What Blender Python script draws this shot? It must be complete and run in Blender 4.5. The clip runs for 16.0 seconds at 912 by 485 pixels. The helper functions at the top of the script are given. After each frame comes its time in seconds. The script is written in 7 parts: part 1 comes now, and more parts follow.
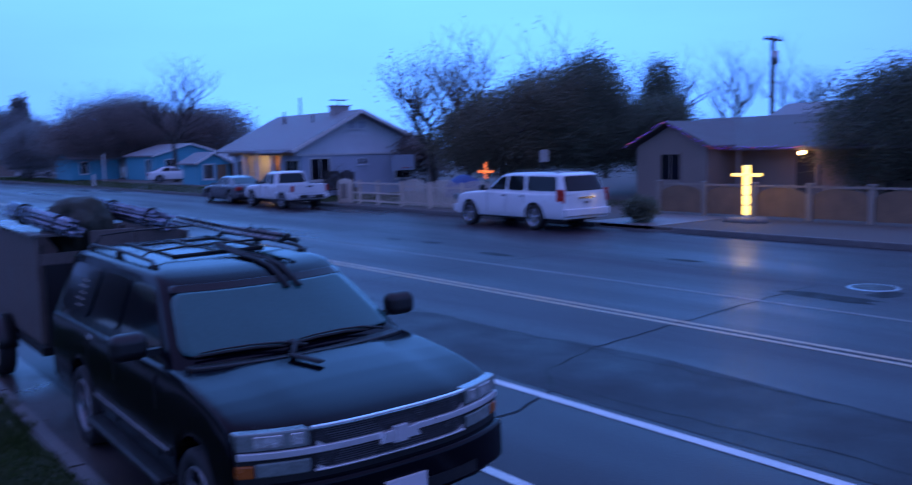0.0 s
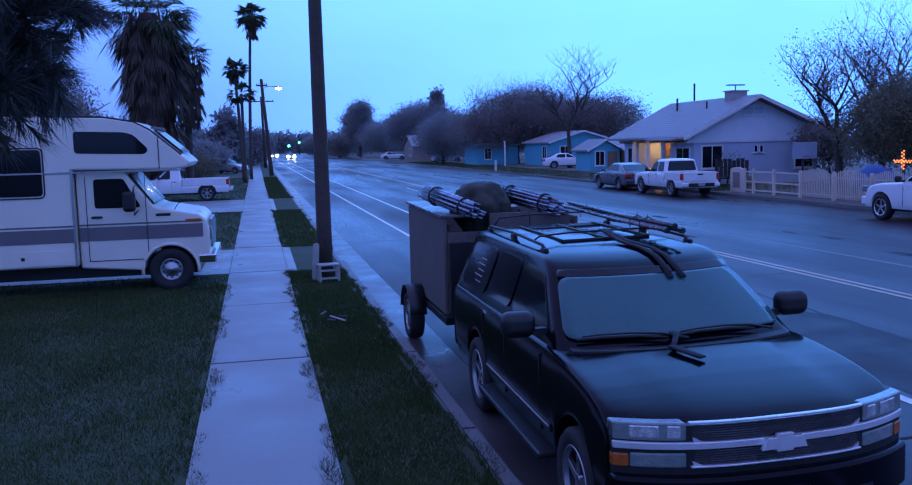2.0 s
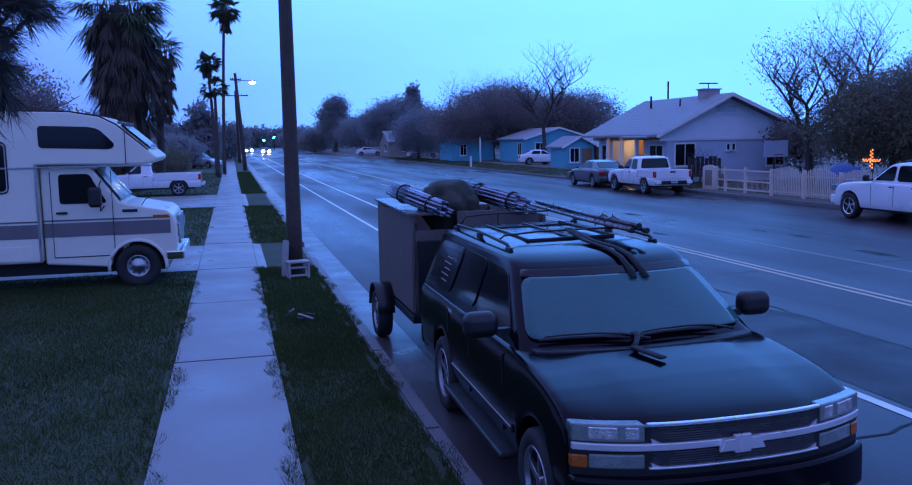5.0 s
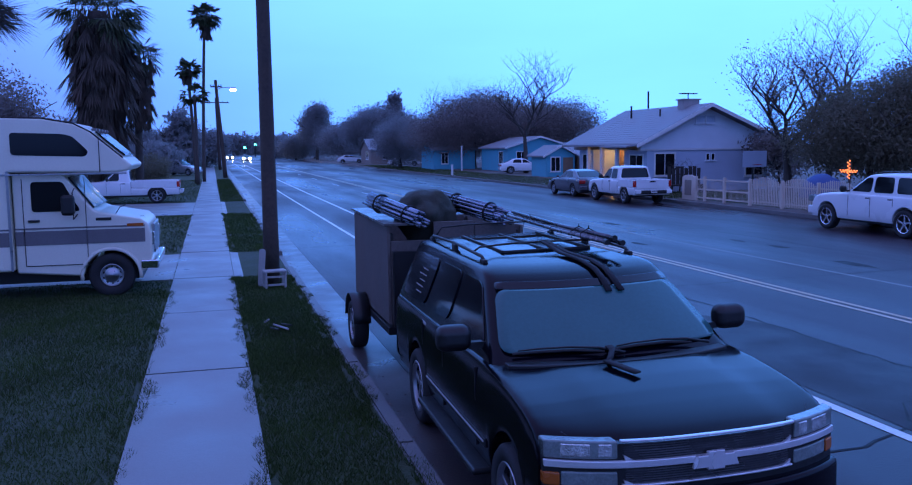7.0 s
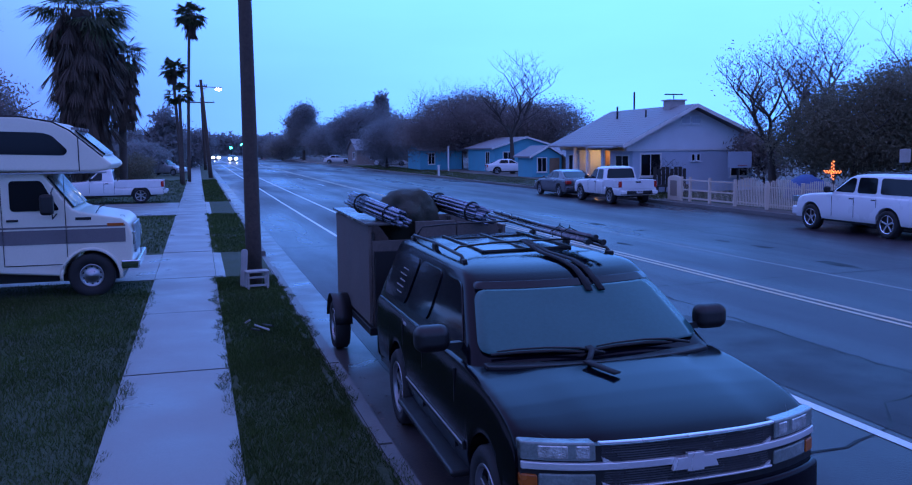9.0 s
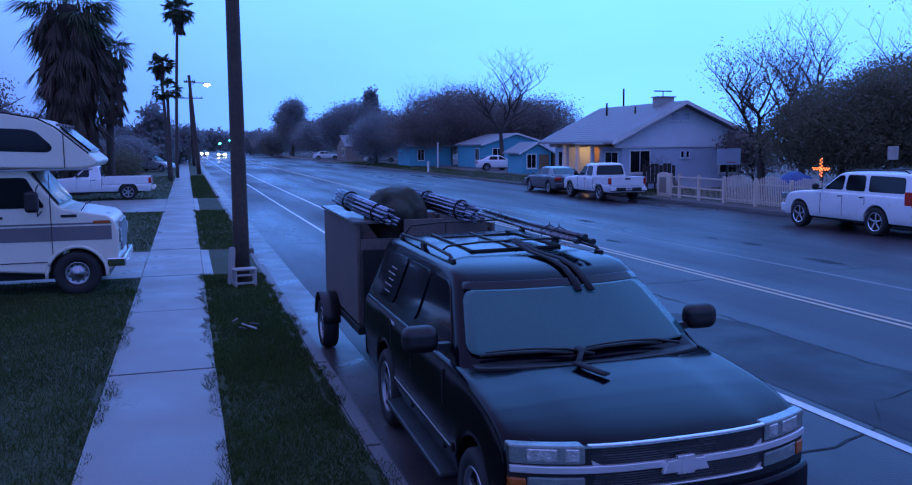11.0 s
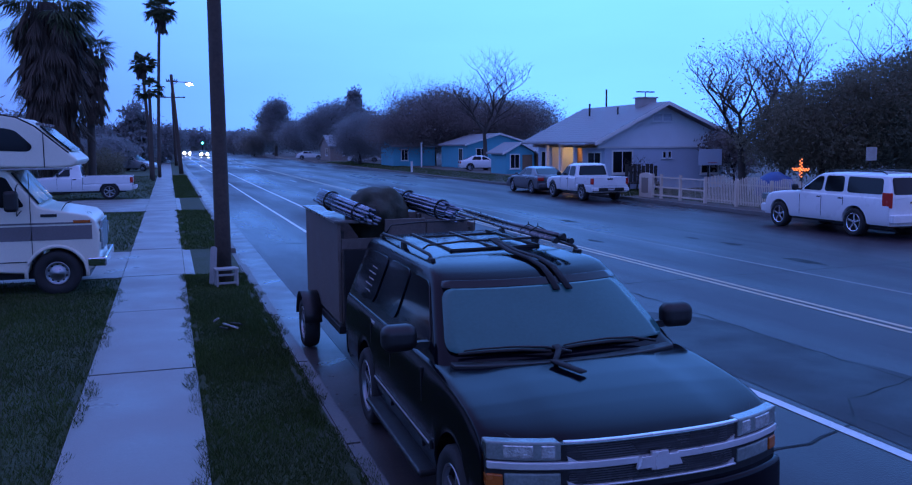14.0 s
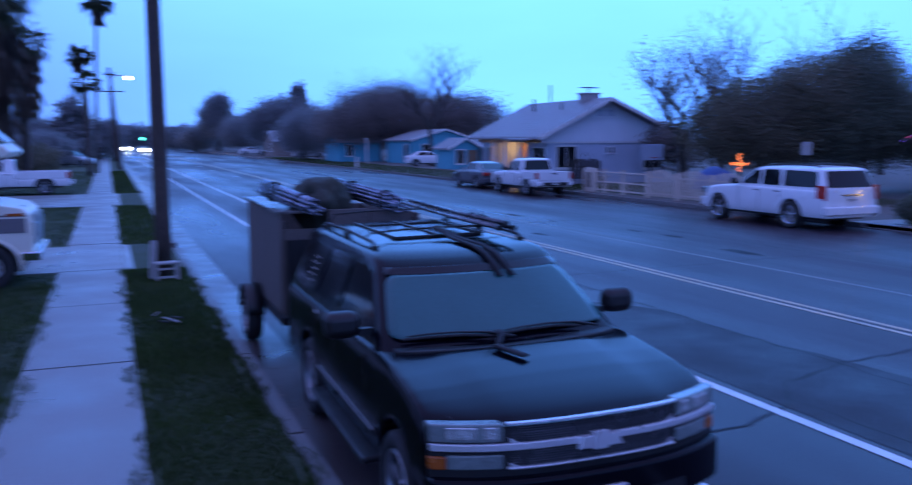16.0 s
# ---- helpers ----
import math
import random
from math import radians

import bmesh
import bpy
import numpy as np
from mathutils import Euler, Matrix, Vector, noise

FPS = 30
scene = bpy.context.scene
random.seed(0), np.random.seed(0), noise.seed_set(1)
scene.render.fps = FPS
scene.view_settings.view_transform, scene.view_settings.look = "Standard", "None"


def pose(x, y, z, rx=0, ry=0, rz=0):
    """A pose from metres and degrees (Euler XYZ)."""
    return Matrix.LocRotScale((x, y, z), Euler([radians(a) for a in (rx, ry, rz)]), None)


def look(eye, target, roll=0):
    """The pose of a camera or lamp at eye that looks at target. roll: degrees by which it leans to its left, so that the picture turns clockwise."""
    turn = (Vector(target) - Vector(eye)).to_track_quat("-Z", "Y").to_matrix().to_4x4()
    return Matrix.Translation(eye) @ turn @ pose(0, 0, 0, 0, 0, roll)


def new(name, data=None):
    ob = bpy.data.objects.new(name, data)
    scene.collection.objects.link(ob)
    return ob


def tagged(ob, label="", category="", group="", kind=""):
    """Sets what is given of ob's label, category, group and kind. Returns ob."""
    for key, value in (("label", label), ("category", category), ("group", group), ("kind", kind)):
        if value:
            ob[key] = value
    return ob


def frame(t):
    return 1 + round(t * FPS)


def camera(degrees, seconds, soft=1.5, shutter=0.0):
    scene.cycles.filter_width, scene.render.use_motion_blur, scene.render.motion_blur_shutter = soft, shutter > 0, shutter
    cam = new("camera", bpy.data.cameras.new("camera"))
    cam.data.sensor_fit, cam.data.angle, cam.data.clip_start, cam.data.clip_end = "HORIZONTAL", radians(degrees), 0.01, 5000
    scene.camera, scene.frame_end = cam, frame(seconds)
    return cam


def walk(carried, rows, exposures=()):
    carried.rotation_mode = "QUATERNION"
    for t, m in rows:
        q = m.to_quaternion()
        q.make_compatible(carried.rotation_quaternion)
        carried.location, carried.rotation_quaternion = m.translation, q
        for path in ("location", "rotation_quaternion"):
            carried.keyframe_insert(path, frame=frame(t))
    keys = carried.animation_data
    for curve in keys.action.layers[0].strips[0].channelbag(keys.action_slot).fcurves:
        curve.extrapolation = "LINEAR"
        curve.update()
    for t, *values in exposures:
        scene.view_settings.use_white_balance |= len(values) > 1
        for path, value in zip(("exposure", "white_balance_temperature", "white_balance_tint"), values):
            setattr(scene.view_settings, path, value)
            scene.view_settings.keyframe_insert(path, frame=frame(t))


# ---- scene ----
cam = camera(54.9, 16.0, soft=1.15, shutter=0.5)
PATH = [
    (0, (0.076, -0.011, 2.677), (1.29, 1.564, 2.461), -1.4),
    (0.5, (0.016, -0.018, 2.715), (0.972, 1.72, 2.457), -1.2),
    (1, (0.018, -0.023, 2.706), (0.655, 1.86, 2.485), -1.3),
    (1.3, (0.062, -0.006, 2.695), (0.482, 1.937, 2.470), -1.4),
    (1.5, (0.069, -0.004, 2.692), (0.494, 1.937, 2.465), -1.4),
    (2, (0.086, -0.006, 2.694), (0.521, 1.933, 2.47), -1.4),
    (2.5, (0.121, 0.002, 2.703), (0.564, 1.94, 2.488), -1.3),
    (3, (0.139, 0.007, 2.704), (0.601, 1.942, 2.499), -1.2),
    (3.5, (0.136, -0.002, 2.706), (0.602, 1.932, 2.495), -1.0),
    (4, (0.148, -0.002, 2.705), (0.621, 1.927, 2.47), -1.0),
    (6.5, (0.263, 0.069, 2.735), (0.778, 1.988, 2.51), -0.7),
    (7, (0.279, 0.085, 2.735), (0.808, 2.002, 2.518), -0.7),
    (7.5, (0.3, 0.098, 2.726), (0.836, 2.009, 2.485), -0.7),
    (8, (0.327, 0.104, 2.734), (0.869, 2.015, 2.499), -0.6),
    (8.5, (0.352, 0.125, 2.727), (0.9, 2.034, 2.495), -0.6),
    (9, (0.362, 0.144, 2.716), (0.919, 2.053, 2.5), -0.6),
    (11.5, (0.395, 0.215, 2.738), (0.982, 2.114, 2.512), -0.5),
    (12, (0.399, 0.199, 2.735), (0.995, 2.095, 2.515), -0.5),
    (12.5, (0.415, 0.184, 2.744), (1.018, 2.078, 2.52), -0.5),
    (13, (0.435, 0.181, 2.741), (1.047, 2.073, 2.527), -0.5),
    (13.5, (0.435, 0.176, 2.733), (1.047, 2.068, 2.523), -0.5),
    (14, (0.411, 0.146, 2.735), (1.025, 2.036, 2.51), -0.4),
    (14.5, (0.392, 0.129, 2.715), (1.014, 2.015, 2.477), -0.4),
    (15, (0.371, 0.117, 2.724), (0.99, 2.0, 2.46), -0.4),
    (15.5, (0.365, 0.099, 2.703), (0.987, 1.986, 2.474), -0.4),
    (15.8, (0.372, 0.102, 2.698), (0.998, 1.987, 2.468), -0.4),
    (16, (0.431, 0.127, 2.66), (1.16, 1.975, 2.426), -0.3),
]
walk(cam, [(t, look(eye, target, roll)) for t, eye, target, roll in PATH], [(0.0, -0.10, 6500, 13), (0.7, -0.05, 6500, 13), (1.5, 0.18, 6500, 13), (9.5, 0.20, 6500, 13), (12.0, 0.07, 6500, 13), (14.0, 0.02, 6500, 13), (16.0, 0.20, 6500, 13)])

# ---- world and light: overcast blue dusk ----
world = bpy.data.worlds.new("dusk_sky")
scene.world = world
world.use_nodes = True
wn, wl = world.node_tree.nodes, world.node_tree.links
wn.clear()
w_out = wn.new("ShaderNodeOutputWorld")
w_bg = wn.new("ShaderNodeBackground")
w_tc = wn.new("ShaderNodeTexCoord")
w_sep = wn.new("ShaderNodeSeparateXYZ")
w_ramp = wn.new("ShaderNodeValToRGB")
w_noise = wn.new("ShaderNodeTexNoise")
w_map = wn.new("ShaderNodeMapping")
w_dot = wn.new("ShaderNodeVectorMath")
w_glow = wn.new("ShaderNodeMapRange")
w_mix = wn.new("ShaderNodeMix")
w_cloud = wn.new("ShaderNodeMapRange")
w_mul = wn.new("ShaderNodeVectorMath")
w_mix.data_type = "RGBA"
w_dot.operation, w_mul.operation = "DOT_PRODUCT", "SCALE"
w_dot.inputs[1].default_value = Vector((0.52, 0.72, 0.40)).normalized()
w_glow.inputs["From Min"].default_value, w_glow.inputs["From Max"].default_value = 0.66, 1.0
w_map.inputs["Scale"].default_value = (1.2, 1.2, 5.0)
w_noise.inputs["Scale"].default_value, w_noise.inputs["Detail"].default_value = 2.2, 5
w_cloud.inputs["To Min"].default_value, w_cloud.inputs["To Max"].default_value = 0.86, 1.14
ramp = w_ramp.color_ramp
ramp.elements[0].position, ramp.elements[0].color = 0.0, (0.020, 0.035, 0.11, 1)
ramp.elements[1].position, ramp.elements[1].color = 0.80, (0.29, 0.34, 1.05, 1)
for p, c in ((0.49, (0.05, 0.10, 0.30, 1)), (0.505, (0.15, 0.32, 1.05, 1)), (0.535, (0.16, 0.35, 1.18, 1)), (0.65, (0.24, 0.52, 1.65, 1))):
    e = ramp.elements.new(p)
    e.color = c
w_mix.inputs["B"].default_value = (0.27, 0.90, 2.9, 1)
wl.new(w_tc.outputs["Generated"], w_map.inputs["Vector"])
wl.new(w_map.outputs["Vector"], w_noise.inputs["Vector"])
wl.new(w_tc.outputs["Generated"], w_sep.inputs["Vector"])
w_half = wn.new("ShaderNodeMapRange")
w_half.inputs["From Min"].default_value = -1.0
wl.new(w_sep.outputs["Z"], w_half.inputs["Value"])
wl.new(w_half.outputs["Result"], w_ramp.inputs["Fac"])
wl.new(w_tc.outputs["Generated"], w_dot.inputs[0])
wl.new(w_dot.outputs["Value"], w_glow.inputs["Value"])
wl.new(w_glow.outputs["Result"], w_mix.inputs["Factor"])
wl.new(w_ramp.outputs["Color"], w_mix.inputs["A"])
wl.new(w_noise.outputs["Fac"], w_cloud.inputs["Value"])
wl.new(w_mix.outputs["Result"], w_mul.inputs[0])
wl.new(w_cloud.outputs["Result"], w_mul.inputs["Scale"])
wl.new(w_mul.outputs["Vector"], w_bg.inputs["Color"])
w_bg.inputs["Strength"].default_value = 1.0
wl.new(w_bg.outputs["Background"], w_out.inputs["Surface"])

sun = new("sun", bpy.data.lights.new("sun", "SUN"))
sun.data.energy, sun.data.angle, sun.data.color = 0.12, radians(80), (0.25, 0.40, 1.0)
sun.matrix_world = look((20, 20, 40), (0, 0, 0))

# ---- materials ----
def mat(name, col, rough=0.6, metal=0.0, var=0.2, scale=2.0, fine=40.0, bump=0.15, rvar=0.12, coat=0.0, spec=0.5, obj_random=0.0, stretch=1.0):
    m = bpy.data.materials.new(name)
    m.use_nodes = True
    n, l = m.node_tree.nodes, m.node_tree.links
    b = n["Principled BSDF"]
    tc = n.new("ShaderNodeTexCoord")
    big, small = n.new("ShaderNodeTexNoise"), n.new("ShaderNodeTexNoise")
    big.inputs["Scale"].default_value, big.inputs["Detail"].default_value = scale, 6
    small.inputs["Scale"].default_value, small.inputs["Detail"].default_value = fine, 4
    mixv = n.new("ShaderNodeMix")
    mixv.inputs["Factor"].default_value = 0.4
    r = n.new("ShaderNodeValToRGB")
    r.color_ramp.elements[0].position, r.color_ramp.elements[1].position = 0.3, 0.7
    r.color_ramp.elements[0].color = (*[c * (1 - var) for c in col], 1)
    r.color_ramp.elements[1].color = (*[min(1, c * (1 + var)) for c in col], 1)
    mp = n.new("ShaderNodeMapping")
    mp.inputs["Scale"].default_value = (1, stretch, 1)
    l.new(tc.outputs["Object"], mp.inputs["Vector"])
    l.new(mp.outputs["Vector"], big.inputs["Vector"])
    l.new(tc.outputs["Object"], small.inputs["Vector"])
    l.new(big.outputs["Fac"], mixv.inputs["A"])
    l.new(small.outputs["Fac"], mixv.inputs["B"])
    l.new(mixv.outputs["Result"], r.inputs["Fac"])
    out = r.outputs["Color"]
    if obj_random:
        info, hsv, mr = n.new("ShaderNodeObjectInfo"), n.new("ShaderNodeHueSaturation"), n.new("ShaderNodeMapRange")
        mr.inputs["To Min"].default_value, mr.inputs["To Max"].default_value = 1 - obj_random, 1 + obj_random
        l.new(info.outputs["Random"], mr.inputs["Value"])
        l.new(mr.outputs["Result"], hsv.inputs["Value"])
        l.new(out, hsv.inputs["Color"])
        out = hsv.outputs["Color"]
    l.new(out, b.inputs["Base Color"])
    rr = n.new("ShaderNodeMapRange")
    rr.inputs["From Min"].default_value, rr.inputs["From Max"].default_value = 0.3, 0.7
    rr.inputs["To Min"].default_value, rr.inputs["To Max"].default_value = max(0.02, rough - rvar), min(1, rough + rvar)
    l.new(big.outputs["Fac"], rr.inputs["Value"])
    l.new(rr.outputs["Result"], b.inputs["Roughness"])
    b.inputs["Metallic"].default_value = metal
    b.inputs["Coat Weight"].default_value = coat
    b.inputs["Specular IOR Level"].default_value = spec
    if bump:
        bp = n.new("ShaderNodeBump")
        bp.inputs["Strength"].default_value, bp.inputs["Distance"].default_value = bump, 0.02
        l.new(small.outputs["Fac"], bp.inputs["Height"])
        l.new(bp.outputs["Normal"], b.inputs["Normal"])
    return m


def leaf(name, col, rough, var, scale, fine, through_light=0.5):
    """A leaf surface that lets part of the light through."""
    m = mat(name, col, rough, var=var, scale=scale, fine=fine, bump=0, spec=0.3)
    n, l = m.node_tree.nodes, m.node_tree.links
    b, out = n["Principled BSDF"], n["Material Output"]
    tr, mx = n.new("ShaderNodeBsdfTranslucent"), n.new("ShaderNodeMixShader")
    l.new(b.inputs["Base Color"].links[0].from_socket, tr.inputs["Color"])
    mx.inputs["Fac"].default_value = through_light
    l.new(b.outputs["BSDF"], mx.inputs[1])
    l.new(tr.outputs["BSDF"], mx.inputs[2])
    l.new(mx.outputs["Shader"], out.inputs["Surface"])
    return m


def glow(name, col, strength):
    m = bpy.data.materials.new(name)
    m.use_nodes = True
    b = m.node_tree.nodes["Principled BSDF"]
    b.inputs["Base Color"].default_value = (*[min(1, c) for c in col], 1)
    b.inputs["Emission Color"].default_value = (*col, 1)
    b.inputs["Emission Strength"].default_value = strength
    return m


M = {
    "asphalt": mat("wet_asphalt", (0.034, 0.024, 0.028), 0.40, var=0.45, scale=0.35, fine=45, bump=0.22, rvar=0.2, stretch=0.14, spec=0.17),
    "patch": mat("dark_asphalt_patch", (0.022, 0.019, 0.022), 0.5, var=0.4, scale=0.8, fine=70, bump=0.2, spec=0.15),
    "crack": mat("tar_seam", (0.012, 0.011, 0.012), 0.6, var=0.3, scale=2, spec=0.12),
    "gutter": mat("wet_gutter_concrete", (0.080, 0.070, 0.066), 0.36, var=0.5, scale=1.2, fine=50, bump=0.12),
    "kerb": mat("worn_kerb_concrete", (0.13, 0.12, 0.115), 0.6, var=0.45, scale=1.5, fine=40, bump=0.25),
    "walkway": mat("damp_sidewalk_concrete", (0.205, 0.20, 0.19), 0.42, var=0.16, scale=0.9, fine=70, bump=0.12, rvar=0.15, obj_random=0.06),
    "soil": mat("dark_wet_soil", (0.055, 0.045, 0.034), 0.85, var=0.4, scale=1.0, fine=25, bump=0.5),
    "dirt": mat("bare_dirt_strip", (0.10, 0.085, 0.07), 0.85, var=0.35, scale=0.7, fine=20, bump=0.5),
    "lawn": mat("lawn_ground", (0.028, 0.044, 0.013), 0.9, var=0.35, scale=0.8, fine=25, bump=0.6),
    "grass": leaf("grass_blades", (0.042, 0.070, 0.015), 0.75, 0.45, 0.7, 9, 0.3),
    "white_line": mat("worn_white_road_paint", (0.62, 0.62, 0.60), 0.4, var=0.3, scale=1.5, fine=30, bump=0.1),
    "faded_line": mat("faded_road_paint", (0.22, 0.19, 0.17), 0.45, var=0.5, scale=1.2, fine=30, bump=0.1),
    "yellow_line": mat("worn_yellow_road_paint", (0.50, 0.34, 0.20), 0.42, var=0.3, scale=1.5, fine=30, bump=0.1),
    "black_paint": mat("black_car_paint", (0.002, 0.0022, 0.005), 0.15, var=0.15, scale=0.8, fine=60, bump=0.0, rvar=0.02, coat=0.0, spec=0.15),
    "white_paint": mat("white_car_paint", (0.72, 0.73, 0.74), 0.28, var=0.04, scale=1.0, bump=0.0, rvar=0.05, coat=0.6),
    "grey_paint": mat("grey_car_paint", (0.10, 0.105, 0.12), 0.3, metal=0.4, var=0.08, bump=0.0, rvar=0.05, coat=0.6),
    "silver_paint": mat("silver_car_paint", (0.42, 0.43, 0.45), 0.3, metal=0.5, var=0.06, bump=0.0, rvar=0.05, coat=0.5),
    "trim": mat("black_plastic_trim", (0.008, 0.008, 0.009), 0.5, var=0.2, bump=0.08),
    "rubber": mat("tyre_rubber", (0.016, 0.016, 0.017), 0.75, var=0.25, bump=0.15),
    "chrome": mat("chrome", (0.75, 0.76, 0.78), 0.12, metal=1.0, var=0.05, bump=0.0, rvar=0.05),
    "steel": mat("dull_steel", (0.38, 0.39, 0.41), 0.36, metal=1.0, var=0.2, scale=6, bump=0.06),
    "alloy": mat("alloy_rim", (0.36, 0.37, 0.39), 0.28, metal=0.9, var=0.1, bump=0.0),
    "pipe": mat("galvanised_pipe", (0.13, 0.13, 0.14), 0.28, metal=0.6, var=0.35, scale=4, bump=0.08, obj_random=0.3),
    "bare_pipe": mat("bare_steel_pole", (0.22, 0.26, 0.32), 0.22, metal=0.85, var=0.4, scale=5, bump=0.08, obj_random=0.5),
    "glass": mat("dark_car_glass", (0.008, 0.010, 0.012), 0.06, var=0.1, bump=0.0, rvar=0.02, spec=0.28),
    "rv_glass": mat("hazy_windscreen_glass", (0.02, 0.026, 0.03), 0.22, var=0.2, bump=0.0, spec=0.06),
    # opaque teal base stands in for sky reflection and condensation on the glass
    "shield": mat("sky_tinted_windscreen", (0.034, 0.112, 0.110), 0.12, var=0.14, scale=1.2, bump=0.0, rvar=0.03, spec=0.25),
    "bright_trim": mat("polished_bright_trim", (0.72, 0.73, 0.75), 0.30, metal=0.55, var=0.06, bump=0.0, rvar=0.05),
    "reflector": mat("faceted_reflector", (0.58, 0.61, 0.60), 0.16, metal=0.6, var=0.5, scale=22, fine=80, bump=0.3),
    "lens": mat("clear_headlamp_lens", (0.16, 0.20, 0.19), 0.10, var=0.3, scale=14, fine=60, bump=0.2, coat=0.5),
    "amber": mat("amber_lens", (0.38, 0.085, 0.014), 0.25, var=0.1, bump=0.0),
    "red_lens": mat("red_lens", (0.45, 0.02, 0.015), 0.2, var=0.1, bump=0.0),
    "plate": mat("plate", (0.6, 0.6, 0.62), 0.4, var=0.05, bump=0.0),
    "plywood": mat("weathered_plywood", (0.11, 0.09, 0.08), 0.7, var=0.35, scale=2.5, fine=30, bump=0.25),
    "plank": mat("dark_painted_board", (0.045, 0.038, 0.034), 0.65, var=0.35, scale=3, fine=30, bump=0.2),
    "wet_board": mat("wet_board", (0.09, 0.085, 0.08), 0.30, var=0.3, scale=3, fine=30, bump=0.1),
    "tarp": mat("olive_canvas_tarp", (0.030, 0.032, 0.020), 0.8, var=0.4, scale=4, fine=50, bump=0.35),
    "strap": mat("black_webbing", (0.008, 0.008, 0.010), 0.8, var=0.2, fine=120, bump=0.2),
    "rv_shell": mat("cream_fibreglass", (0.72, 0.69, 0.57), 0.38, var=0.07, scale=0.8, fine=30, bump=0.03, coat=0.2),
    "rv_stripe": mat("brown_grey_stripe", (0.15, 0.135, 0.14), 0.42, var=0.2, scale=1.2, bump=0.03),
    "bark": mat("pole_wood", (0.062, 0.045, 0.036), 0.85, var=0.4, scale=3, fine=18, bump=0.6),
    "tree_bark": mat("tree_bark", (0.060, 0.048, 0.040), 0.9, var=0.4, scale=4, fine=25, bump=0.6),
    "blue_stucco": mat("pale_blue_stucco", (0.68, 0.74, 0.78), 0.8, var=0.10, scale=0.6, fine=45, bump=0.3),
    "grey_stucco": mat("grey_blue_lower_wall", (0.42, 0.49, 0.58), 0.8, var=0.12, scale=0.6, fine=45, bump=0.3),
    "shingle": mat("grey_shingle", (0.22, 0.22, 0.225), 0.6, var=0.25, scale=0.9, fine=20, bump=0.4),
    "grey_wood": mat("weathered_white_wood", (0.34, 0.33, 0.32), 0.6, var=0.2, scale=3, fine=30, bump=0.15),
    "dark_shingle": mat("dark_shingle", (0.11, 0.105, 0.105), 0.7, var=0.25, scale=0.9, fine=20, bump=0.4),
    "fence_dull": mat("dull_fence_paint", (0.27, 0.22, 0.18), 0.65, var=0.2, scale=1.2, fine=30, bump=0.12),
    "white_wood": mat("white_painted_wood", (0.66, 0.66, 0.64), 0.55, var=0.12, scale=1.5, fine=30, bump=0.1),
    "dark_wood": mat("dark_painted_wood", (0.035, 0.030, 0.028), 0.6, var=0.3, scale=2, bump=0.15),
    "brown_wood": mat("brown_boards", (0.20, 0.12, 0.07), 0.65, var=0.3, scale=2, fine=20, bump=0.2),
    "teal": mat("turquoise_painted_siding", (0.07, 0.34, 0.43), 0.7, var=0.15, scale=0.8, fine=30, bump=0.15),
    "tan_stucco": mat("tan_stucco", (0.24, 0.19, 0.16), 0.85, var=0.15, scale=0.7, fine=45, bump=0.3),
    "fence_paint": mat("beige_fence_paint", (0.60, 0.49, 0.40), 0.6, var=0.15, scale=1.2, fine=30, bump=0.12),
    "chimney": mat("chimney_stucco", (0.36, 0.33, 0.32), 0.8, var=0.2, scale=2, bump=0.3),
    "bunting": mat("blue_tarpaulin", (0.02, 0.07, 0.22), 0.5, var=0.25, scale=2, bump=0.2),
    "palm_green": leaf("palm_frond_green", (0.060, 0.075, 0.035), 0.6, 0.4, 1.5, 40, 0.3),
    "palm_dead": leaf("dead_palm_thatch", (0.105, 0.078, 0.060), 0.85, 0.45, 1.2, 40, 0.3),
    "palm_trunk": mat("palm_trunk", (0.075, 0.060, 0.050), 0.9, var=0.35, scale=3, fine=14, bump=0.6),
    "leaf_dark": leaf("evergreen_leaves", (0.15, 0.165, 0.115), 0.6, 0.5, 0.6, 3),
    "leaf_olive": leaf("olive_leaves", (0.20, 0.18, 0.12), 0.6, 0.5, 0.6, 3),
    "leaf_rust": leaf("rusty_dry_leaves", (0.25, 0.21, 0.19), 0.7, 0.45, 0.6, 3),
    # far trees: mist haze put into the leaf colour as a paler grey
    "leaf_hazed": leaf("hazed_distant_foliage", (0.27, 0.28, 0.28), 0.8, 0.35, 0.25, 1.5),
    "needle": mat("pine_needles", (0.010, 0.014, 0.008), 0.6, var=0.4, scale=2, bump=0),
    "porch": glow("porch_bulb", (1.0, 0.55, 0.20), 25),
    "street_glow": glow("street_lamp_lens", (1.0, 0.93, 0.75), 30),
    "head_glow": glow("lit_headlamp", (1.0, 0.97, 0.9), 90),
    "tail_glow": glow("lit_tail_lamp", (1.0, 0.06, 0.03), 8),
    "green_glow": glow("green_signal", (0.05, 1.0, 0.75), 14),
    "red_glow": glow("red_signal", (1.0, 0.10, 0.04), 10),
    "cross_glow": glow("warm_tube_lights", (1.0, 0.66, 0.16), 3.2),
    "orange_glow": glow("orange_bulbs", (1.0, 0.22, 0.05), 2.2),
    "string_glow": glow("violet_string_bulbs", (0.22, 0.10, 1.0), 1.3),
    "string_red": glow("red_string_bulbs", (0.8, 0.10, 0.3), 1.0),
}


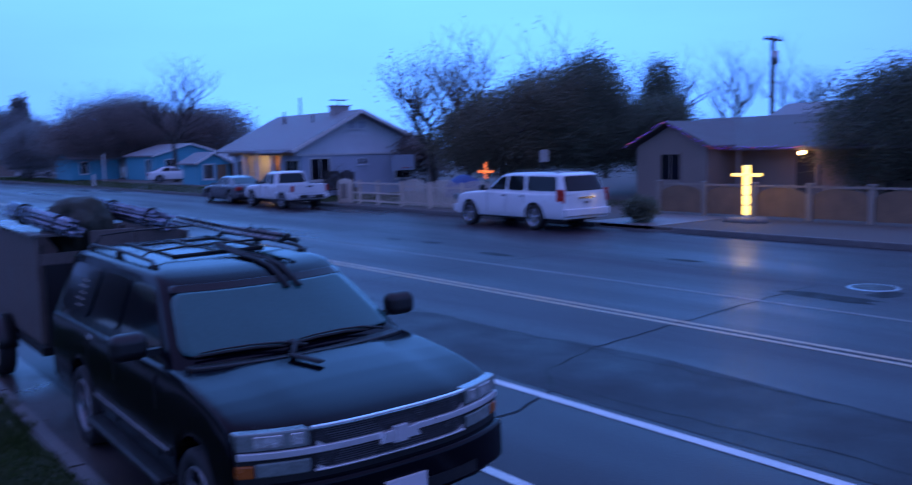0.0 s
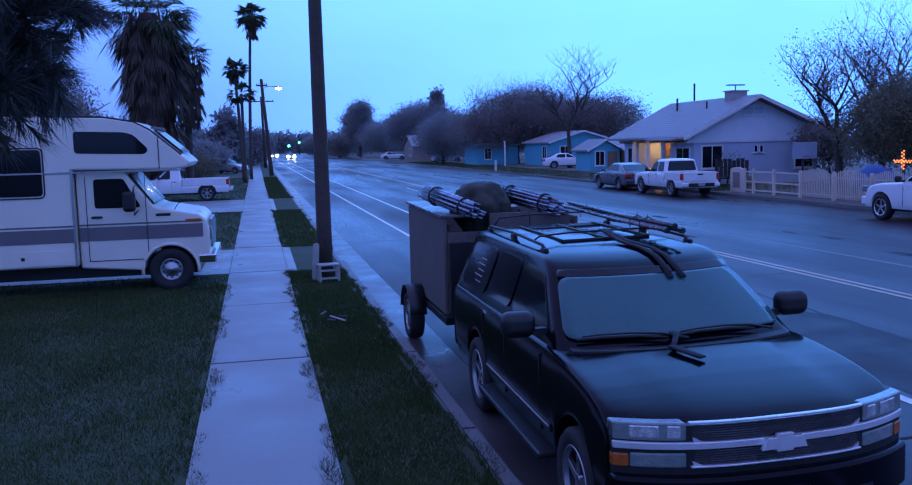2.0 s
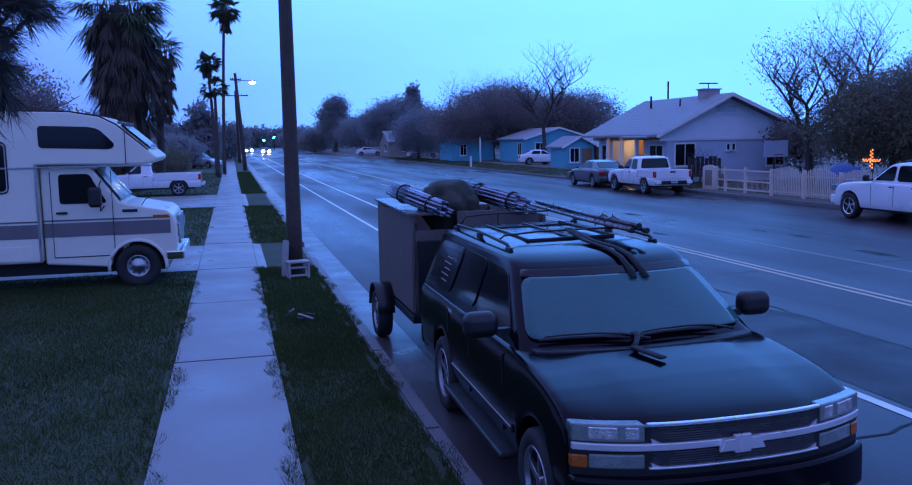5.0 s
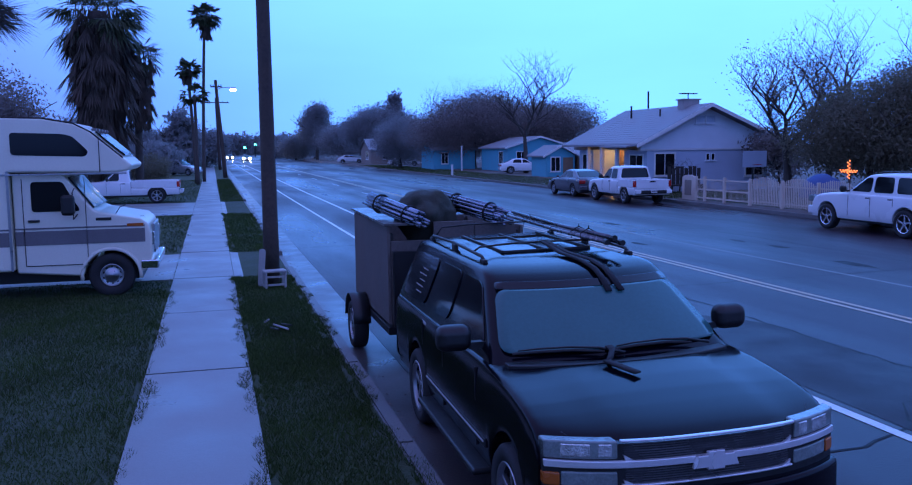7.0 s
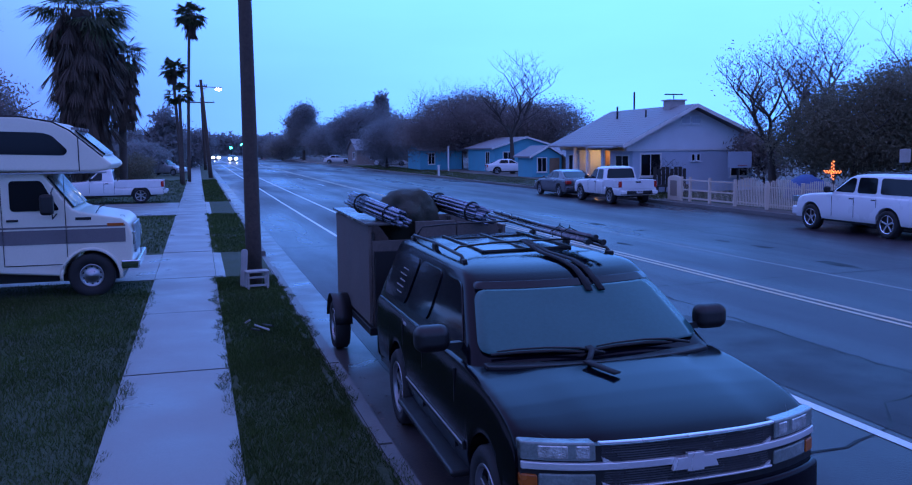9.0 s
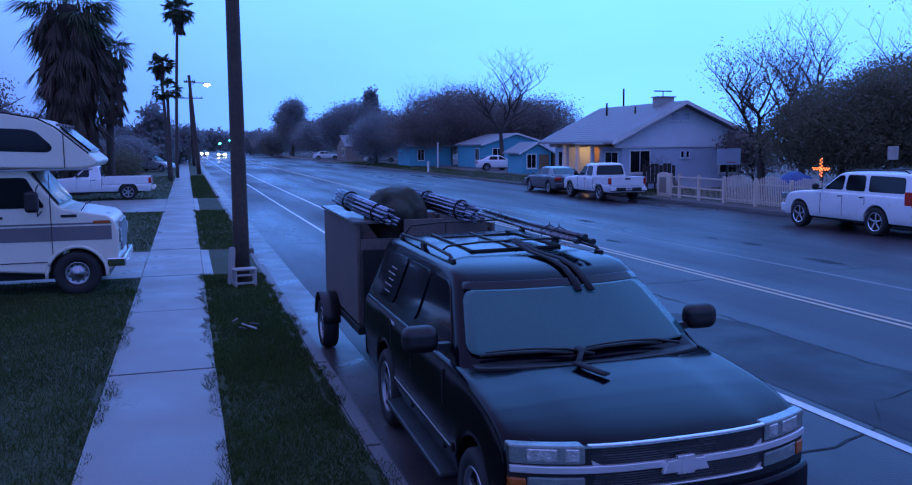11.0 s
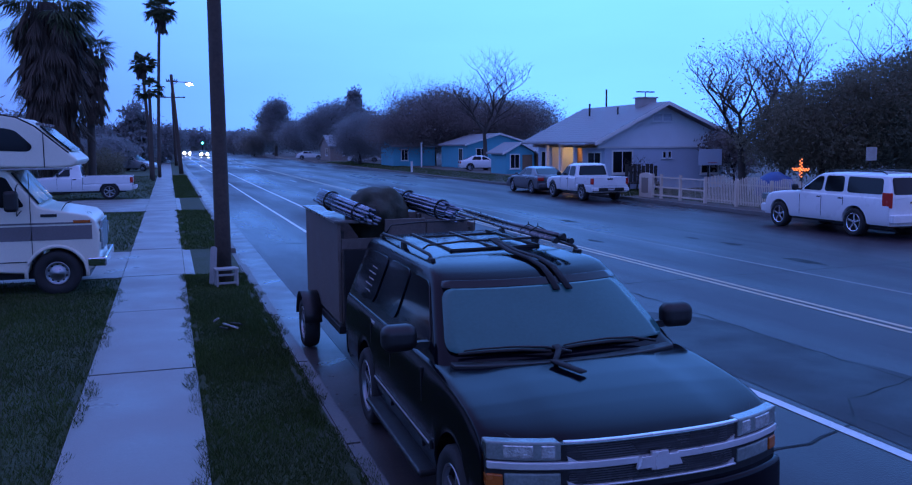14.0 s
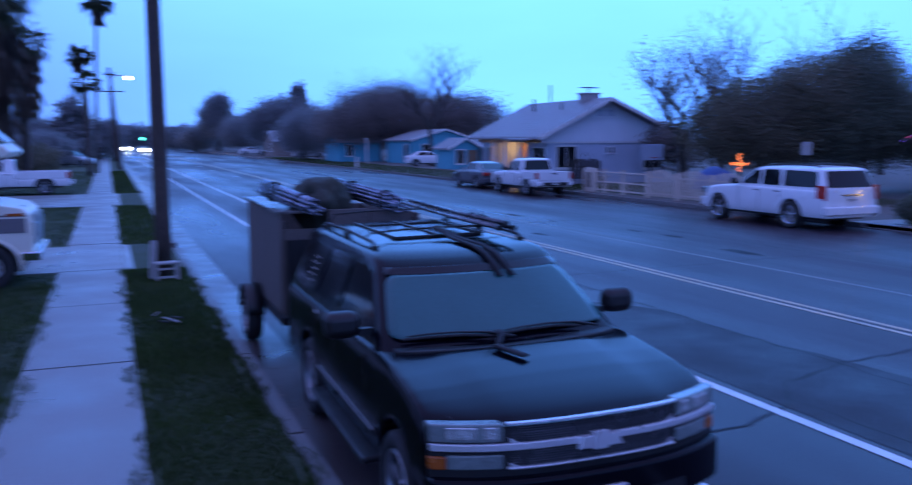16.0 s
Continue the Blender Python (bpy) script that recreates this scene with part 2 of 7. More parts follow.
# ---- mesh helpers ----
def box(bm, x0, x1, y0, y1, z0, z1, m=None):
    v = [bm.verts.new((x, y, z)) for x in (x0, x1) for y in (y0, y1) for z in (z0, z1)]
    if m is not None:
        for q in v:
            q.co = m @ q.co
    for f in ((0, 1, 3, 2), (4, 6, 7, 5), (0, 4, 5, 1), (2, 3, 7, 6), (0, 2, 6, 4), (1, 5, 7, 3)):
        bm.faces.new([v[i] for i in f])
    return v


def tube(bm, pts, radii, n=8, cap=True):
    rings, pts = [], [Vector(p) for p in pts]
    if not hasattr(radii, "__len__"):
        radii = [radii] * len(pts)
    for i, p in enumerate(pts):
        d = (pts[min(i + 1, len(pts) - 1)] - pts[max(i - 1, 0)]).normalized()
        a = d.orthogonal().normalized() if abs(d.z) > 0.9 else d.cross(Vector((0, 0, 1))).normalized()
        b = d.cross(a)
        rings.append([bm.verts.new(p + radii[i] * (math.cos(k * math.tau / n) * a + math.sin(k * math.tau / n) * b)) for k in range(n)])
    for r0, r1 in zip(rings, rings[1:]):
        for k in range(n):
            bm.faces.new((r0[k], r0[(k + 1) % n], r1[(k + 1) % n], r1[k]))
    if cap:
        bm.faces.new(rings[0][::-1])
        bm.faces.new(rings[-1])


def lathe(bm, prof, n=28, m=None):
    """Turns (radius, offset) pairs about the x axis."""
    rings = []
    for r, a in prof:
        rings.append([bm.verts.new(Vector((a, r * math.cos(k * math.tau / n), r * math.sin(k * math.tau / n)))) for k in range(n)])
    for r0, r1 in zip(rings, rings[1:]):
        for k in range(n):
            bm.faces.new((r0[k], r0[(k + 1) % n], r1[(k + 1) % n], r1[k]))
    if m is not None:
        for r in rings:
            for v in r:
                v.co = m @ v.co


def panel(bm, pts, depth):
    """A flat outline of 3D points, thickened by the vector depth."""
    d = Vector(depth)
    a = [bm.verts.new(Vector(p)) for p in pts]
    b = [bm.verts.new(Vector(p) + d) for p in pts]
    bm.faces.new(a[::-1])
    bm.faces.new(b)
    for i in range(len(a)):
        j = (i + 1) % len(a)
        bm.faces.new((a[i], a[j], b[j], b[i]))
    bmesh.ops.recalc_face_normals(bm, faces=bm.faces)


def rounded(pts, r, steps=4):
    """Rounds the corners of an outline of 3D points."""
    out, n = [], len(pts)
    for i in range(n):
        p, a, b = Vector(pts[i]), Vector(pts[i - 1]), Vector(pts[(i + 1) % n])
        ra, rb = min(r, (a - p).length * 0.45), min(r, (b - p).length * 0.45)
        q0, q1 = p + (a - p).normalized() * ra, p + (b - p).normalized() * rb
        for k in range(steps + 1):
            t = k / steps
            out.append((1 - t) ** 2 * q0 + 2 * t * (1 - t) * p + t * t * q1)
    return out


def make(name, bm, material, smooth=False, bevel=0.0, segments=2):
    me = bpy.data.meshes.new(name)
    bm.to_mesh(me)
    bm.free()
    me.materials.append(material)
    if smooth or bevel:
        me.polygons.foreach_set("use_smooth", [True] * len(me.polygons))
    ob = new(name, me)
    if bevel:
        mod = ob.modifiers.new("bevel", "BEVEL")
        mod.width, mod.segments, mod.limit_method, mod.angle_limit, mod.harden_normals = bevel, segments, "ANGLE", radians(32), True
    return ob


def part(name, bm, material, parent, label="", smooth=False, bevel=0.0, segments=2):
    ob = make(name, bm, material, smooth, bevel, segments)
    ob.parent = parent
    if label:
        ob["label"] = label
    return ob


def thing(name, m, label, category, group="", kind=""):
    ob = new(name)
    ob.empty_display_size = 0.2
    ob.matrix_world = m
    return tagged(ob, label, category, group, kind)


def mesh_of(name, verts, faces, material, parent=None, label="", smooth=False):
    me = bpy.data.meshes.new(name)
    me.from_pydata(verts, [], faces)
    me.materials.append(material)
    if smooth:
        me.polygons.foreach_set("use_smooth", [True] * len(me.polygons))
    ob = new(name, me)
    if parent:
        ob.parent = parent
    if label:
        ob["label"] = label
    return ob


def sheet(name, x0, x1, y0, y1, z, material, thick=0.1, bevel=0.0):
    bm = bmesh.new()
    box(bm, x0, x1, y0, y1, z - thick, z)
    return make(name, bm, material, bevel=bevel)


# ---- ground, road, kerbs, walkway ----
KERB_L, KERB_R = 1.92, 20.97
bm = bmesh.new()
for x0, x1, y0, y1 in ((-900, 900, -900, 1800),):
    v = [bm.verts.new(p) for p in ((x0, y0, -0.12), (x1, y0, -0.12), (x1, y1, -0.12), (x0, y1, -0.12))]
    bm.faces.new(v)
tagged(make("ground", bm, M["soil"]), "dark wet earth reaching to the horizon", "ground", kind="structure")
tagged(sheet("ground_near", -60, 1.76, -40, 420, 0.128, M["lawn"], 0.2), "damp grassy yard ground beside the walkway", "ground", kind="structure")
tagged(sheet("ground_far", 21.12, 120, -40, 420, 0.128, M["dirt"], 0.2), "bare brown dirt and thin grass verge", "ground", kind="structure")
tagged(sheet("road", 2.48, 20.97, -40, 600, 0.0, M["asphalt"], 0.1), "wet dark grey asphalt street", "road", kind="structure")
tagged(sheet("gutter", 1.90, 2.48, -40, 600, -0.004, M["gutter"], 0.1), "wet concrete gutter strip along the kerb", "gutter", kind="structure")


def strip(name, pts, width, z, material, label, cat):
    verts, faces = [], []
    for i, (x, y) in enumerate(pts):
        verts += [(x - width / 2, y, z), (x + width / 2, y, z)]
        if i:
            k = 2 * i
            faces.append((k - 2, k - 1, k + 1, k))
    return tagged(mesh_of(name, verts, faces, material), label, cat, kind="structure")


strip("lane_line", [(6.44, -20), (6.42, 4), (6.38, 9), (6.1, 20), (5.9, 34), (5.87, 60), (5.87, 300)], 0.13, 0.006, M["white_line"], "worn solid white lane line", "road marking")
strip("bike_line", [(4.62, -20), (4.55, 8), (4.42, 24), (4.37, 45), (4.37, 300)], 0.11, 0.006, M["white_line"], "worn thin white parking line", "road marking")
strip("centre_line", [(10.38, -30), (10.38, 300)], 0.10, 0.006, M["yellow_line"], "worn yellow centre line", "road marking")
strip("centre_line_pair", [(10.60, -30), (10.60, 300)], 0.10, 0.006, M["yellow_line"], "second worn yellow centre line", "road marking")


def kerb(name, x0, x1, lower):
    """A run of kerb stones with the lowered stretches given."""
    root = thing(name, pose(0, 0, 0), "worn concrete kerb", "kerb", kind="structure")
    cuts, y = [], -20.0
    while y < 110:
        cuts.append(y)
        y += 3.05
    shared = {}
    for y0 in cuts:
        low = any(a - 0.5 < y0 + 1.5 < b + 0.5 for a, b in lower)
        if low not in shared:
            bm = bmesh.new()
            box(bm, x0, x1, 0.004, 3.046, -0.1, 0.035 if low else 0.15)
            bmesh.ops.bevel(bm, geom=[e for e in bm.edges if all(v.co.z > 0 for v in e.verts)], offset=0.02, segments=2, affect="EDGES")
            me = bpy.data.meshes.new("kerb_stone")
            bm.to_mesh(me)
            bm.free()
            me.materials.append(M["kerb"])
            shared[low] = me
        o = new("kerb_stone", shared[low])
        o.parent, o.location = root, (0, y0, 0)
    bm = bmesh.new()
    box(bm, x0, x1, 113.0, 600, -0.1, 0.15)
    box(bm, x0, x1, -40, -20.1, -0.1, 0.15)
    part("kerb_rest", bm, M["kerb"], root)


kerb("kerb_near", 1.76, 1.92, ((18.6, 22.9), (37.0, 45.6)))
kerb("kerb_far", 20.97, 21.12, ((17.4, 20.2),))

walkway = thing("walkway", pose(0, 0, 0), "damp pale concrete sidewalk of long slabs", "sidewalk", kind="structure")
for y0, y1 in ((-8, -0.5), (-0.5, 5.1), (5.1, 10.63), (10.63, 14.6), (14.6, 18.5), (18.5, 23.2), (23.2, 30), (30, 36.8), (36.8, 41.2), (41.2, 45.8), (45.8, 53), (53, 61), (61, 70), (70, 90), (90, 200)):
    bm = bmesh.new()
    seam = 0.06 if y0 in (10.63, 18.5, 23.2) else 0.006
    z = 0.150 + random.uniform(-0.006, 0.006)
    for y in (y0,):
        box(bm, -0.56, 0.62, y0 + seam, y1, 0.0, z)
    part("slab", bm, M["walkway"], walkway)
for y0 in (10.63, 18.5, 23.2):
    bm = bmesh.new()
    box(bm, -0.56, 0.62, y0 + 0.002, y0 + 0.058, 0.0, 0.139)
    part("joint", bm, M["crack"], walkway, "dark open joint between slabs")
for y0, y1 in ((18.5, 22.95), (37.0, 45.4)):
    for x0, x1, z0, z1 in ((0.63, 1.80, 0.145, 0.04), (-9.0, -0.575, 0.135, 0.145)):
        bm = bmesh.new()
        vs = box(bm, x0, x1, y0, y1, -0.05, 0.1)
        for q in vs:
            if q.co.z > 0:
                q.co.z = z0 if abs(q.co.x - x0) < 1e-6 else z1
        part("slab", bm, M["walkway"], walkway)
tagged(sheet("driveway_far", 21.12, 25.1, 17.4, 20.2, 0.14, M["walkway"], 0.2), "pale concrete driveway apron across the street", "driveway", kind="structure")


# ---- vehicles ----
def wheel(parent, x, y, r, width, side, spokes=5, rim_mat="alloy", ratio=0.66):
    """A wheel whose outer face looks to the given side of x."""
    root = new("wheel")
    root.parent, root.location = parent, (x, y, r)
    if side < 0:
        root.rotation_euler = (0, 0, math.pi)
    h, ri = width / 2, r * ratio
    bm = bmesh.new()
    lathe(bm, [(ri, -h * 0.8), (r * 0.9, -h), (r * 0.985, -h * 0.75), (r, 0), (r * 0.985, h * 0.75), (r * 0.9, h), (ri, h * 0.85), (ri * 0.95, h * 0.3)], 32)
    part("tyre", bm, M["rubber"], root, smooth=True)
    bm = bmesh.new()
    lathe(bm, [(ri * 1.02, h * 0.86), (ri * 0.95, h * 0.72), (ri * 0.9, h * 0.15), (ri * 0.2, h * 0.1), (0.001, h * 0.1)], 32)
    part("rim_well", bm, M["trim"], root, smooth=True)
    bm = bmesh.new()
    lathe(bm, [(ri * 1.03, h * 0.80), (ri * 1.0, h * 0.92), (ri * 0.92, h * 0.86), (ri * 0.9, h * 0.6)], 32)
    lathe(bm, [(0.001, h * 0.72), (ri * 0.2, h * 0.7), (ri * 0.24, h * 0.5)], 16)
    if spokes > 7:
        lathe(bm, [(ri * 0.9, h * 0.62), (ri * 0.72, h * 0.5), (ri * 0.5, h * 0.62), (ri * 0.3, h * 0.95), (0.001, h * 1.0)], 32)
    for k in range(spokes if spokes <= 7 else 0):
        a = k * math.tau / spokes
        m = Matrix.Rotation(a, 4, "X")
        box(bm, h * 0.4, h * 0.68, -ri * 0.11, ri * 0.11, ri * 0.15, ri * 0.95, m)
    rim = part("rim", bm, M[rim_mat], root, smooth=spokes > 7, bevel=0.0 if spokes > 7 else 0.006)
    if spokes > 7:
        for k in range(spokes):
            a = k * math.tau / spokes
            bm = bmesh.new()
            box(bm, h * 0.5, h * 0.62, -0.018, 0.018, ri * 0.70, ri * 0.82, Matrix.Rotation(a, 4, "X"))
            part("vent_hole", bm, M["trim"], rim)
    return root


def side_glass(parent, name, pts, x_of, material, r=0.10, label=""):
    """Panes on both flanks from an outline of (y, z); x_of gives the flank's half width by height."""
    for s in (-1, 1):
        bm = bmesh.new()
        p = rounded([Vector((s * (x_of(z) + 0.004), y, z)) for y, z in pts], r)
        panel(bm, p, (s * 0.008, 0, 0))
        part(name, bm, material, parent, label, smooth=False)


def lofted(bm, rings, cap_first=True, cap_last=True, closed=True):
    """Skins rings of equally many points."""
    vs = [[bm.verts.new(p) for p in r] for r in rings]
    n = len(rings[0])
    for r0, r1 in zip(vs, vs[1:]):
        for k in range(n if closed else n - 1):
            bm.faces.new((r0[k], r0[(k + 1) % n], r1[(k + 1) % n], r1[k]))
    if cap_first:
        bm.faces.new(vs[0][::-1])
    if cap_last:
        bm.faces.new(vs[-1])
    bmesh.ops.recalc_face_normals(bm, faces=bm.faces)


def soft_edges(ob, degrees=38):
    """Smooth shading that keeps true edges crisp."""
    ob.data.polygons.foreach_set("use_smooth", [True] * len(ob.data.polygons))
    ob.data.set_sharp_from_angle(angle=radians(degrees))
    return ob


def car(root, P):
    """A road vehicle, its front towards -y, resting on z = 0. P holds its outline numbers."""
    L, W, r = P["length"] / 2, P["width"] / 2, P["wheel_r"]
    paint, zb, belt = M[P["paint"]], P["sill"], P["belt"]
    yf, yr, ar = P["axle_f"], P["axle_r"], P["wheel_r"] + 0.075
    top = P["top"][::-1]
    ty, tz = [p[0] for p in top], [p[1] for p in top]
    for i in range(1, len(ty)):
        ty[i] = max(ty[i], ty[i - 1] + 0.004)
    crest = lambda y: float(np.interp(y, ty, tz))
    front, rear, corner = P.get("bow", 0.20), P.get("bow_rear", 0.07), P.get("corner", 0.10)

    def low(y):
        for c in (yf, yr):
            if abs(y - c) < ar:
                z = r + math.sqrt(ar * ar - (y - c) ** 2)
                return max(zb, z)
        return zb

    def side(z):
        return W * (1 - 0.05 * max(0, (zb + 0.30 - z) / 0.3) ** 2 - 0.028 * max(0, (z - belt + 0.42) / 0.42) ** 2)

    def bowed(x, y):
        e = min(1.0, abs(x) / W)
        return y + front * e ** 2.8 * max(0, min(1, (-y - L + 0.85) / 0.8)) ** 2 - rear * e ** 2.4 * max(0, min(1, (y - L + 0.6) / 0.6)) ** 2

    def deck(x, y):
        e = abs(x) / W
        return crest(y) - 0.022 * e * e - P.get("bulge", 0.0) * max(0, min(1, (e - 0.50) / 0.16))

    ys = set(np.linspace(ty[0], ty[-1], 40)) | set(ty)
    for c in (yf, yr):
        ys |= {c + ar * math.cos(k * math.pi / 18) for k in range(19)} | {c - ar - 0.003, c + ar + 0.003}
    ys = sorted(ys)
    ys = [y for i, y in enumerate(ys) if i == 0 or y - ys[i - 1] > 0.0015]
    rings = []
    for y in ys:
        z0, zt = low(y), crest(y)
        c = min(corner, max(0.02, (zt - z0) * 0.4))
        zs = zt - c
        half = [(0.70 * W, z0)]
        for t in (0.0, 0.06, 0.2, 0.4, 0.6, 0.8, 1.0):
            z = z0 + (zs - z0) * t
            half.append((side(z) - (0.012 if t == 0 else 0.0), z))
        xs = side(zs)
        xe = xs - c * 1.05
        for t in (0.25, 0.5, 0.75, 1.0):
            w = t * math.pi / 2
            half.append((xe + (xs - xe) * math.cos(w), zs + (deck(xe, y) - zs) * math.sin(w)))
        for t in (0.88, 0.76, 0.66, 0.58, 0.50, 0.3, 0.12):
            half.append((xe * t, deck(xe * t, y)))
        ring = [(x, bowed(x, y), z) for x, z in half] + [(-x, bowed(x, y), z) for x, z in half[::-1]]
        rings.append(ring)
    bm = bmesh.new()
    lofted(bm, rings)
    soft_edges(part("body", bm, paint, root))
    bm = bmesh.new()
    box(bm, -W * 0.78, W * 0.78, -L + 0.35, L - 0.35, zb - 0.08, zb + 0.42)
    part("underbody", bm, M["trim"], root)
    # cabin: plan outlines stacked from belt to roof
    cab = P["cabin"]
    zt = max(z for _, z in cab)
    peak = max(range(len(cab)), key=lambda i: cab[i][1])
    fy, fz = [p[0] for p in cab[:peak + 1]], [p[1] for p in cab[:peak + 1]]
    dy, dz = [p[0] for p in cab[peak:]][::-1], [p[1] for p in cab[peak:]][::-1]
    roll = P.get("roll", 0.12)
    cw = lambda z: (W - 0.06) - (W * P.get("tumble", 0.13)) * (z - belt) / (zt - belt)
    bow = P.get("sweep", 0.16)

    def half_width(z):
        q = (zt - z) / roll
        if q >= 1:
            return cw(z)
        return cw(zt - roll) * (0.30 + 0.70 * math.sqrt(max(0, 1 - (1 - q) ** 2)))

    def nose_line(x, z):
        h = cw(min(z, zt - roll))
        return float(np.interp(z, fz, fy)) + bow * min(1, abs(x) / h) ** 2.4

    z0 = min(cab[0][1], cab[-1][1])
    levels = sorted(set(np.linspace(z0, zt - roll, 8)) | {z for z in fz if z0 < z < zt - roll}) + [zt - roll * (1 - math.sin(k * math.pi / 20)) for k in range(1, 10)] + [zt - 0.0012]
    rings = []
    for z in levels:
        h, d = half_width(z), float(np.interp(z, dz, dy))
        a = nose_line(h, z)
        a = min(a, d - 0.02)
        cr = min(0.10, (d - a) * 0.3)
        ring = [(h * s, min(nose_line(h * s, z), d - 0.02), z) for s in (0, 0.2, 0.4, 0.58, 0.72, 0.83, 0.90)]
        ring += [(h * 0.955, a - 0.006, z), (h * 0.99, a + cr * 0.45, z), (h, a + cr, z)]
        ring += [(h, a + cr + (d - a - 2 * cr) * t, z) for t in (0.2, 0.4, 0.6, 0.8, 1.0)]
        ring += [(h * 0.985, d - cr * 0.4, z), (h * 0.94, d - cr * 0.08, z), (h * 0.8, d + 0.01, z), (h * 0.4, d + 0.03, z), (0, d + 0.035, z)]
        rings.append(ring + [(-x, y, q) for x, y, q in ring[-2:0:-1]])
    bm = bmesh.new()
    lofted(bm, rings)
    cabin = soft_edges(part("cabin", bm, M[P.get("cabin_paint", P["paint"])], root), 50)
    for pts in P["windows"]:
        side_glass(cabin, "side_window", pts, cw, M["glass"])

    def pane(name, za, zb_, inset, ahead, material, corner_r=0.07, lift=0.010):
        """A curved pane on the front or back of the cabin between two heights."""
        verts, faces, nx = [], [], 21
        rows = (0, 0.03, 0.08, 0.16, 0.35, 0.6, 0.84, 0.92, 0.97, 1)
        for t in rows:
            z = za + (zb_ - za) * t
            e = min(t, 1 - t) * (zb_ - za)
            hw = cw(z) - inset - (corner_r - math.sqrt(max(0, corner_r ** 2 - max(0, corner_r - e) ** 2)))
            for q in np.linspace(-1, 1, nx):
                x = q * hw
                if ahead:
                    y = nose_line(x, z) - 0.014 - lift
                else:
                    y = float(np.interp(z, dz, dy)) + 0.035 - 0.03 * q * q + lift
                verts.append((x, y, z + (0.008 if ahead else 0)))
        for i in range(len(rows) - 1):
            for j in range(nx - 1):
                k = i * nx + j
                faces.append((k, k + 1, k + nx + 1, k + nx))
        ob = mesh_of(name, verts, faces, material, cabin, smooth=True)
        sol = ob.modifiers.new("thick", "SOLIDIFY")
        sol.thickness, sol.offset = 0.004, 0
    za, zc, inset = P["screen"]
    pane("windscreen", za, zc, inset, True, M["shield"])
    if P.get("band"):
        pane("shade_band", zc + 0.003, zc + P["band"], inset, True, M["glass"], 0.02)
    if P.get("rear"):
        za, zc, inset = P["rear"]
        pane("rear_window", za, zc, inset, False, M["glass"])
    for s in (-1, 1):
        for y in (yf, yr):
            wheel(root, s * (W - 0.12), y, r, P.get("tyre", 0.25), s, P.get("spokes", 5), P.get("rim", "alloy"))
    return deck, cw, bowed


def mirrors(root, W, y, z, material, size=(0.22, 0.14, 0.2)):
    for s in (-1, 1):
        bm = bmesh.new()
        x0, x1 = s * (W + 0.05), s * (W + 0.05 + size[0])
        box(bm, min(x0, x1), max(x0, x1), y - size[1] / 2, y + size[1] / 2, z - size[2] / 2, z + size[2] / 2)
        mir = part("door_mirror", bm, material, root, bevel=0.075, segments=5)
        bm = bmesh.new()
        box(bm, min(s * (W - 0.10), x0 + s * 0.02), max(s * (W - 0.10), x0 + s * 0.02), y - 0.03, y + 0.04, z - 0.09, z - 0.04)
        part("arm", bm, M["trim"], mir)


def handles(root, W, places, material):
    for s in (-1, 1):
        for y, z in places:
            bm = bmesh.new()
            box(bm, s * W - 0.012, s * W + 0.02, y - 0.09, y + 0.09, z - 0.02, z + 0.02)
            part("door_handle", bm, material, root, bevel=0.008)


def seams(root, W, lines, zb):
    for s in (-1, 1):
        for y, z0, z1 in lines:
            bm = bmesh.new()
            x = s * (W + 0.001)
            box(bm, x - 0.006, x + 0.006, y - 0.005, y + 0.005, z0, z1)
            part("door_seam", bm, M["trim"], root)


def plate_bars(root, y, z, out):
    bm = bmesh.new()
    box(bm, -0.155, 0.155, min(y, y + out * 0.012), max(y, y + out * 0.012), z - 0.075, z + 0.075)
    pl = part("number_plate", bm, M["plate"], root, bevel=0.004)
    for k in range(5):
        bm = bmesh.new()
        x = -0.10 + k * 0.05
        y1 = y + out * 0.015
        box(bm, x - 0.014, x + 0.014, min(y1, y1 + out * 0.003), max(y1, y1 + out * 0.003), z - 0.03, z + 0.03)
        part("plate_bar", bm, M["trim"], pl)


PARKED = pose(3.14, 7.08, 0.012, 0, -0.85, -1.2)
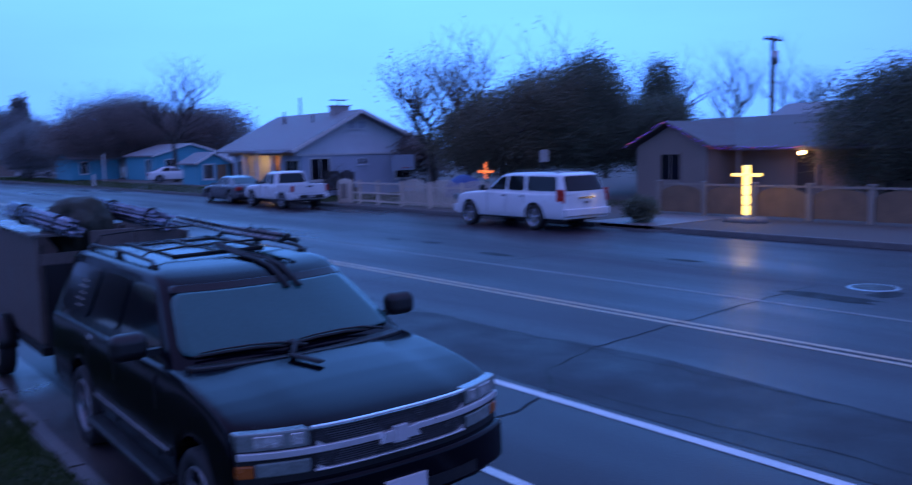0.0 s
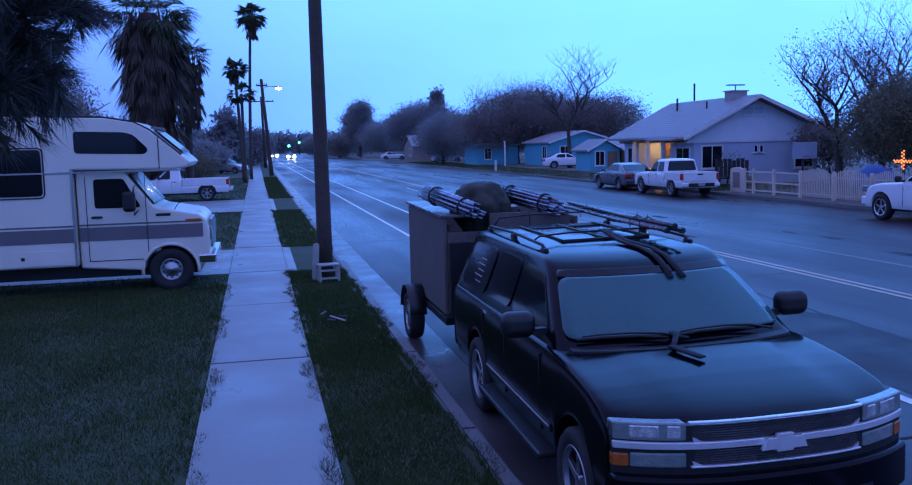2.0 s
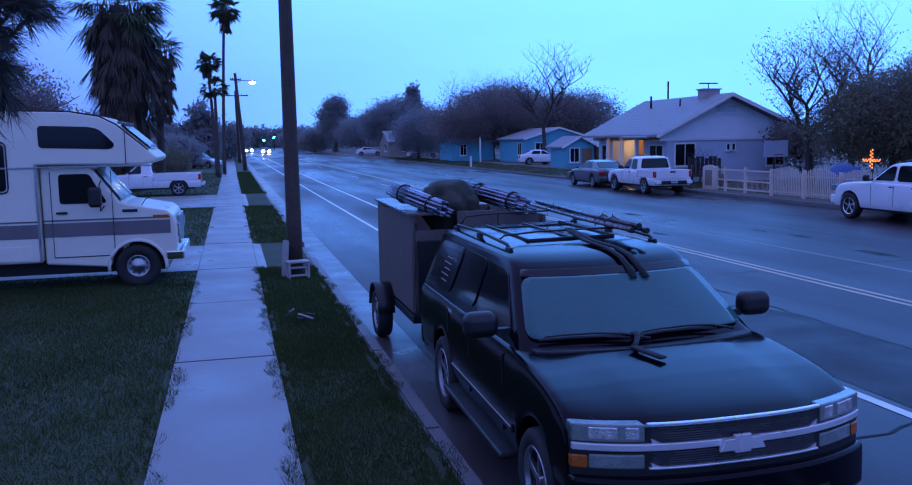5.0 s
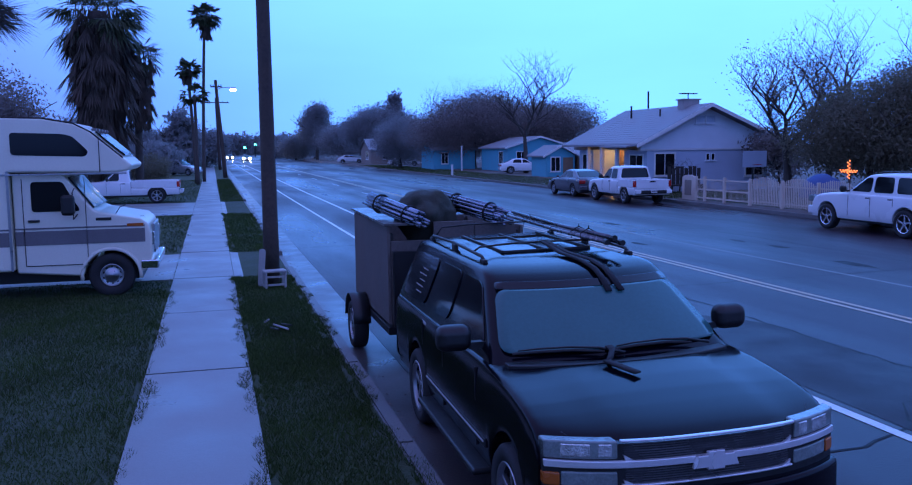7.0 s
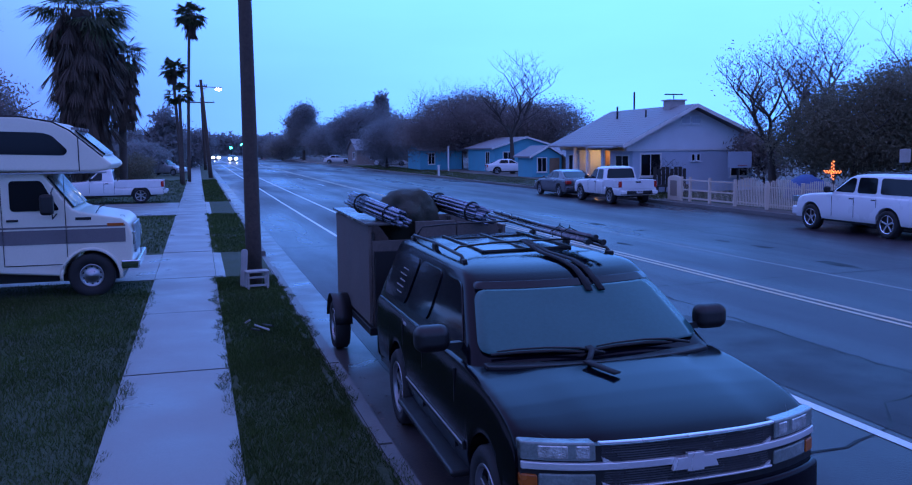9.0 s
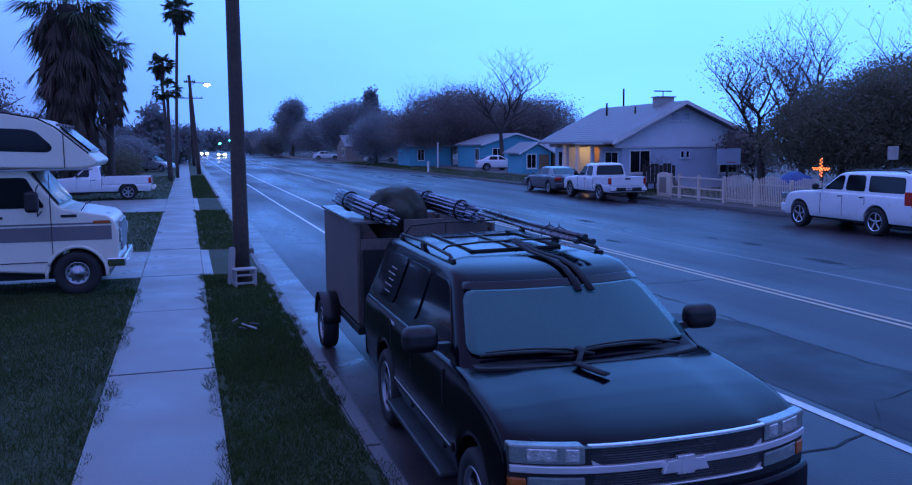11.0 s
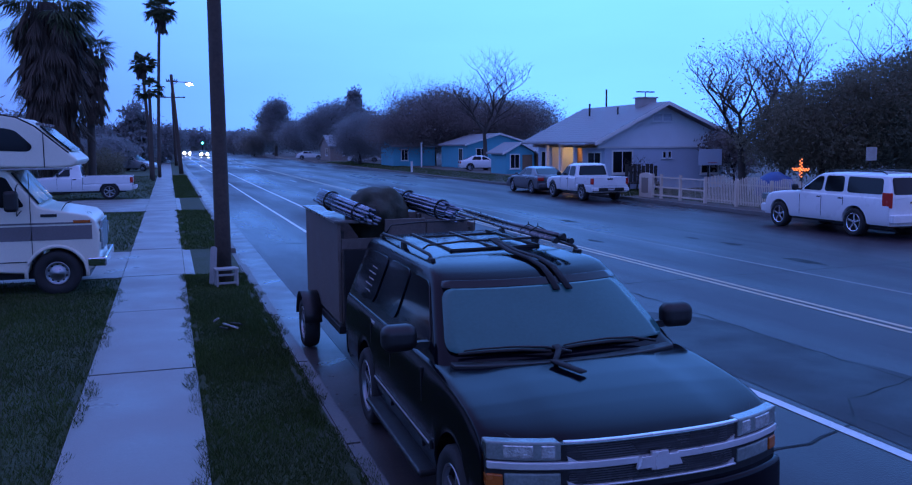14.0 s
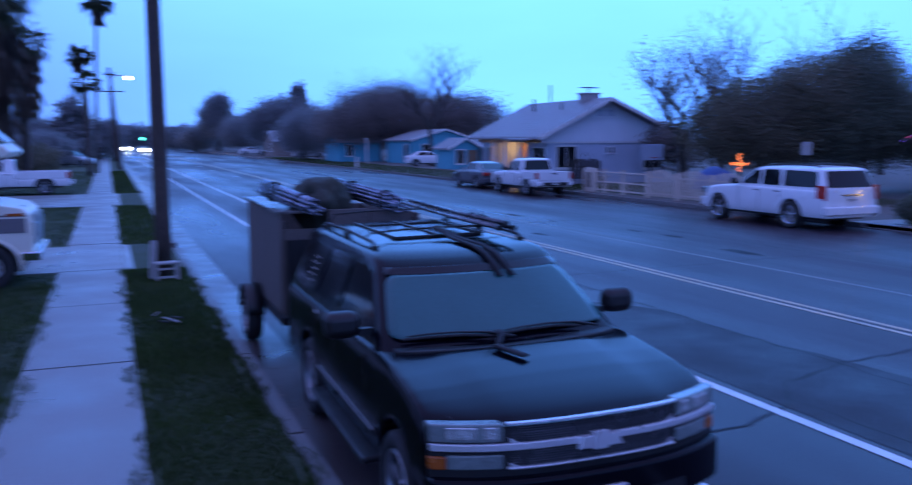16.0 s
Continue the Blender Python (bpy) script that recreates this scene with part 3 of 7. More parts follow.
# black sport utility vehicle parked at the near kerb, nose towards the viewer
suv = thing("suv", PARKED, "glossy black sport utility vehicle with roof rack, parked at the kerb", "car")
SUV = dict(length=5.04, width=2.0, wheel_r=0.375, sill=0.36, belt=1.20, paint="black_paint", axle_f=-1.62, axle_r=1.33, bow=0.235, sweep=0.16, corner=0.065, bulge=0.014,
           top=[(2.47, 0.70), (2.45, 1.12), (2.35, 1.18), (-0.6, 1.21), (-1.0, 1.215), (-1.2, 1.21), (-1.45, 1.195), (-1.7, 1.168), (-1.95, 1.135), (-2.15, 1.10), (-2.32, 1.062), (-2.42, 1.030), (-2.48, 1.0), (-2.50, 0.90)],
           cabin=[(-1.42, 1.12), (-1.27, 1.225), (-0.60, 1.665), (-0.50, 1.715), (-0.34, 1.755), (0.0, 1.785), (0.7, 1.805), (1.5, 1.80), (2.0, 1.775), (2.18, 1.735), (2.28, 1.67), (2.43, 1.16), (2.42, 1.10)],
           tumble=0.225, roll=0.10,
           windows=[[(-0.88, 1.265), (0.15, 1.245), (0.15, 1.655), (-0.36, 1.655)], [(0.25, 1.245), (1.06, 1.23), (1.00, 1.66), (0.25, 1.66)], [(1.16, 1.225), (2.16, 1.21), (2.04, 1.645), (1.10, 1.66)]],
           screen=(1.245, 1.612, 0.045), band=0.050, rear=(1.24, 1.66, 0.10), spokes=5, tyre=0.26)
deck, cw, bowed = car(suv, SUV)


def across(bm, y_of, x0, x1, z0, z1, depth=0.03, n=14, rise=0.0):
    """A bar that follows the curved nose: y_of gives the front by x; rise lifts its middle."""
    prev = None
    for i in range(n + 1):
        x = x0 + (x1 - x0) * i / n
        y, dz = y_of(x), rise * (1 - x * x)
        ring = [bm.verts.new((x, y, z0 + dz)), bm.verts.new((x, y + depth, z0 + dz)), bm.verts.new((x, y + depth, z1 + dz)), bm.verts.new((x, y, z1 + dz))]
        if prev:
            for k in range(4):
                bm.faces.new((prev[k], prev[(k + 1) % 4], ring[(k + 1) % 4], ring[k]))
        else:
            bm.faces.new(ring[::-1])
        prev = ring
    bm.faces.new(prev)
    bmesh.ops.recalc_face_normals(bm, faces=bm.faces)


nose_y = lambda x: -2.535 + 0.235 * abs(x) ** 2.8
bm = bmesh.new()
across(bm, nose_y, -0.985, 0.985, 0.60, 1.0, 0.06, 22)
grille = part("grille", bm, M["trim"], suv)
for z0, n, hw in ((0.912, 7, 0.555), (0.764, 6, 0.54)):
    for k in range(n):
        bm = bmesh.new()
        across(bm, lambda x: nose_y(x) - 0.006, -hw, hw, z0 + k * 0.0145, z0 + 0.006 + k * 0.0145, 0.01)
        part("grille_bar", bm, M["pipe"], grille)
for z0, z1, hw, nm in ((1.012, 1.028, 0.575, "upper_chrome_strip"), (0.858, 0.902, 0.985, "chrome_crossbar"), (0.744, 0.758, 0.565, "lower_chrome_strip")):
    bm = bmesh.new()
    across(bm, lambda x: nose_y(x) - 0.022, -hw, hw, z0, z1, 0.03, 22)
    part(nm, bm, M["bright_trim"], grille, "polished chrome strip", bevel=0.006)
for s in (-1, 1):
    for z0, z1 in ((0.90, 0.935), (0.757, 0.785)):
        bm = bmesh.new()
        panel(bm, [(s * 0.545, nose_y(0.545) - 0.015, z0), (s * 0.49, nose_y(0.49) - 0.015, z0), (s * 0.555, nose_y(0.555) - 0.015, z1)], (0, 0.02, 0))
        part("chrome_corner", bm, M["bright_trim"], grille)
bm = bmesh.new()
yb = nose_y(0) - 0.052
pts = [(-0.15, 0.832), (-0.055, 0.832), (-0.055, 0.818), (0.055, 0.818), (0.055, 0.832), (0.15, 0.832), (0.12, 0.905), (0.055, 0.905), (0.055, 0.928), (-0.055, 0.928), (-0.055, 0.905), (-0.12, 0.905)]
panel(bm, [(x, yb, z) for x, z in pts], (0, 0.03, 0))
part("badge", bm, M["bright_trim"], grille, "plain silver badge", bevel=0.004)
for s in (-1, 1):
    bm = bmesh.new()
    across(bm, lambda x: nose_y(x) - 0.010, s * 0.585, s * 0.985, 0.908, 1.020, 0.10, 10)
    hl = part("headlamp", bm, M["lens"], suv, "clear headlamp with chrome reflector", bevel=0.014)
    for xa, xb in ((0.62, 0.70), (0.74, 0.90)):
        bm = bmesh.new()
        across(bm, lambda x: nose_y(x) - 0.016, s * xa, s * xb, 0.925, 1.003, 0.02, 6)
        part("reflector", bm, M["reflector"], hl, bevel=0.03, segments=3)
    bm = bmesh.new()
    across(bm, lambda x: nose_y(x) - 0.010, s * 0.585, s * 0.895, 0.742, 0.835, 0.06, 8)
    part("fog_lamp", bm, M["lens"], suv, bevel=0.014)
    bm = bmesh.new()
    across(bm, lambda x: nose_y(x) - 0.012, s * 0.90, s * 0.988, 0.742, 0.825, 0.08, 6)
    part("indicator", bm, M["amber"], suv, "amber indicator lens", bevel=0.012)
    bm = bmesh.new()
    line = [(0.895, -1.02), (0.895, -1.3), (0.892, -1.6), (0.885, -1.9), (0.87, -2.15), (0.84, -2.34), (0.80, -2.42)]
    tube(bm, [(s * x, bowed(x, y), deck(x, y) - 0.006 - 0.012 * max(0, (x - 0.86) / 0.035)) for x, y in line], 0.006, 6)
    part("bonnet_seam", bm, M["trim"], suv)
bm = bmesh.new()
across(bm, lambda x: nose_y(x) - 0.07, -1.0, 1.0, 0.42, 0.70, 0.18, 24)
bumper = part("front_bumper", bm, M["black_paint"], suv, bevel=0.035, segments=3)
bm = bmesh.new()
across(bm, lambda x: nose_y(x) - 0.076, -0.62, 0.62, 0.46, 0.54, 0.02, 12)
part("air_intake", bm, M["trim"], bumper)
bm = bmesh.new()
box(bm, -0.155, 0.155, -2.635, -2.610, 0.46, 0.60)
part("number_plate", bm, M["plate"], bumper, bevel=0.004)
bm = bmesh.new()
across(bm, lambda x: 2.46 - 0.08 * abs(x) ** 2.4, -0.99, 0.99, 0.44, 0.66, 0.12, 16)
part("rear_bumper", bm, M["black_paint"], suv, bevel=0.03)
mirrors(suv, 0.96, -0.82, 1.325, M["trim"], (0.27, 0.17, 0.20))
handles(suv, 0.975, [(0.08, 1.08), (0.98, 1.08)], M["bright_trim"])
seams(suv, 0.992, [(-0.86, 0.5, 1.1), (0.20, 0.5, 1.1), (1.02, 0.85, 1.1)], 0.36)
for s in (-1, 1):
    bm = bmesh.new()
    box(bm, s * 1.02 - 0.08, s * 1.02 + 0.08, -1.12, 0.84, 0.36, 0.41)
    part("running_board", bm, M["trim"], suv, bevel=0.02)
    bm = bmesh.new()
    box(bm, s * 1.0 - 0.006, s * 1.0 + 0.012, -1.12, 0.84, 0.56, 0.63)
    mould = part("side_moulding", bm, M["trim"], suv, bevel=0.006)
    bm = bmesh.new()
    box(bm, s * 1.012 - 0.003, s * 1.012 + 0.004, -1.10, 0.82, 0.60, 0.612)
    part("bright_strip", bm, M["bright_trim"], mould, "thin bright strip")
    # white lettering on the rear quarter pane, shown as bars
    for k in range(5):
        bm = bmesh.new()
        x = s * (cw(1.31 + k * 0.055) + 0.016)
        box(bm, x - 0.003, x + 0.003, 1.40, 1.62 + 0.08 * (k % 2), 1.28 + k * 0.055, 1.302 + k * 0.055)
        part("decal_bar", bm, M["grey_wood"], suv, "pale decal bar on the rear side pane")
    # wiper
    bm = bmesh.new()
    x0 = -0.40 if s < 0 else 0.32
    wy = lambda x, z: -1.31 + 0.16 * abs(x / 0.93) ** 2.4 + 1.52 * (z - 1.225)
    pts = [(x0 + 0.40, 1.225), (x0 + 0.22, 1.262), (x0, 1.275), (x0 - 0.22, 1.272), (x0 - 0.36, 1.262)]
    tube(bm, [(x, wy(x, z) - 0.03, z + 0.012) for x, z in pts], [0.012, 0.010, 0.008, 0.007, 0.005], 6)
    arm = part("wiper", bm, M["trim"], suv, smooth=True)
    bm = bmesh.new()
    tube(bm, [(x, wy(x, z) - 0.018, z) for x, z in ((x0 + 0.26, 1.245), (x0 + 0.05, 1.262), (x0 - 0.2, 1.262), (x0 - 0.40, 1.252))], 0.010, 6)
    part("blade", bm, M["rubber"], arm)
bm = bmesh.new()
across(bm, lambda x: -1.43 + 0.17 * (abs(x) / 0.9) ** 2.4, -0.86, 0.86, 1.15, 1.200, 0.16, 14)
part("cowl_grille", bm, M["trim"], suv, bevel=0.012)
for s in (-1, 1):
    bm = bmesh.new()
    x = s * 0.66
    tube(bm, [(x, -0.02, 1.770), (x, 0.06, 1.806), (x, 1.0, 1.826), (x, 1.9, 1.806), (x, 2.0, 1.760)], 0.015, 8)
    rail = part("rack_side_rail", bm, M["trim"], suv, smooth=True)
    for y in (0.0, 0.98, 1.94):
        bm = bmesh.new()
        box(bm, x - 0.02, x + 0.02, y - 0.06, y + 0.06, 1.745, 1.82 if y == 0.98 else 1.79)
        part("rack_foot", bm, M["trim"], rail, bevel=0.012)
for y, lift in ((0.34, 0.0), (1.78, 0.05)):
    bm = bmesh.new()
    tube(bm, [(-0.66, y, 1.81), (-0.60, y, 1.850 + lift), (-0.3, y, 1.868 + lift), (0.3, y, 1.868 + lift), (0.60, y, 1.850 + lift), (0.66, y, 1.81)], 0.009, 8)
    part("rack_cross_bar", bm, M["trim"], suv, smooth=True)
for y in (0.28, 1.42):
    bm = bmesh.new()
    box(bm, -0.42, 0.42, y - 0.011, y + 0.011, 1.790, 1.814)
    part("roof_slat", bm, M["trim"], suv, bevel=0.006)
for x in (-0.40, 0.0, 0.40):
    bm = bmesh.new()
    box(bm, x - 0.011, x + 0.011, 0.26, 1.70, 1.792, 1.816)
    part("roof_slat", bm, M["trim"], suv, bevel=0.006)

# pipes tied on the rack
bundle = thing("pipe_bundle", PARKED, "long grey metal pipes tied to the car's roof rack", "pipes")
for k, (dx, dz, dy) in enumerate(((0, 0, 0), (0.052, 0.008, 0.10), (0.104, 0, -0.08), (0.05, 0.040, -0.04))):
    bm = bmesh.new()
    tube(bm, [(0.40 + dx, -0.12 + dy, 1.888 + dz), (0.36 + dx, 0.9, 1.900 + dz), (0.30 + dx, 2.35 + dy, 1.945 + dz)], 0.019, 8)
    pipe = part("pipe", bm, M["pipe"], bundle, smooth=True)
    bm = bmesh.new()
    tube(bm, [(0.40 + dx, -0.15 + dy, 1.888 + dz), (0.40 + dx, -0.09 + dy, 1.888 + dz)], 0.026, 8)
    part("collar", bm, M["trim"], pipe)
for y in (0.34, 0.55, 1.78):
    x = 0.40 - 0.1 * (y + 0.12) / 2.47
    bm = bmesh.new()
    tube(bm, [(x - 0.025, y, 1.865), (x - 0.03, y, 1.925), (x + 0.05, y, 1.968), (x + 0.13, y, 1.925), (x + 0.13, y, 1.865)], 0.006, 6)
    tube(bm, [(x + 0.05, y, 1.962), (x + 0.03, y - 0.05, 1.995)], 0.005, 5)
    part("tie", bm, M["strap"], bundle)

# webbing that lies over the roof edge and the windscreen, and on the bonnet
strap = thing("strap", PARKED, "black webbing strap lying over roof and windscreen", "strap")
for off, tail in ((0.0, 0.0), (0.085, 0.02)):
    pts = [(-0.02 + off * 0.3, 0.34, 1.862), (0.0 + off * 0.4, 0.22, 1.83), (0.03 + off * 0.7, 0.02, 1.785), (0.09 + off, -0.30, 1.757), (0.12 + off, -0.50, 1.713), (0.13 + off, -0.61, 1.662), (0.13 + off + tail, -0.76, 1.57)]
    verts, faces = [], []
    for i, (x, y, z) in enumerate(pts):
        verts += [(x - 0.026, y - 0.014, z + 0.014), (x + 0.026, y - 0.014, z + 0.014)]
        if i:
            k = 2 * i
            faces.append((k - 2, k - 1, k + 1, k))
    o = mesh_of("webbing", verts, faces, M["strap"], strap, smooth=True)
    o.modifiers.new("thick", "SOLIDIFY").thickness = 0.012
bm = bmesh.new()
for pts in ([(-0.10, -1.27, 1.270), (-0.10, -1.34, 1.262), (-0.15, -1.42, 1.226), (-0.20, -1.49, 1.212)], [(-0.20, -1.46, 1.218), (-0.17, -1.55, 1.207), (-0.13, -1.64, 1.196), (-0.09, -1.73, 1.186)]):
    prev = None
    for x, y, z in pts:
        ring = [bm.verts.new((x + dx, y + dy, z + dz)) for dx, dy, dz in ((-0.03, -0.014, 0), (0.03, 0.014, 0), (0.03, 0.014, 0.012), (-0.03, -0.014, 0.012))]
        if prev:
            for k in range(4):
                bm.faces.new((prev[k], prev[(k + 1) % 4], ring[(k + 1) % 4], ring[k]))
        else:
            bm.faces.new(ring[::-1])
        prev = ring
    bm.faces.new(prev)
tagged(make("webbing_end", bm, M["strap"], smooth=True), "dark strap end lying on the car's bonnet", "strap").matrix_world = PARKED

# trailer with junk behind it
trailer = thing("trailer", pose(3.12, 11.6, 0), "small utility trailer with dark plywood sides", "trailer")
for nm, a in (("side_panel", (-0.86, -0.82, -1.25, 1.25, 0.62, 1.80)), ("side_panel", (0.82, 0.86, -1.25, 1.25, 0.62, 1.76)), ("front_panel", (-0.815, 0.815, -1.25, -1.21, 0.62, 1.62)), ("tailboard", (-0.815, 0.815, 1.21, 1.25, 0.62, 1.72)), ("bed", (-0.81, 0.81, -1.2, 1.2, 0.58, 0.64))):
    bm = bmesh.new()
    box(bm, *a)
    part(nm, bm, M["plywood"], trailer, "weathered brown plywood panel", bevel=0.006)
for s in (-1, 1):
    for y in (-1.12, 0.0, 1.12):
        bm = bmesh.new()
        box(bm, s * 0.79 - 0.025, s * 0.79 + 0.025, y - 0.045, y + 0.045, 0.52, 1.70)
        part("stake", bm, M["plank"], trailer, bevel=0.005)
    wheel(trailer, s * 0.98, 0.35, 0.33, 0.2, s, 6, "steel")
    bm = bmesh.new()
    pts = [(0.35 + 0.42 * math.cos(a), 0.36 + 0.40 * math.sin(a)) for a in np.linspace(0.1, math.pi - 0.1, 11)]
    verts, faces = [], []
    for i, (y, z) in enumerate(pts):
        verts += [(s * 0.87, y, z), (s * 1.10, y, z)]
        if i:
            faces.append((2 * i - 2, 2 * i - 1, 2 * i + 1, 2 * i))
    bm.free()
    o = mesh_of("mudguard", verts, faces, M["trim"], trailer, smooth=True)
    o.modifiers.new("thick", "SOLIDIFY").thickness = 0.01
bm = bmesh.new()
box(bm, -0.86, 0.86, -1.26, 1.26, 0.48, 0.575)
part("chassis", bm, M["trim"], trailer, bevel=0.01)
bm = bmesh.new()
tube(bm, [(-0.6, -1.2, 0.5), (0, -1.95, 0.48)], 0.04, 6)
tube(bm, [(0.6, -1.2, 0.5), (0, -1.95, 0.48)], 0.04, 6)
part("drawbar", bm, M["trim"], trailer)
bm = bmesh.new()
box(bm, -0.30, 0.20, -1.31, -1.265, 1.50, 1.84)
part("board", bm, M["plywood"], trailer, bevel=0.006)
bm = bmesh.new()
panel(bm, [(0.22, -1.30, 1.45), (0.80, -1.30, 1.45), (0.72, -1.30, 1.82), (0.22, -1.30, 1.82)], (0, 0.035, 0))
part("board", bm, M["plywood"], trailer, bevel=0.006)
bm = bmesh.new()
box(bm, -0.80, 0.10, -1.34, -1.27, 0.58, 1.50)
part("board", bm, M["trim"], trailer, bevel=0.006)
bm = bmesh.new()
panel(bm, [(-0.90, -1.28, 1.805), (-0.45, -1.28, 1.80), (-0.30, 1.27, 1.83), (-0.90, 1.27, 1.83)], (0, 0, 0.03))
part("lid", bm, M["wet_board"], trailer, "wet dark board lying on top", bevel=0.005)
for gname, seed, a, b in (("poles_left", 3, (-0.86, -0.30, 2.06), (-0.50, -1.42, 1.88)), ("poles_right", 5, (0.08, -0.45, 2.05), (0.52, -1.42, 1.90))):
    g = thing("pole_bundle", pose(3.12, 11.6, 0), "bundle of thin metal poles piled on the trailer", "poles", "pole bundles on the trailer")
    rnd = random.Random(seed)
    p0, q0 = Vector(a), Vector(b)
    for k in range(19):
        bm = bmesh.new()
        ring, turn = (0.0, 0.0) if k == 0 else ((0.045, k * math.tau / 6) if k < 7 else (0.09, k * math.tau / 12))
        o = Vector((ring * math.cos(turn), 0.0, ring * math.sin(turn)))
        slide = (q0 - p0).normalized() * rnd.uniform(-0.10, 0.10)
        p, q = p0 + o + slide, q0 + o + slide + Vector((rnd.uniform(-0.012, 0.012), 0, rnd.uniform(-0.012, 0.012)))
        tube(bm, [p, (p + q) / 2, q], 0.018, 7)
        part("pole", bm, M["bare_pipe"], g, smooth=True)
    for t in (0.2, 0.8):
        c, axis = p0.lerp(q0, t), (q0 - p0).normalized()
        u = axis.orthogonal().normalized()
        v = axis.cross(u)
        bm = bmesh.new()
        tube(bm, [c + 0.118 * (math.cos(w) * u + math.sin(w) * v) for w in np.linspace(0, math.tau, 17)], 0.012, 5, cap=False)
        part("tie", bm, M["strap"], g)
bm = bmesh.new()
bmesh.ops.create_icosphere(bm, subdivisions=4, radius=1.0)
for v in bm.verts:
    n1 = noise.noise(v.co * 1.6 + Vector((3, 1, 7))) * 0.28 + noise.noise(v.co * 4.0) * 0.10 + noise.noise(v.co * 9.0) * 0.04
    v.co = Vector((v.co.x * 0.38, v.co.y * 0.50, v.co.z * (0.27 if v.co.z > 0 else 0.45))) * (1 + n1)
tarp = make("tarp", bm, M["tarp"], smooth=True)
tarp.matrix_world = pose(2.86, 10.85, 1.93)
tagged(tarp, "crumpled olive canvas tarp heaped on the trailer", "tarp")

# vehicles across the street: noses away from the viewer
FAR = pose(0, 0, 0, 0, 0, 180)
wsuv = thing("suv", pose(20.03, 21.95, 0, 0, 0, 180), "white full-size sport utility vehicle with chrome wheels, parked", "car")
WSUV = dict(length=5.65, width=2.0, wheel_r=0.40, sill=0.38, belt=1.18, paint="white_paint", axle_f=-1.83, axle_r=1.43, bow=0.30, corner=0.09,
            top=[(2.80, 0.70), (2.78, 1.12), (2.68, 1.18), (-0.8, 1.21), (-1.2, 1.20), (-1.8, 1.17), (-2.2, 1.12), (-2.5, 1.05), (-2.68, 0.97), (-2.78, 0.84), (-2.82, 0.6)],
            cabin=[(-1.25, 1.12), (-1.14, 1.20), (-0.45, 1.68), (-0.28, 1.745), (0.1, 1.80), (1.2, 1.83), (2.3, 1.80), (2.50, 1.73), (2.74, 1.2), (2.74, 1.12)],
            tumble=0.15, rim="chrome",
            windows=[[(-0.80, 1.25), (0.03, 1.24), (0.03, 1.68), (-0.20, 1.67)], [(0.14, 1.24), (0.93, 1.24), (0.86, 1.70), (0.14, 1.70)], [(1.07, 1.24), (2.42, 1.24), (2.34, 1.68), (1.02, 1.70)]],
            screen=(1.24, 1.68, 0.07), rear=(1.24, 1.70, 0.09), tyre=0.28)
car(wsuv, WSUV)
mirrors(wsuv, 0.97, -0.92, 1.31, M["trim"], (0.22, 0.14, 0.2))
handles(wsuv, 0.97, [(-0.05, 1.06), (0.85, 1.06)], M["trim"])
seams(wsuv, 0.998, [(-0.86, 0.5, 1.1), (0.08, 0.5, 1.1), (0.98, 0.85, 1.1)], 0.36)
for s in (-1, 1):
    bm = bmesh.new()
    box(bm, s * 0.965 - 0.03, s * 0.965 + 0.03, 2.46, 2.80, 0.88, 1.30)
    part("tail_lamp", bm, M["red_lens"], wsuv, "red tail lamp", bevel=0.02)
    bm = bmesh.new()
    box(bm, s * 0.80 - 0.17, s * 0.80 + 0.17, -2.74, -2.50, 0.84, 1.04)
    part("headlamp", bm, M["lens"], wsuv, bevel=0.03)
    bm = bmesh.new()
    tube(bm, [(s * 0.66, 0.1, 1.78), (s * 0.66, 0.25, 1.85), (s * 0.66, 2.1, 1.86), (s * 0.66, 2.3, 1.78)], 0.02, 7)
    part("roof_rail", bm, M["trim"], wsuv)
bm = bmesh.new()
box(bm, -0.98, 0.98, 2.72, 2.88, 0.46, 0.70)
rb = part("rear_bumper", bm, M["white_paint"], wsuv, bevel=0.04, segments=3)
bm = bmesh.new()
box(bm, -0.90, 0.90, -2.88, -2.62, 0.42, 0.70)
part("front_bumper", bm, M["white_paint"], wsuv, bevel=0.06, segments=3)
bm = bmesh.new()
box(bm, -0.35, 0.35, 2.80, 2.815, 1.0, 1.05)
part("tailgate_trim", bm, M["chrome"], wsuv)
plate_bars(wsuv, 2.805, 0.88, 1)


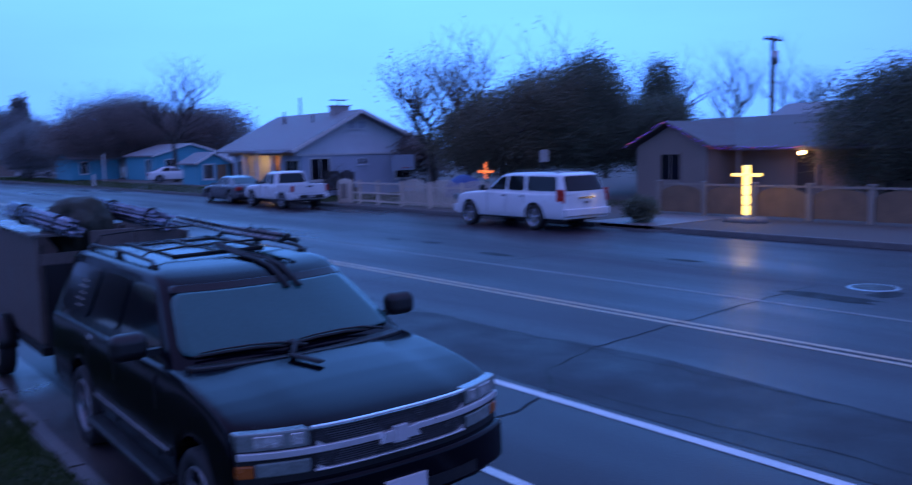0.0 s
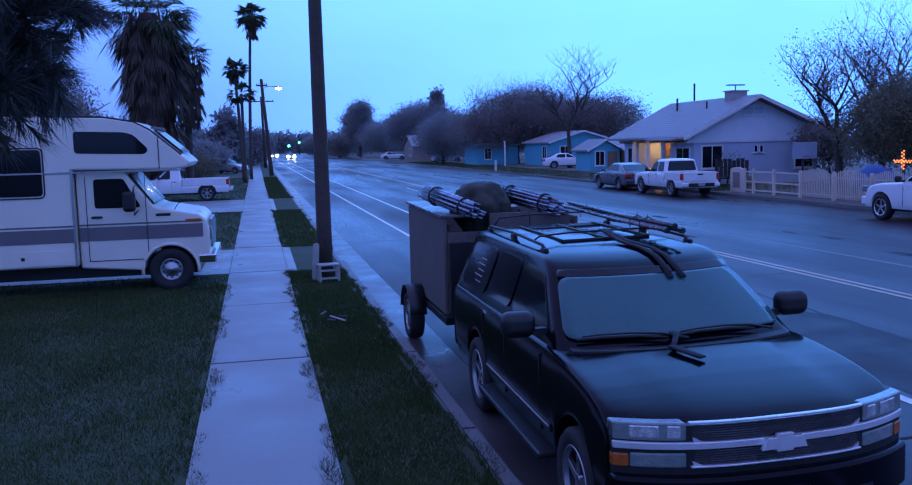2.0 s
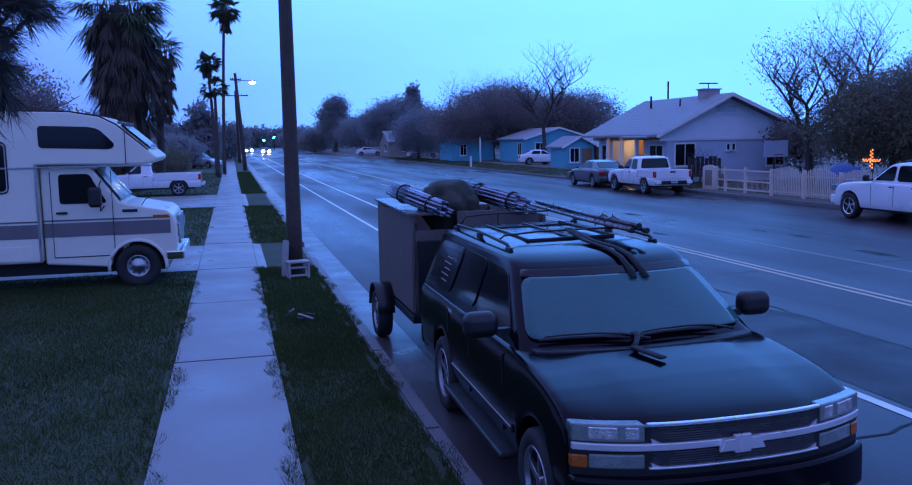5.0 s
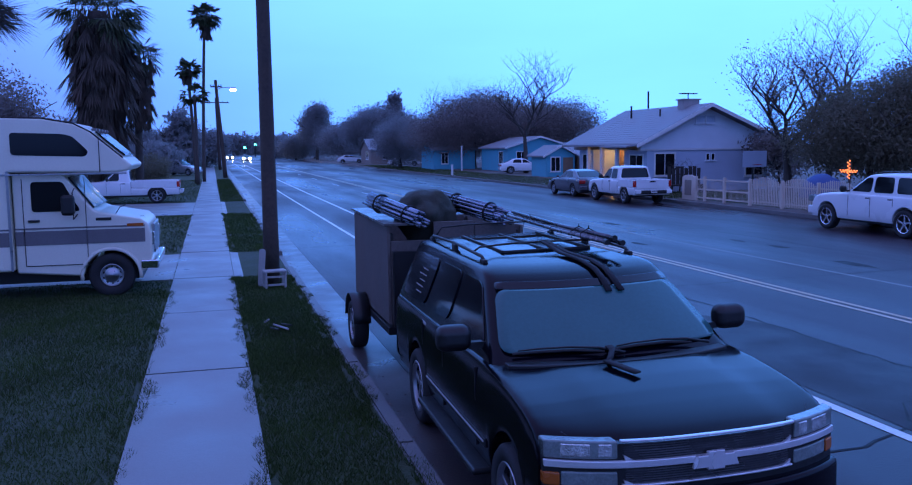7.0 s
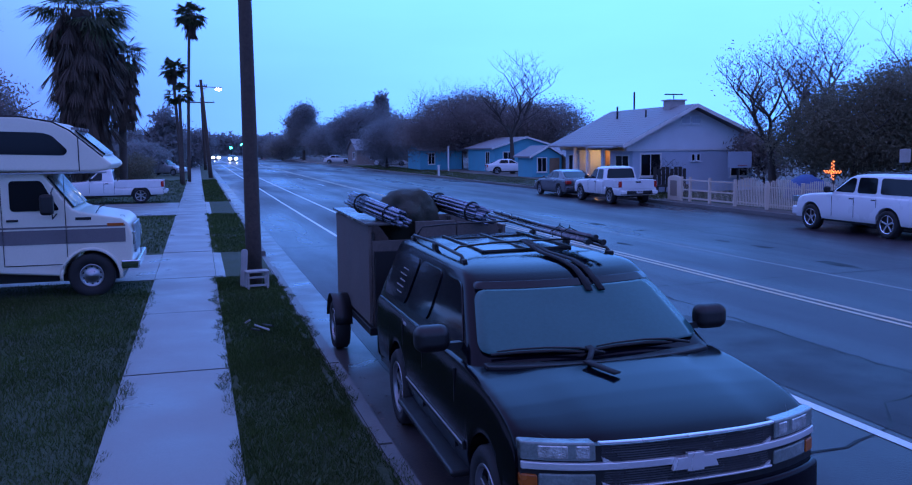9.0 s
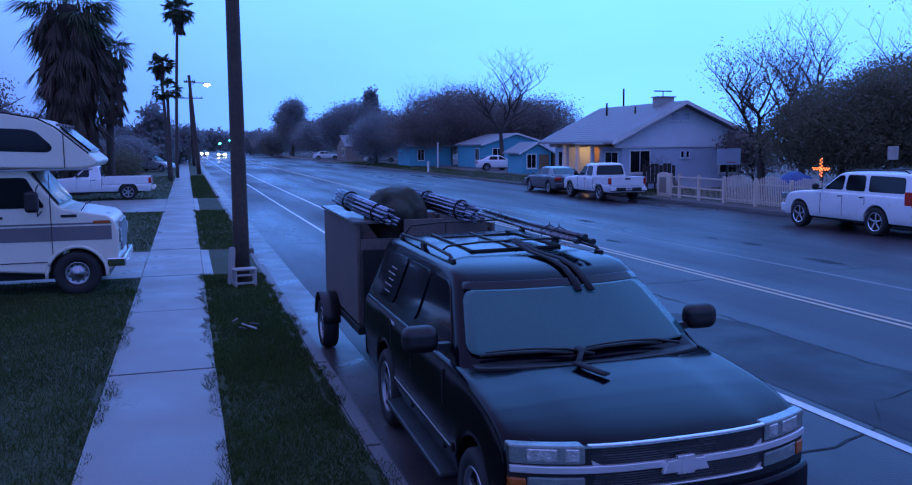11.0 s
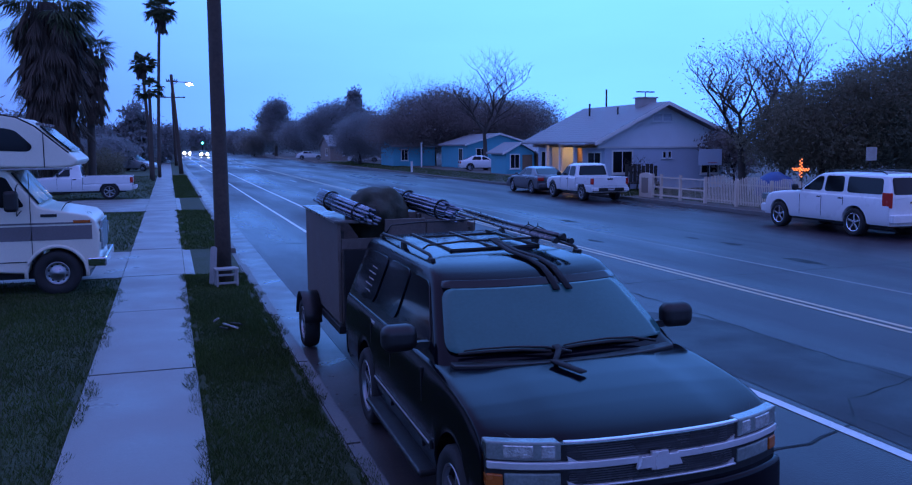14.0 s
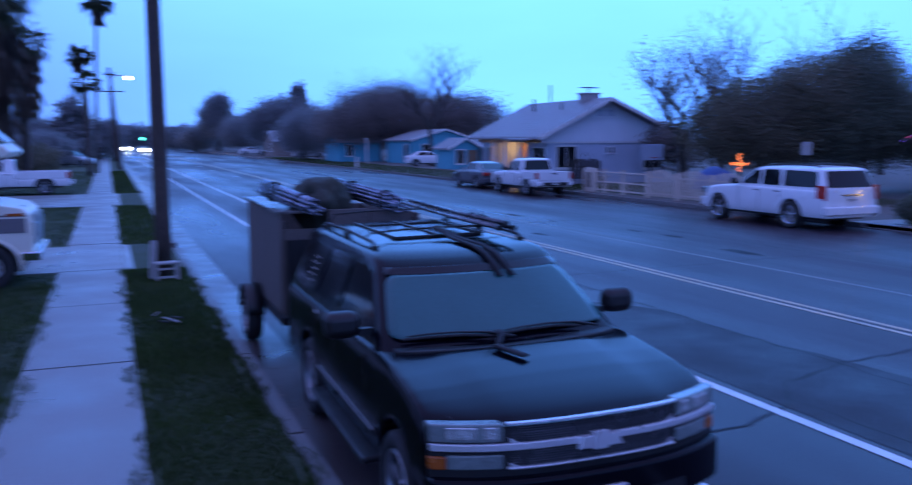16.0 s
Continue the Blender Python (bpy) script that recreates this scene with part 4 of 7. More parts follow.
def pickup(m, label, crew, paint="white_paint"):
    """A pickup truck with an open bed."""
    root = thing("pickup_truck", m, label, "pickup truck")
    c = 0.0 if crew else -0.55
    P = dict(length=5.3, width=1.88, wheel_r=0.39, sill=0.42, belt=1.08, paint=paint, axle_f=-1.72, axle_r=1.55, nose=0.09,
             top=[(2.60, 0.6), (2.60, 0.80), (0.9 + c, 0.80), (0.9 + c, 1.06), (0.8 + c, 1.10), (-0.7, 1.12), (-1.05, 1.11), (-1.8, 1.06), (-2.35, 1.0), (-2.55, 0.9), (-2.60, 0.6)],
             cabin=[(-1.1, 1.06), (-1.05, 1.10), (-0.45, 1.60), (-0.3, 1.68), (0.1, 1.74), (0.6 + c, 1.73), (0.78 + c, 1.66), (0.90 + c, 1.10), (0.88 + c, 1.04)],
             tumble=0.17,
             windows=[[(-0.75, 1.15), (0.0 + c * 0.35, 1.14), (0.0 + c * 0.35, 1.60), (-0.32, 1.58)]] + ([[(0.1, 1.14), (0.72, 1.14), (0.60, 1.60), (0.1, 1.60)]] if crew else []),
             screen=(1.14, 1.60, 0.07), rear=(1.17, 1.62, 0.12), tyre=0.27, spokes=6, bow_rear=0.0)
    car(root, P)
    for s in (-1, 1):
        bm = bmesh.new()
        box(bm, s * 0.90 - 0.035, s * 0.90 + 0.035, 0.93 + c, 2.58, 0.78, 1.12)
        part("bed_side", bm, M[paint], root, bevel=0.02)
        bm = bmesh.new()
        box(bm, s * 0.885 - 0.055, s * 0.885 + 0.055, 2.50, 2.645, 0.80, 1.08)
        part("tail_lamp", bm, M["red_lens"], root, "red tail lamp", bevel=0.015)
        bm = bmesh.new()
        box(bm, s * 0.76 - 0.14, s * 0.76 + 0.14, -2.60, -2.42, 0.82, 0.98)
        part("headlamp", bm, M["lens"], root, bevel=0.03)
    bm = bmesh.new()
    box(bm, -0.82, 0.82, 2.55, 2.63, 0.72, 1.14)
    tg = part("tailgate", bm, M[paint], root, bevel=0.02)
    bm = bmesh.new()
    box(bm, -0.14, 0.14, 2.632, 2.642, 1.0, 1.07)
    part("latch", bm, M["trim"], tg)
    bm = bmesh.new()
    box(bm, -0.90, 0.90, 2.62, 2.78, 0.48, 0.64)
    part("rear_bumper", bm, M["chrome"] if not crew else M["trim"], root, bevel=0.03)
    for s in (-1, 1):
        bm = bmesh.new()
        box(bm, s * 0.78 - 0.14, s * 0.78 + 0.14, 2.64, 2.80, 0.49, 0.655)
        part("bumper_corner", bm, M[paint], root, bevel=0.03)
    bm = bmesh.new()
    box(bm, -0.90, 0.90, -2.70, -2.52, 0.46, 0.70)
    part("front_bumper", bm, M["trim"], root, bevel=0.05)
    mirrors(root, 0.90, -0.72, 1.22, M["trim"], (0.2, 0.13, 0.19))
    handles(root, 0.925, [(0.0, 1.0)], M["trim"])
    seams(root, 0.938, [(-0.78, 0.55, 1.05), (0.06 + c * 0.35, 0.55, 1.05), (0.9 + c, 0.5, 1.08)], 0.42)
    plate_bars(root, 2.78, 0.60, 1)
    return root


pickup(pose(19.72, 39.15, 0, 0, 0, 180), "white crew-cab pickup truck parked at the far kerb", True)
pickup(pose(-3.95, 46.9, 0.12, 0, 0, -90), "white older pickup truck parked on a driveway", False)


def sedan(m, label, paint, hatch=False):
    root = thing("sedan" if not hatch else "minivan", m, label, "car")
    h = 0.25 if hatch else 0.0
    P = dict(length=4.7, width=1.82, wheel_r=0.33, sill=0.28, belt=0.95 + h * 0.4, paint=paint, axle_f=-1.42, axle_r=1.36, nose=0.13,
             top=[(2.30, 0.5), (2.30, 0.90 + h * 0.4), (2.2, 0.98 + h * 0.4), (1.3, 1.0 + h * 0.4), (-0.5, 0.99 + h * 0.3), (-0.85, 0.97 + h * 0.3), (-1.6, 0.88 + h * 0.3), (-2.15, 0.74), (-2.30, 0.6), (-2.30, 0.42)],
             cabin=[(-0.98, 0.93 + h * 0.3), (-0.92, 0.97 + h * 0.3), (-0.15, 1.36 + h), (0.1, 1.43 + h), (0.7, 1.44 + h), (1.15 + h * 3, 1.36 + h), (1.95 + h * 1.2, 0.99 + h * 0.4), (1.93 + h, 0.93 + h * 0.4)],
             tumble=0.22, roll=0.08,
             windows=[[(-0.55, 1.02 + h * 0.4), (0.22, 1.02 + h * 0.4), (0.22, 1.34 + h), (0.0, 1.33 + h)], [(0.32, 1.02 + h * 0.4), (1.2, 1.02 + h * 0.4), (0.98, 1.33 + h), (0.32, 1.34 + h)]],
             screen=(1.0 + h * 0.3, 1.35 + h, 0.07), rear=(1.04 + h * 0.4, 1.34 + h, 0.10), tyre=0.21, spokes=7)
    car(root, P)
    for s in (-1, 1):
        bm = bmesh.new()
        box(bm, s * 0.72 - 0.17, s * 0.72 + 0.17, 2.18, 2.325, 0.70, 0.88)
        part("tail_lamp", bm, M["red_lens"], root, "red tail lamp", bevel=0.03)
        bm = bmesh.new()
        box(bm, s * 0.68 - 0.17, s * 0.68 + 0.17, -2.30, -2.05, 0.60, 0.74)
        part("headlamp", bm, M["lens"], root, bevel=0.04)
    bm = bmesh.new()
    box(bm, -0.88, 0.88, 2.24, 2.38, 0.34, 0.58)
    part("rear_bumper", bm, M[paint], root, bevel=0.05, segments=3)
    bm = bmesh.new()
    box(bm, -0.86, 0.86, -2.42, -2.24, 0.30, 0.54)
    part("front_bumper", bm, M[paint], root, bevel=0.06, segments=3)
    mirrors(root, 0.85, -0.5, 1.04 + h * 0.4, M[paint], (0.16, 0.1, 0.12))
    plate_bars(root, 2.32, 0.78, 1)
    return root


sedan(pose(19.85, 45.4, 0, 0, 0, 180), "dark grey four-door sedan parked at the far kerb", "grey_paint")
sedan(pose(29.0, 79.5, 0.13, 0, 0, 78), "white sedan parked in front of a turquoise house", "white_paint")
sedan(pose(26.5, 122, 0.13, 0, 0, 80), "white sedan parked in a dim yard", "white_paint")
sedan(pose(23.5, 152, 0.13, 0, 0, 80), "pale sedan parked far down the street", "white_paint")
sedan(pose(-2.9, 96, 0.13, 0, 0, 60), "silver minivan parked on a driveway", "silver_paint", True)

# motorhome standing across the yard, nose at the walkway
rv = thing("motorhome", pose(-0.14, 16.78, 0.10), "cream motorhome with brown side stripes and over-cab bunk", "motorhome")
RW = 2.35
bm = bmesh.new()
prof = [(-8.6, 0.55), (-2.98, 0.55), (-2.98, 2.28), (-1.25, 2.25), (-1.02, 2.28), (-0.94, 2.38), (-1.10, 2.52), (-1.62, 2.98), (-1.9, 3.13), (-2.4, 3.22), (-3.2, 3.24), (-8.5, 3.24), (-8.6, 3.15)]
panel(bm, [(x, 0.0, z) for x, z in prof], (0, RW, 0))
part("coach_body", bm, M["rv_shell"], rv, bevel=0.05, segments=3)
bm = bmesh.new()
arch_pts = [(-1.40 - 0.47 * math.cos(a), 0.38 + 0.47 * math.sin(a)) for a in np.linspace(0.05, math.pi - 0.05, 11)]
prof = [(-2.96, 0.50)] + [p for p in arch_pts] + [(-0.80, 0.48), (-0.70, 0.62), (-0.68, 1.10), (-0.74, 1.32), (-0.86, 1.42), (-1.55, 1.55), (-1.66, 1.60), (-2.10, 2.20), (-2.2, 2.26), (-2.96, 2.26)]
panel(bm, [(x, 0.13, z) for x, z in prof], (0, RW - 0.26, 0))
cabp = part("cab", bm, M["rv_shell"], rv, bevel=0.045, segments=3)
bm = bmesh.new()
panel(bm, rounded([(-2.66, 0.118, 1.58), (-1.86, 0.118, 1.58), (-2.05, 0.118, 1.92), (-2.14, 0.118, 2.11), (-2.66, 0.118, 2.11)], 0.07), (0, 0.008, 0))
part("side_window", bm, M["glass"], cabp)
bm = bmesh.new()
panel(bm, [(-1.66, 0.22, 1.62), (-1.66, RW - 0.22, 1.62), (-2.075, RW - 0.3, 2.17), (-2.075, 0.3, 2.17)], (0.025, 0, 0.02))
part("windscreen", bm, M["rv_glass"], cabp)
bm = bmesh.new()
for x in (-2.80, -1.78):
    box(bm, x - 0.006, x + 0.006, 0.122, 0.135, 0.62, 2.16)
box(bm, -2.80, -1.78, 0.122, 0.135, 0.615, 0.63)
part("door_seam", bm, M["trim"], cabp)
bm = bmesh.new()
box(bm, -2.73, -2.54, 0.095, 0.13, 1.40, 1.44)
part("door_handle", bm, M["trim"], cabp, bevel=0.008)
for nm, z0, z1, mt in (("stripe", 0.99, 1.24, "rv_stripe"), ("thin_stripe", 1.27, 1.30, "rv_stripe")):
    bm = bmesh.new()
    box(bm, -8.55, -2.985, -0.006, 0.0, z0, z1)
    part(nm, bm, M[mt], rv, "faded brown-grey stripe")
    bm = bmesh.new()
    box(bm, -2.95, -0.80, 0.122, 0.13, z0, z1)
    part(nm, bm, M[mt], cabp, "faded brown-grey stripe")
bm = bmesh.new()
panel(bm, rounded([(-2.92, -0.006, 2.58), (-1.72, -0.006, 2.54), (-1.66, -0.006, 2.63), (-1.92, -0.006, 2.90), (-2.08, -0.006, 2.94), (-2.92, -0.006, 2.97)], 0.07), (0, 0.008, 0))
part("bunk_window", bm, M["glass"], rv)
bm = bmesh.new()
panel(bm, [(-1.10, 0.35, 2.54), (-1.10, RW - 0.35, 2.54), (-1.58, RW - 0.35, 2.97), (-1.58, 0.35, 2.97)], (0.02, 0, 0.02))
part("bunk_front_window", bm, M["glass"], rv)
bm = bmesh.new()
box(bm, -1.50, -1.485, -0.008, 0.004, 2.27, 2.86)
part("corner_trim", bm, M["trim"], rv)
for x0, x1 in ((-4.75, -3.48), (-6.9, -5.6)):
    bm = bmesh.new()
    panel(bm, rounded([(x0, -0.008, 1.84), (x1, -0.008, 1.84), (x1, -0.008, 2.66), (x0, -0.008, 2.66)], 0.08), (0, 0.01, 0))
    win = part("coach_window", bm, M["glass"], rv)
    bm = bmesh.new()
    o = rounded([(x0 - 0.03, 0, 1.81), (x1 + 0.03, 0, 1.81), (x1 + 0.03, 0, 2.69), (x0 - 0.03, 0, 2.69)], 0.1)
    tube(bm, [p + Vector((0, -0.006, 0)) for p in o] + [o[0] + Vector((0, -0.006, 0))], 0.014, 6, cap=False)
    part("window_frame", bm, M["trim"], win)
bm = bmesh.new()
box(bm, -3.02, -2.98, -0.02, 0.0, 0.56, 2.30)
part("corner_trim", bm, M["steel"], rv)
for x0, x1, z0, z1 in ((-3.95, -3.15, 0.60, 0.86), (-5.6, -4.7, 0.60, 0.9)):
    bm = bmesh.new()
    box(bm, x0, x1, -0.012, 0.0, z0, z1)
    hatch = part("locker_hatch", bm, M["rv_shell"], rv, bevel=0.008)
    bm = bmesh.new()
    box(bm, x0 + 0.03, x0 + 0.09, -0.022, -0.012, (z0 + z1) / 2 - 0.03, (z0 + z1) / 2 + 0.03)
    part("latch", bm, M["trim"], hatch)
bm = bmesh.new()
tube(bm, [(-1.92, 0.12, 1.52), (-1.95, -0.14, 1.45), (-1.95, -0.14, 1.92), (-1.95, 0.10, 1.98)], 0.012, 6)
mr = part("mirror_bracket", bm, M["trim"], cabp)
bm = bmesh.new()
box(bm, -2.14, -1.92, -0.24, -0.05, 1.52, 1.88)
part("mirror", bm, M["trim"], mr, bevel=0.06, segments=3)
bm = bmesh.new()
tube(bm, [(-1.40 - 0.50 * math.cos(a), 0.125, 0.38 + 0.50 * math.sin(a)) for a in np.linspace(-0.1, math.pi + 0.1, 19)], 0.032, 8)
part("wheel_arch_flare", bm, M["rv_shell"], cabp, smooth=True)
bm = bmesh.new()
box(bm, -8.55, -1.05, -0.018, 0.0, 2.225, 2.255)
part("lower_trim_rail", bm, M["steel"], rv, bevel=0.005)
bm = bmesh.new()
tube(bm, [(-3.4, 0.02, 3.235), (-2.4, 0.02, 3.215), (-1.9, 0.02, 3.125), (-1.62, 0.02, 2.975), (-1.10, 0.02, 2.515)], 0.016, 6)
part("edge_trim", bm, M["trim"], rv)
bm = bmesh.new()
box(bm, -0.90, -0.58, 0.10, RW - 0.10, 0.50, 0.66)
part("front_bumper", bm, M["chrome"], rv, "dented chrome bumper", bevel=0.03)
bm = bmesh.new()
box(bm, -0.70, -0.655, 0.55, RW - 0.55, 0.74, 1.28)
part("grille", bm, M["steel"], rv, bevel=0.01)
for y in (0.32, RW - 0.32):
    bm = bmesh.new()
    box(bm, -0.71, -0.65, y - 0.13, y + 0.13, 0.92, 1.16)
    part("headlamp", bm, M["lens"], rv, bevel=0.02)
bm = bmesh.new()
box(bm, -1.10, -0.82, 0.115, 0.13, 1.28, 1.33)
part("side_marker", bm, M["amber"], cabp, "amber side marker")
bm = bmesh.new()
box(bm, -1.62, -1.36, 0.118, 0.13, 1.40, 1.45)
part("badge", bm, M["trim"], cabp)
for k in range(5):
    bm = bmesh.new()
    y = 0.25 + k * (RW - 0.5) / 4
    box(bm, -1.62, -1.54, y - 0.05, y + 0.05, 2.99, 3.04)
    part("clearance_lamp", bm, M["rv_stripe"], rv, bevel=0.01)
for x in (-1.40, -6.5):
    for y, sd in ((0.25, -1), (RW - 0.25, 1)):
        w = wheel(rv, x, 0, 0.40, 0.24, sd, 10, "steel", 0.50)
        w.location, w.rotation_euler = (x, y, 0.40), (0, 0, math.pi / 2 * sd)
bm = bmesh.new()
box(bm, -8.4, -0.9, 0.45, RW - 0.45, 0.28, 0.56)
part("chassis", bm, M["trim"], rv)
bm = bmesh.new()
tube(bm, [(-1.30, 0.3, 1.50), (-1.22, 0.28, 1.62), (-1.12, 0.26, 1.66)], 0.008, 5)
part("antenna", bm, M["trim"], rv)


# ---- buildings ----
def gable_roof(parent, x0, x1, y0, y1, ze, zr, along, material, thick=0.14, ridge=None):
    """Two roof slabs over a rectangle; along: the axis of the ridge."""
    xm, ym = (x0 + x1) / 2 if ridge is None else ridge, (y0 + y1) / 2
    for s in (0, 1):
        bm = bmesh.new()
        if along == "y":
            e = x0 if s == 0 else x1
            pts = [(e, y0, ze), (xm, y0, zr), (xm, y1, zr), (e, y1, ze)]
        else:
            e = y0 if s == 0 else y1
            pts = [(x0, e, ze), (x0, ym, zr), (x1, ym, zr), (x1, e, ze)]
        panel(bm, pts, (0, 0, thick))
        part("roof", bm, material, parent, "weathered grey shingle roof", bevel=0.01)


def house_window(parent, axis, c, u0, u1, z0, z1, out, frame_mat="white_wood", bars=1, fw=0.08, pane="glass"):
    """A window in a wall: axis 'y' for a wall at y = c, 'x' for one at x = c; out is the sign of its outward side."""
    def bx(bm, a, b, d0, d1, za, zb):
        d0, d1 = sorted((c + out * d0, c + out * d1))
        if axis == "y":
            box(bm, a, b, d0, d1, za, zb)
        else:
            box(bm, d0, d1, a, b, za, zb)
    bm = bmesh.new()
    bx(bm, u0, u1, 0.004, 0.012, z0, z1)
    win = part("window", bm, M[pane], parent)
    for a, b, za, zb in ((u0 - fw, u0, z0 - fw, z1 + fw), (u1, u1 + fw, z0 - fw, z1 + fw), (u0, u1, z1, z1 + fw), (u0, u1, z0 - fw, z0)):
        bm = bmesh.new()
        bx(bm, a, b, 0.0, 0.045, za, zb)
        part("window_frame", bm, M[frame_mat], win)
    for k in range(bars):
        u = u0 + (u1 - u0) * (k + 1) / (bars + 1)
        bm = bmesh.new()
        bx(bm, u - 0.02, u + 0.02, 0.012, 0.03, z0, z1)
        part("glazing_bar", bm, M[frame_mat], win)
    bm = bmesh.new()
    bx(bm, u0 - 0.12, u1 + 0.12, 0.0, 0.09, z0 - fw - 0.05, z0 - fw - 0.002)
    part("sill", bm, M[frame_mat], win)


# pale blue bungalow across the street
h1 = thing("house", pose(0, 0, 0.13), "pale blue stucco bungalow with grey shingle roof and lit porch", "house")
for a in ((22.95, 30.45, 43.25, 46.0), (24.6, 30.45, 46.0, 50.2), (22.95, 30.45, 50.2, 52.3)):
    bm = bmesh.new()
    box(bm, *a, 0, 2.30)
    part("wall", bm, M["grey_stucco"], h1)
bm = bmesh.new()
panel(bm, [(22.55, 43.22, 2.30), (30.85, 43.22, 2.30), (30.85, 43.22, 2.70), (26.45, 43.22, 4.62), (22.55, 43.22, 2.66)], (0, 0.2, 0))
part("gable_wall", bm, M["blue_stucco"], h1, "pale blue boarded gable")
for k in range(11):
    bm = bmesh.new()
    z = 2.42 + k * 0.19
    w = 1 - max(0, z - 2.70) / 1.90
    box(bm, 26.45 - 3.85 * w, 26.45 + 4.35 * w, 43.195, 43.219, z, z + 0.014)
    part("siding_lap", bm, M["blue_stucco"], h1)
bm = bmesh.new()
panel(bm, [(22.55, 52.1, 2.30), (30.85, 52.1, 2.30), (30.85, 52.1, 2.70), (26.45, 52.1, 4.62), (22.55, 52.1, 2.66)], (0, 0.2, 0))
part("gable_wall", bm, M["blue_stucco"], h1)
gable_roof(h1, 22.0, 31.6, 42.55, 52.9, 2.50, 4.68, "y", M["shingle"], 0.12, 26.45)
for s in (-1, 1):
    bm = bmesh.new()
    e = 22.0 if s < 0 else 31.6
    panel(bm, [(e, 42.50, 2.42), (26.45, 42.50, 4.60), (26.45, 42.50, 4.80), (e, 42.50, 2.62)], (0, 0.045, 0))
    part("bargeboard", bm, M["white_wood"], h1, "white bargeboard")
for k in range(17):
    t = 0.02 + k * 0.057
    x, z = 22.0 + 4.45 * t, 2.62 + 2.18 * t
    bm = bmesh.new()
    panel(bm, [(x, 42.57, z), (x + 0.24, 42.57, z + 0.118), (x + 0.24, 52.88, z + 0.118), (x, 52.88, z)], (0, 0, 0.014))
    part("shingle_course", bm, M["shingle"], h1)
bm = bmesh.new()
box(bm, 22.5, 30.9, 43.17, 43.21, 2.27, 2.36)
part("belt_board", bm, M["white_wood"], h1)
house_window(h1, "y", 43.25, 23.45, 24.6, 0.95, 2.08, -1, "white_wood", 1)
house_window(h1, "y", 43.25, 26.55, 26.72, 1.72, 2.05, -1, "blue_stucco", 0, 0.03)
house_window(h1, "y", 43.25, 26.88, 27.05, 1.72, 2.05, -1, "blue_stucco", 0, 0.03)
house_window(h1, "y", 43.25, 29.05, 30.1, 0.85, 2.02, -1, "white_wood", 1)
house_window(h1, "y", 43.22, 25.88, 26.39, 3.76, 4.14, -1, "blue_stucco", 0, 0.05, "grey_stucco")
house_window(h1, "y", 43.22, 26.51, 27.02, 3.76, 4.14, -1, "blue_stucco", 0, 0.05, "grey_stucco")
house_window(h1, "x", 22.95, 50.5, 51.7, 0.7, 2.0, -1, "white_wood", 1)
house_window(h1, "x", 22.95, 43.7, 45.2, 0.75, 2.0, -1, "white_wood", 1)
bm = bmesh.new()
box(bm, 24.58, 24.605, 46.05, 50.15, 0.05, 2.28)
part("porch_wall", bm, M["brown_wood"], h1, "brown boarded porch wall in lamp light")
bm = bmesh.new()
box(bm, 24.52, 24.58, 47.6, 48.5, 0.1, 2.1)
part("door", bm, M["dark_wood"], h1, bevel=0.01)
for y in (46.15, 48.15, 50.1):
    bm = bmesh.new()
    box(bm, 22.5, 22.68, y - 0.09, y + 0.09, 0.0, 2.44)
    part("porch_post", bm, M["blue_stucco"], h1, bevel=0.01)
bm = bmesh.new()
box(bm, 21.9, 24.6, 45.9, 50.3, 0.0, 0.10)
part("porch_floor", bm, M["kerb"], h1)
bm = bmesh.new()
panel(bm, [(21.7, 43.2, 2.44), (22.9, 43.2, 2.62), (22.9, 46.6, 2.62), (21.7, 46.6, 2.44)], (0, 0, 0.08))
part("awning", bm, M["shingle"], h1)
bm = bmesh.new()
box(bm, 25.90, 26.90, 44.6, 45.3, 4.2, 5.12)
ch = part("chimney", bm, M["chimney"], h1, bevel=0.02)
bm = bmesh.new()
box(bm, 25.83, 26.97, 44.53, 45.37, 5.06, 5.125)
part("chimney_cap", bm, M["chimney"], ch)
bm = bmesh.new()
tube(bm, [(26.4, 45.0, 5.1), (26.4, 45.0, 5.42)], 0.03, 6)
box(bm, 25.85, 26.95, 44.92, 45.08, 5.40, 5.46)
part("aerial", bm, M["trim"], h1, "flat dark aerial above the chimney")
for x, y, z0, z1, r in ((25.2, 49.6, 4.2, 4.95, 0.06), (27.6, 52.0, 4.2, 6.0, 0.06), (25.2, 46.0, 3.7, 4.6, 0.05)):
    bm = bmesh.new()
    tube(bm, [(x, y, z0), (x, y, z1)], r, 8)
    part("vent_pipe", bm, M["trim"], h1, smooth=True)
for y in (47.0, 49.4):
    bm = bmesh.new()
    bmesh.ops.create_icosphere(bm, subdivisions=2, radius=0.07, matrix=Matrix.Translation((24.2, y, 2.12)))
    part("porch_lamp", bm, M["porch"], h1, "lit warm porch bulb", smooth=True)
    lamp = new("porch_light", bpy.data.lights.new("porch_light", "POINT"))
    lamp.data.energy, lamp.data.color, lamp.data.shadow_soft_size = 22, (1.0, 0.55, 0.22), 0.08
    lamp.location = (24.05, y, 2.12)


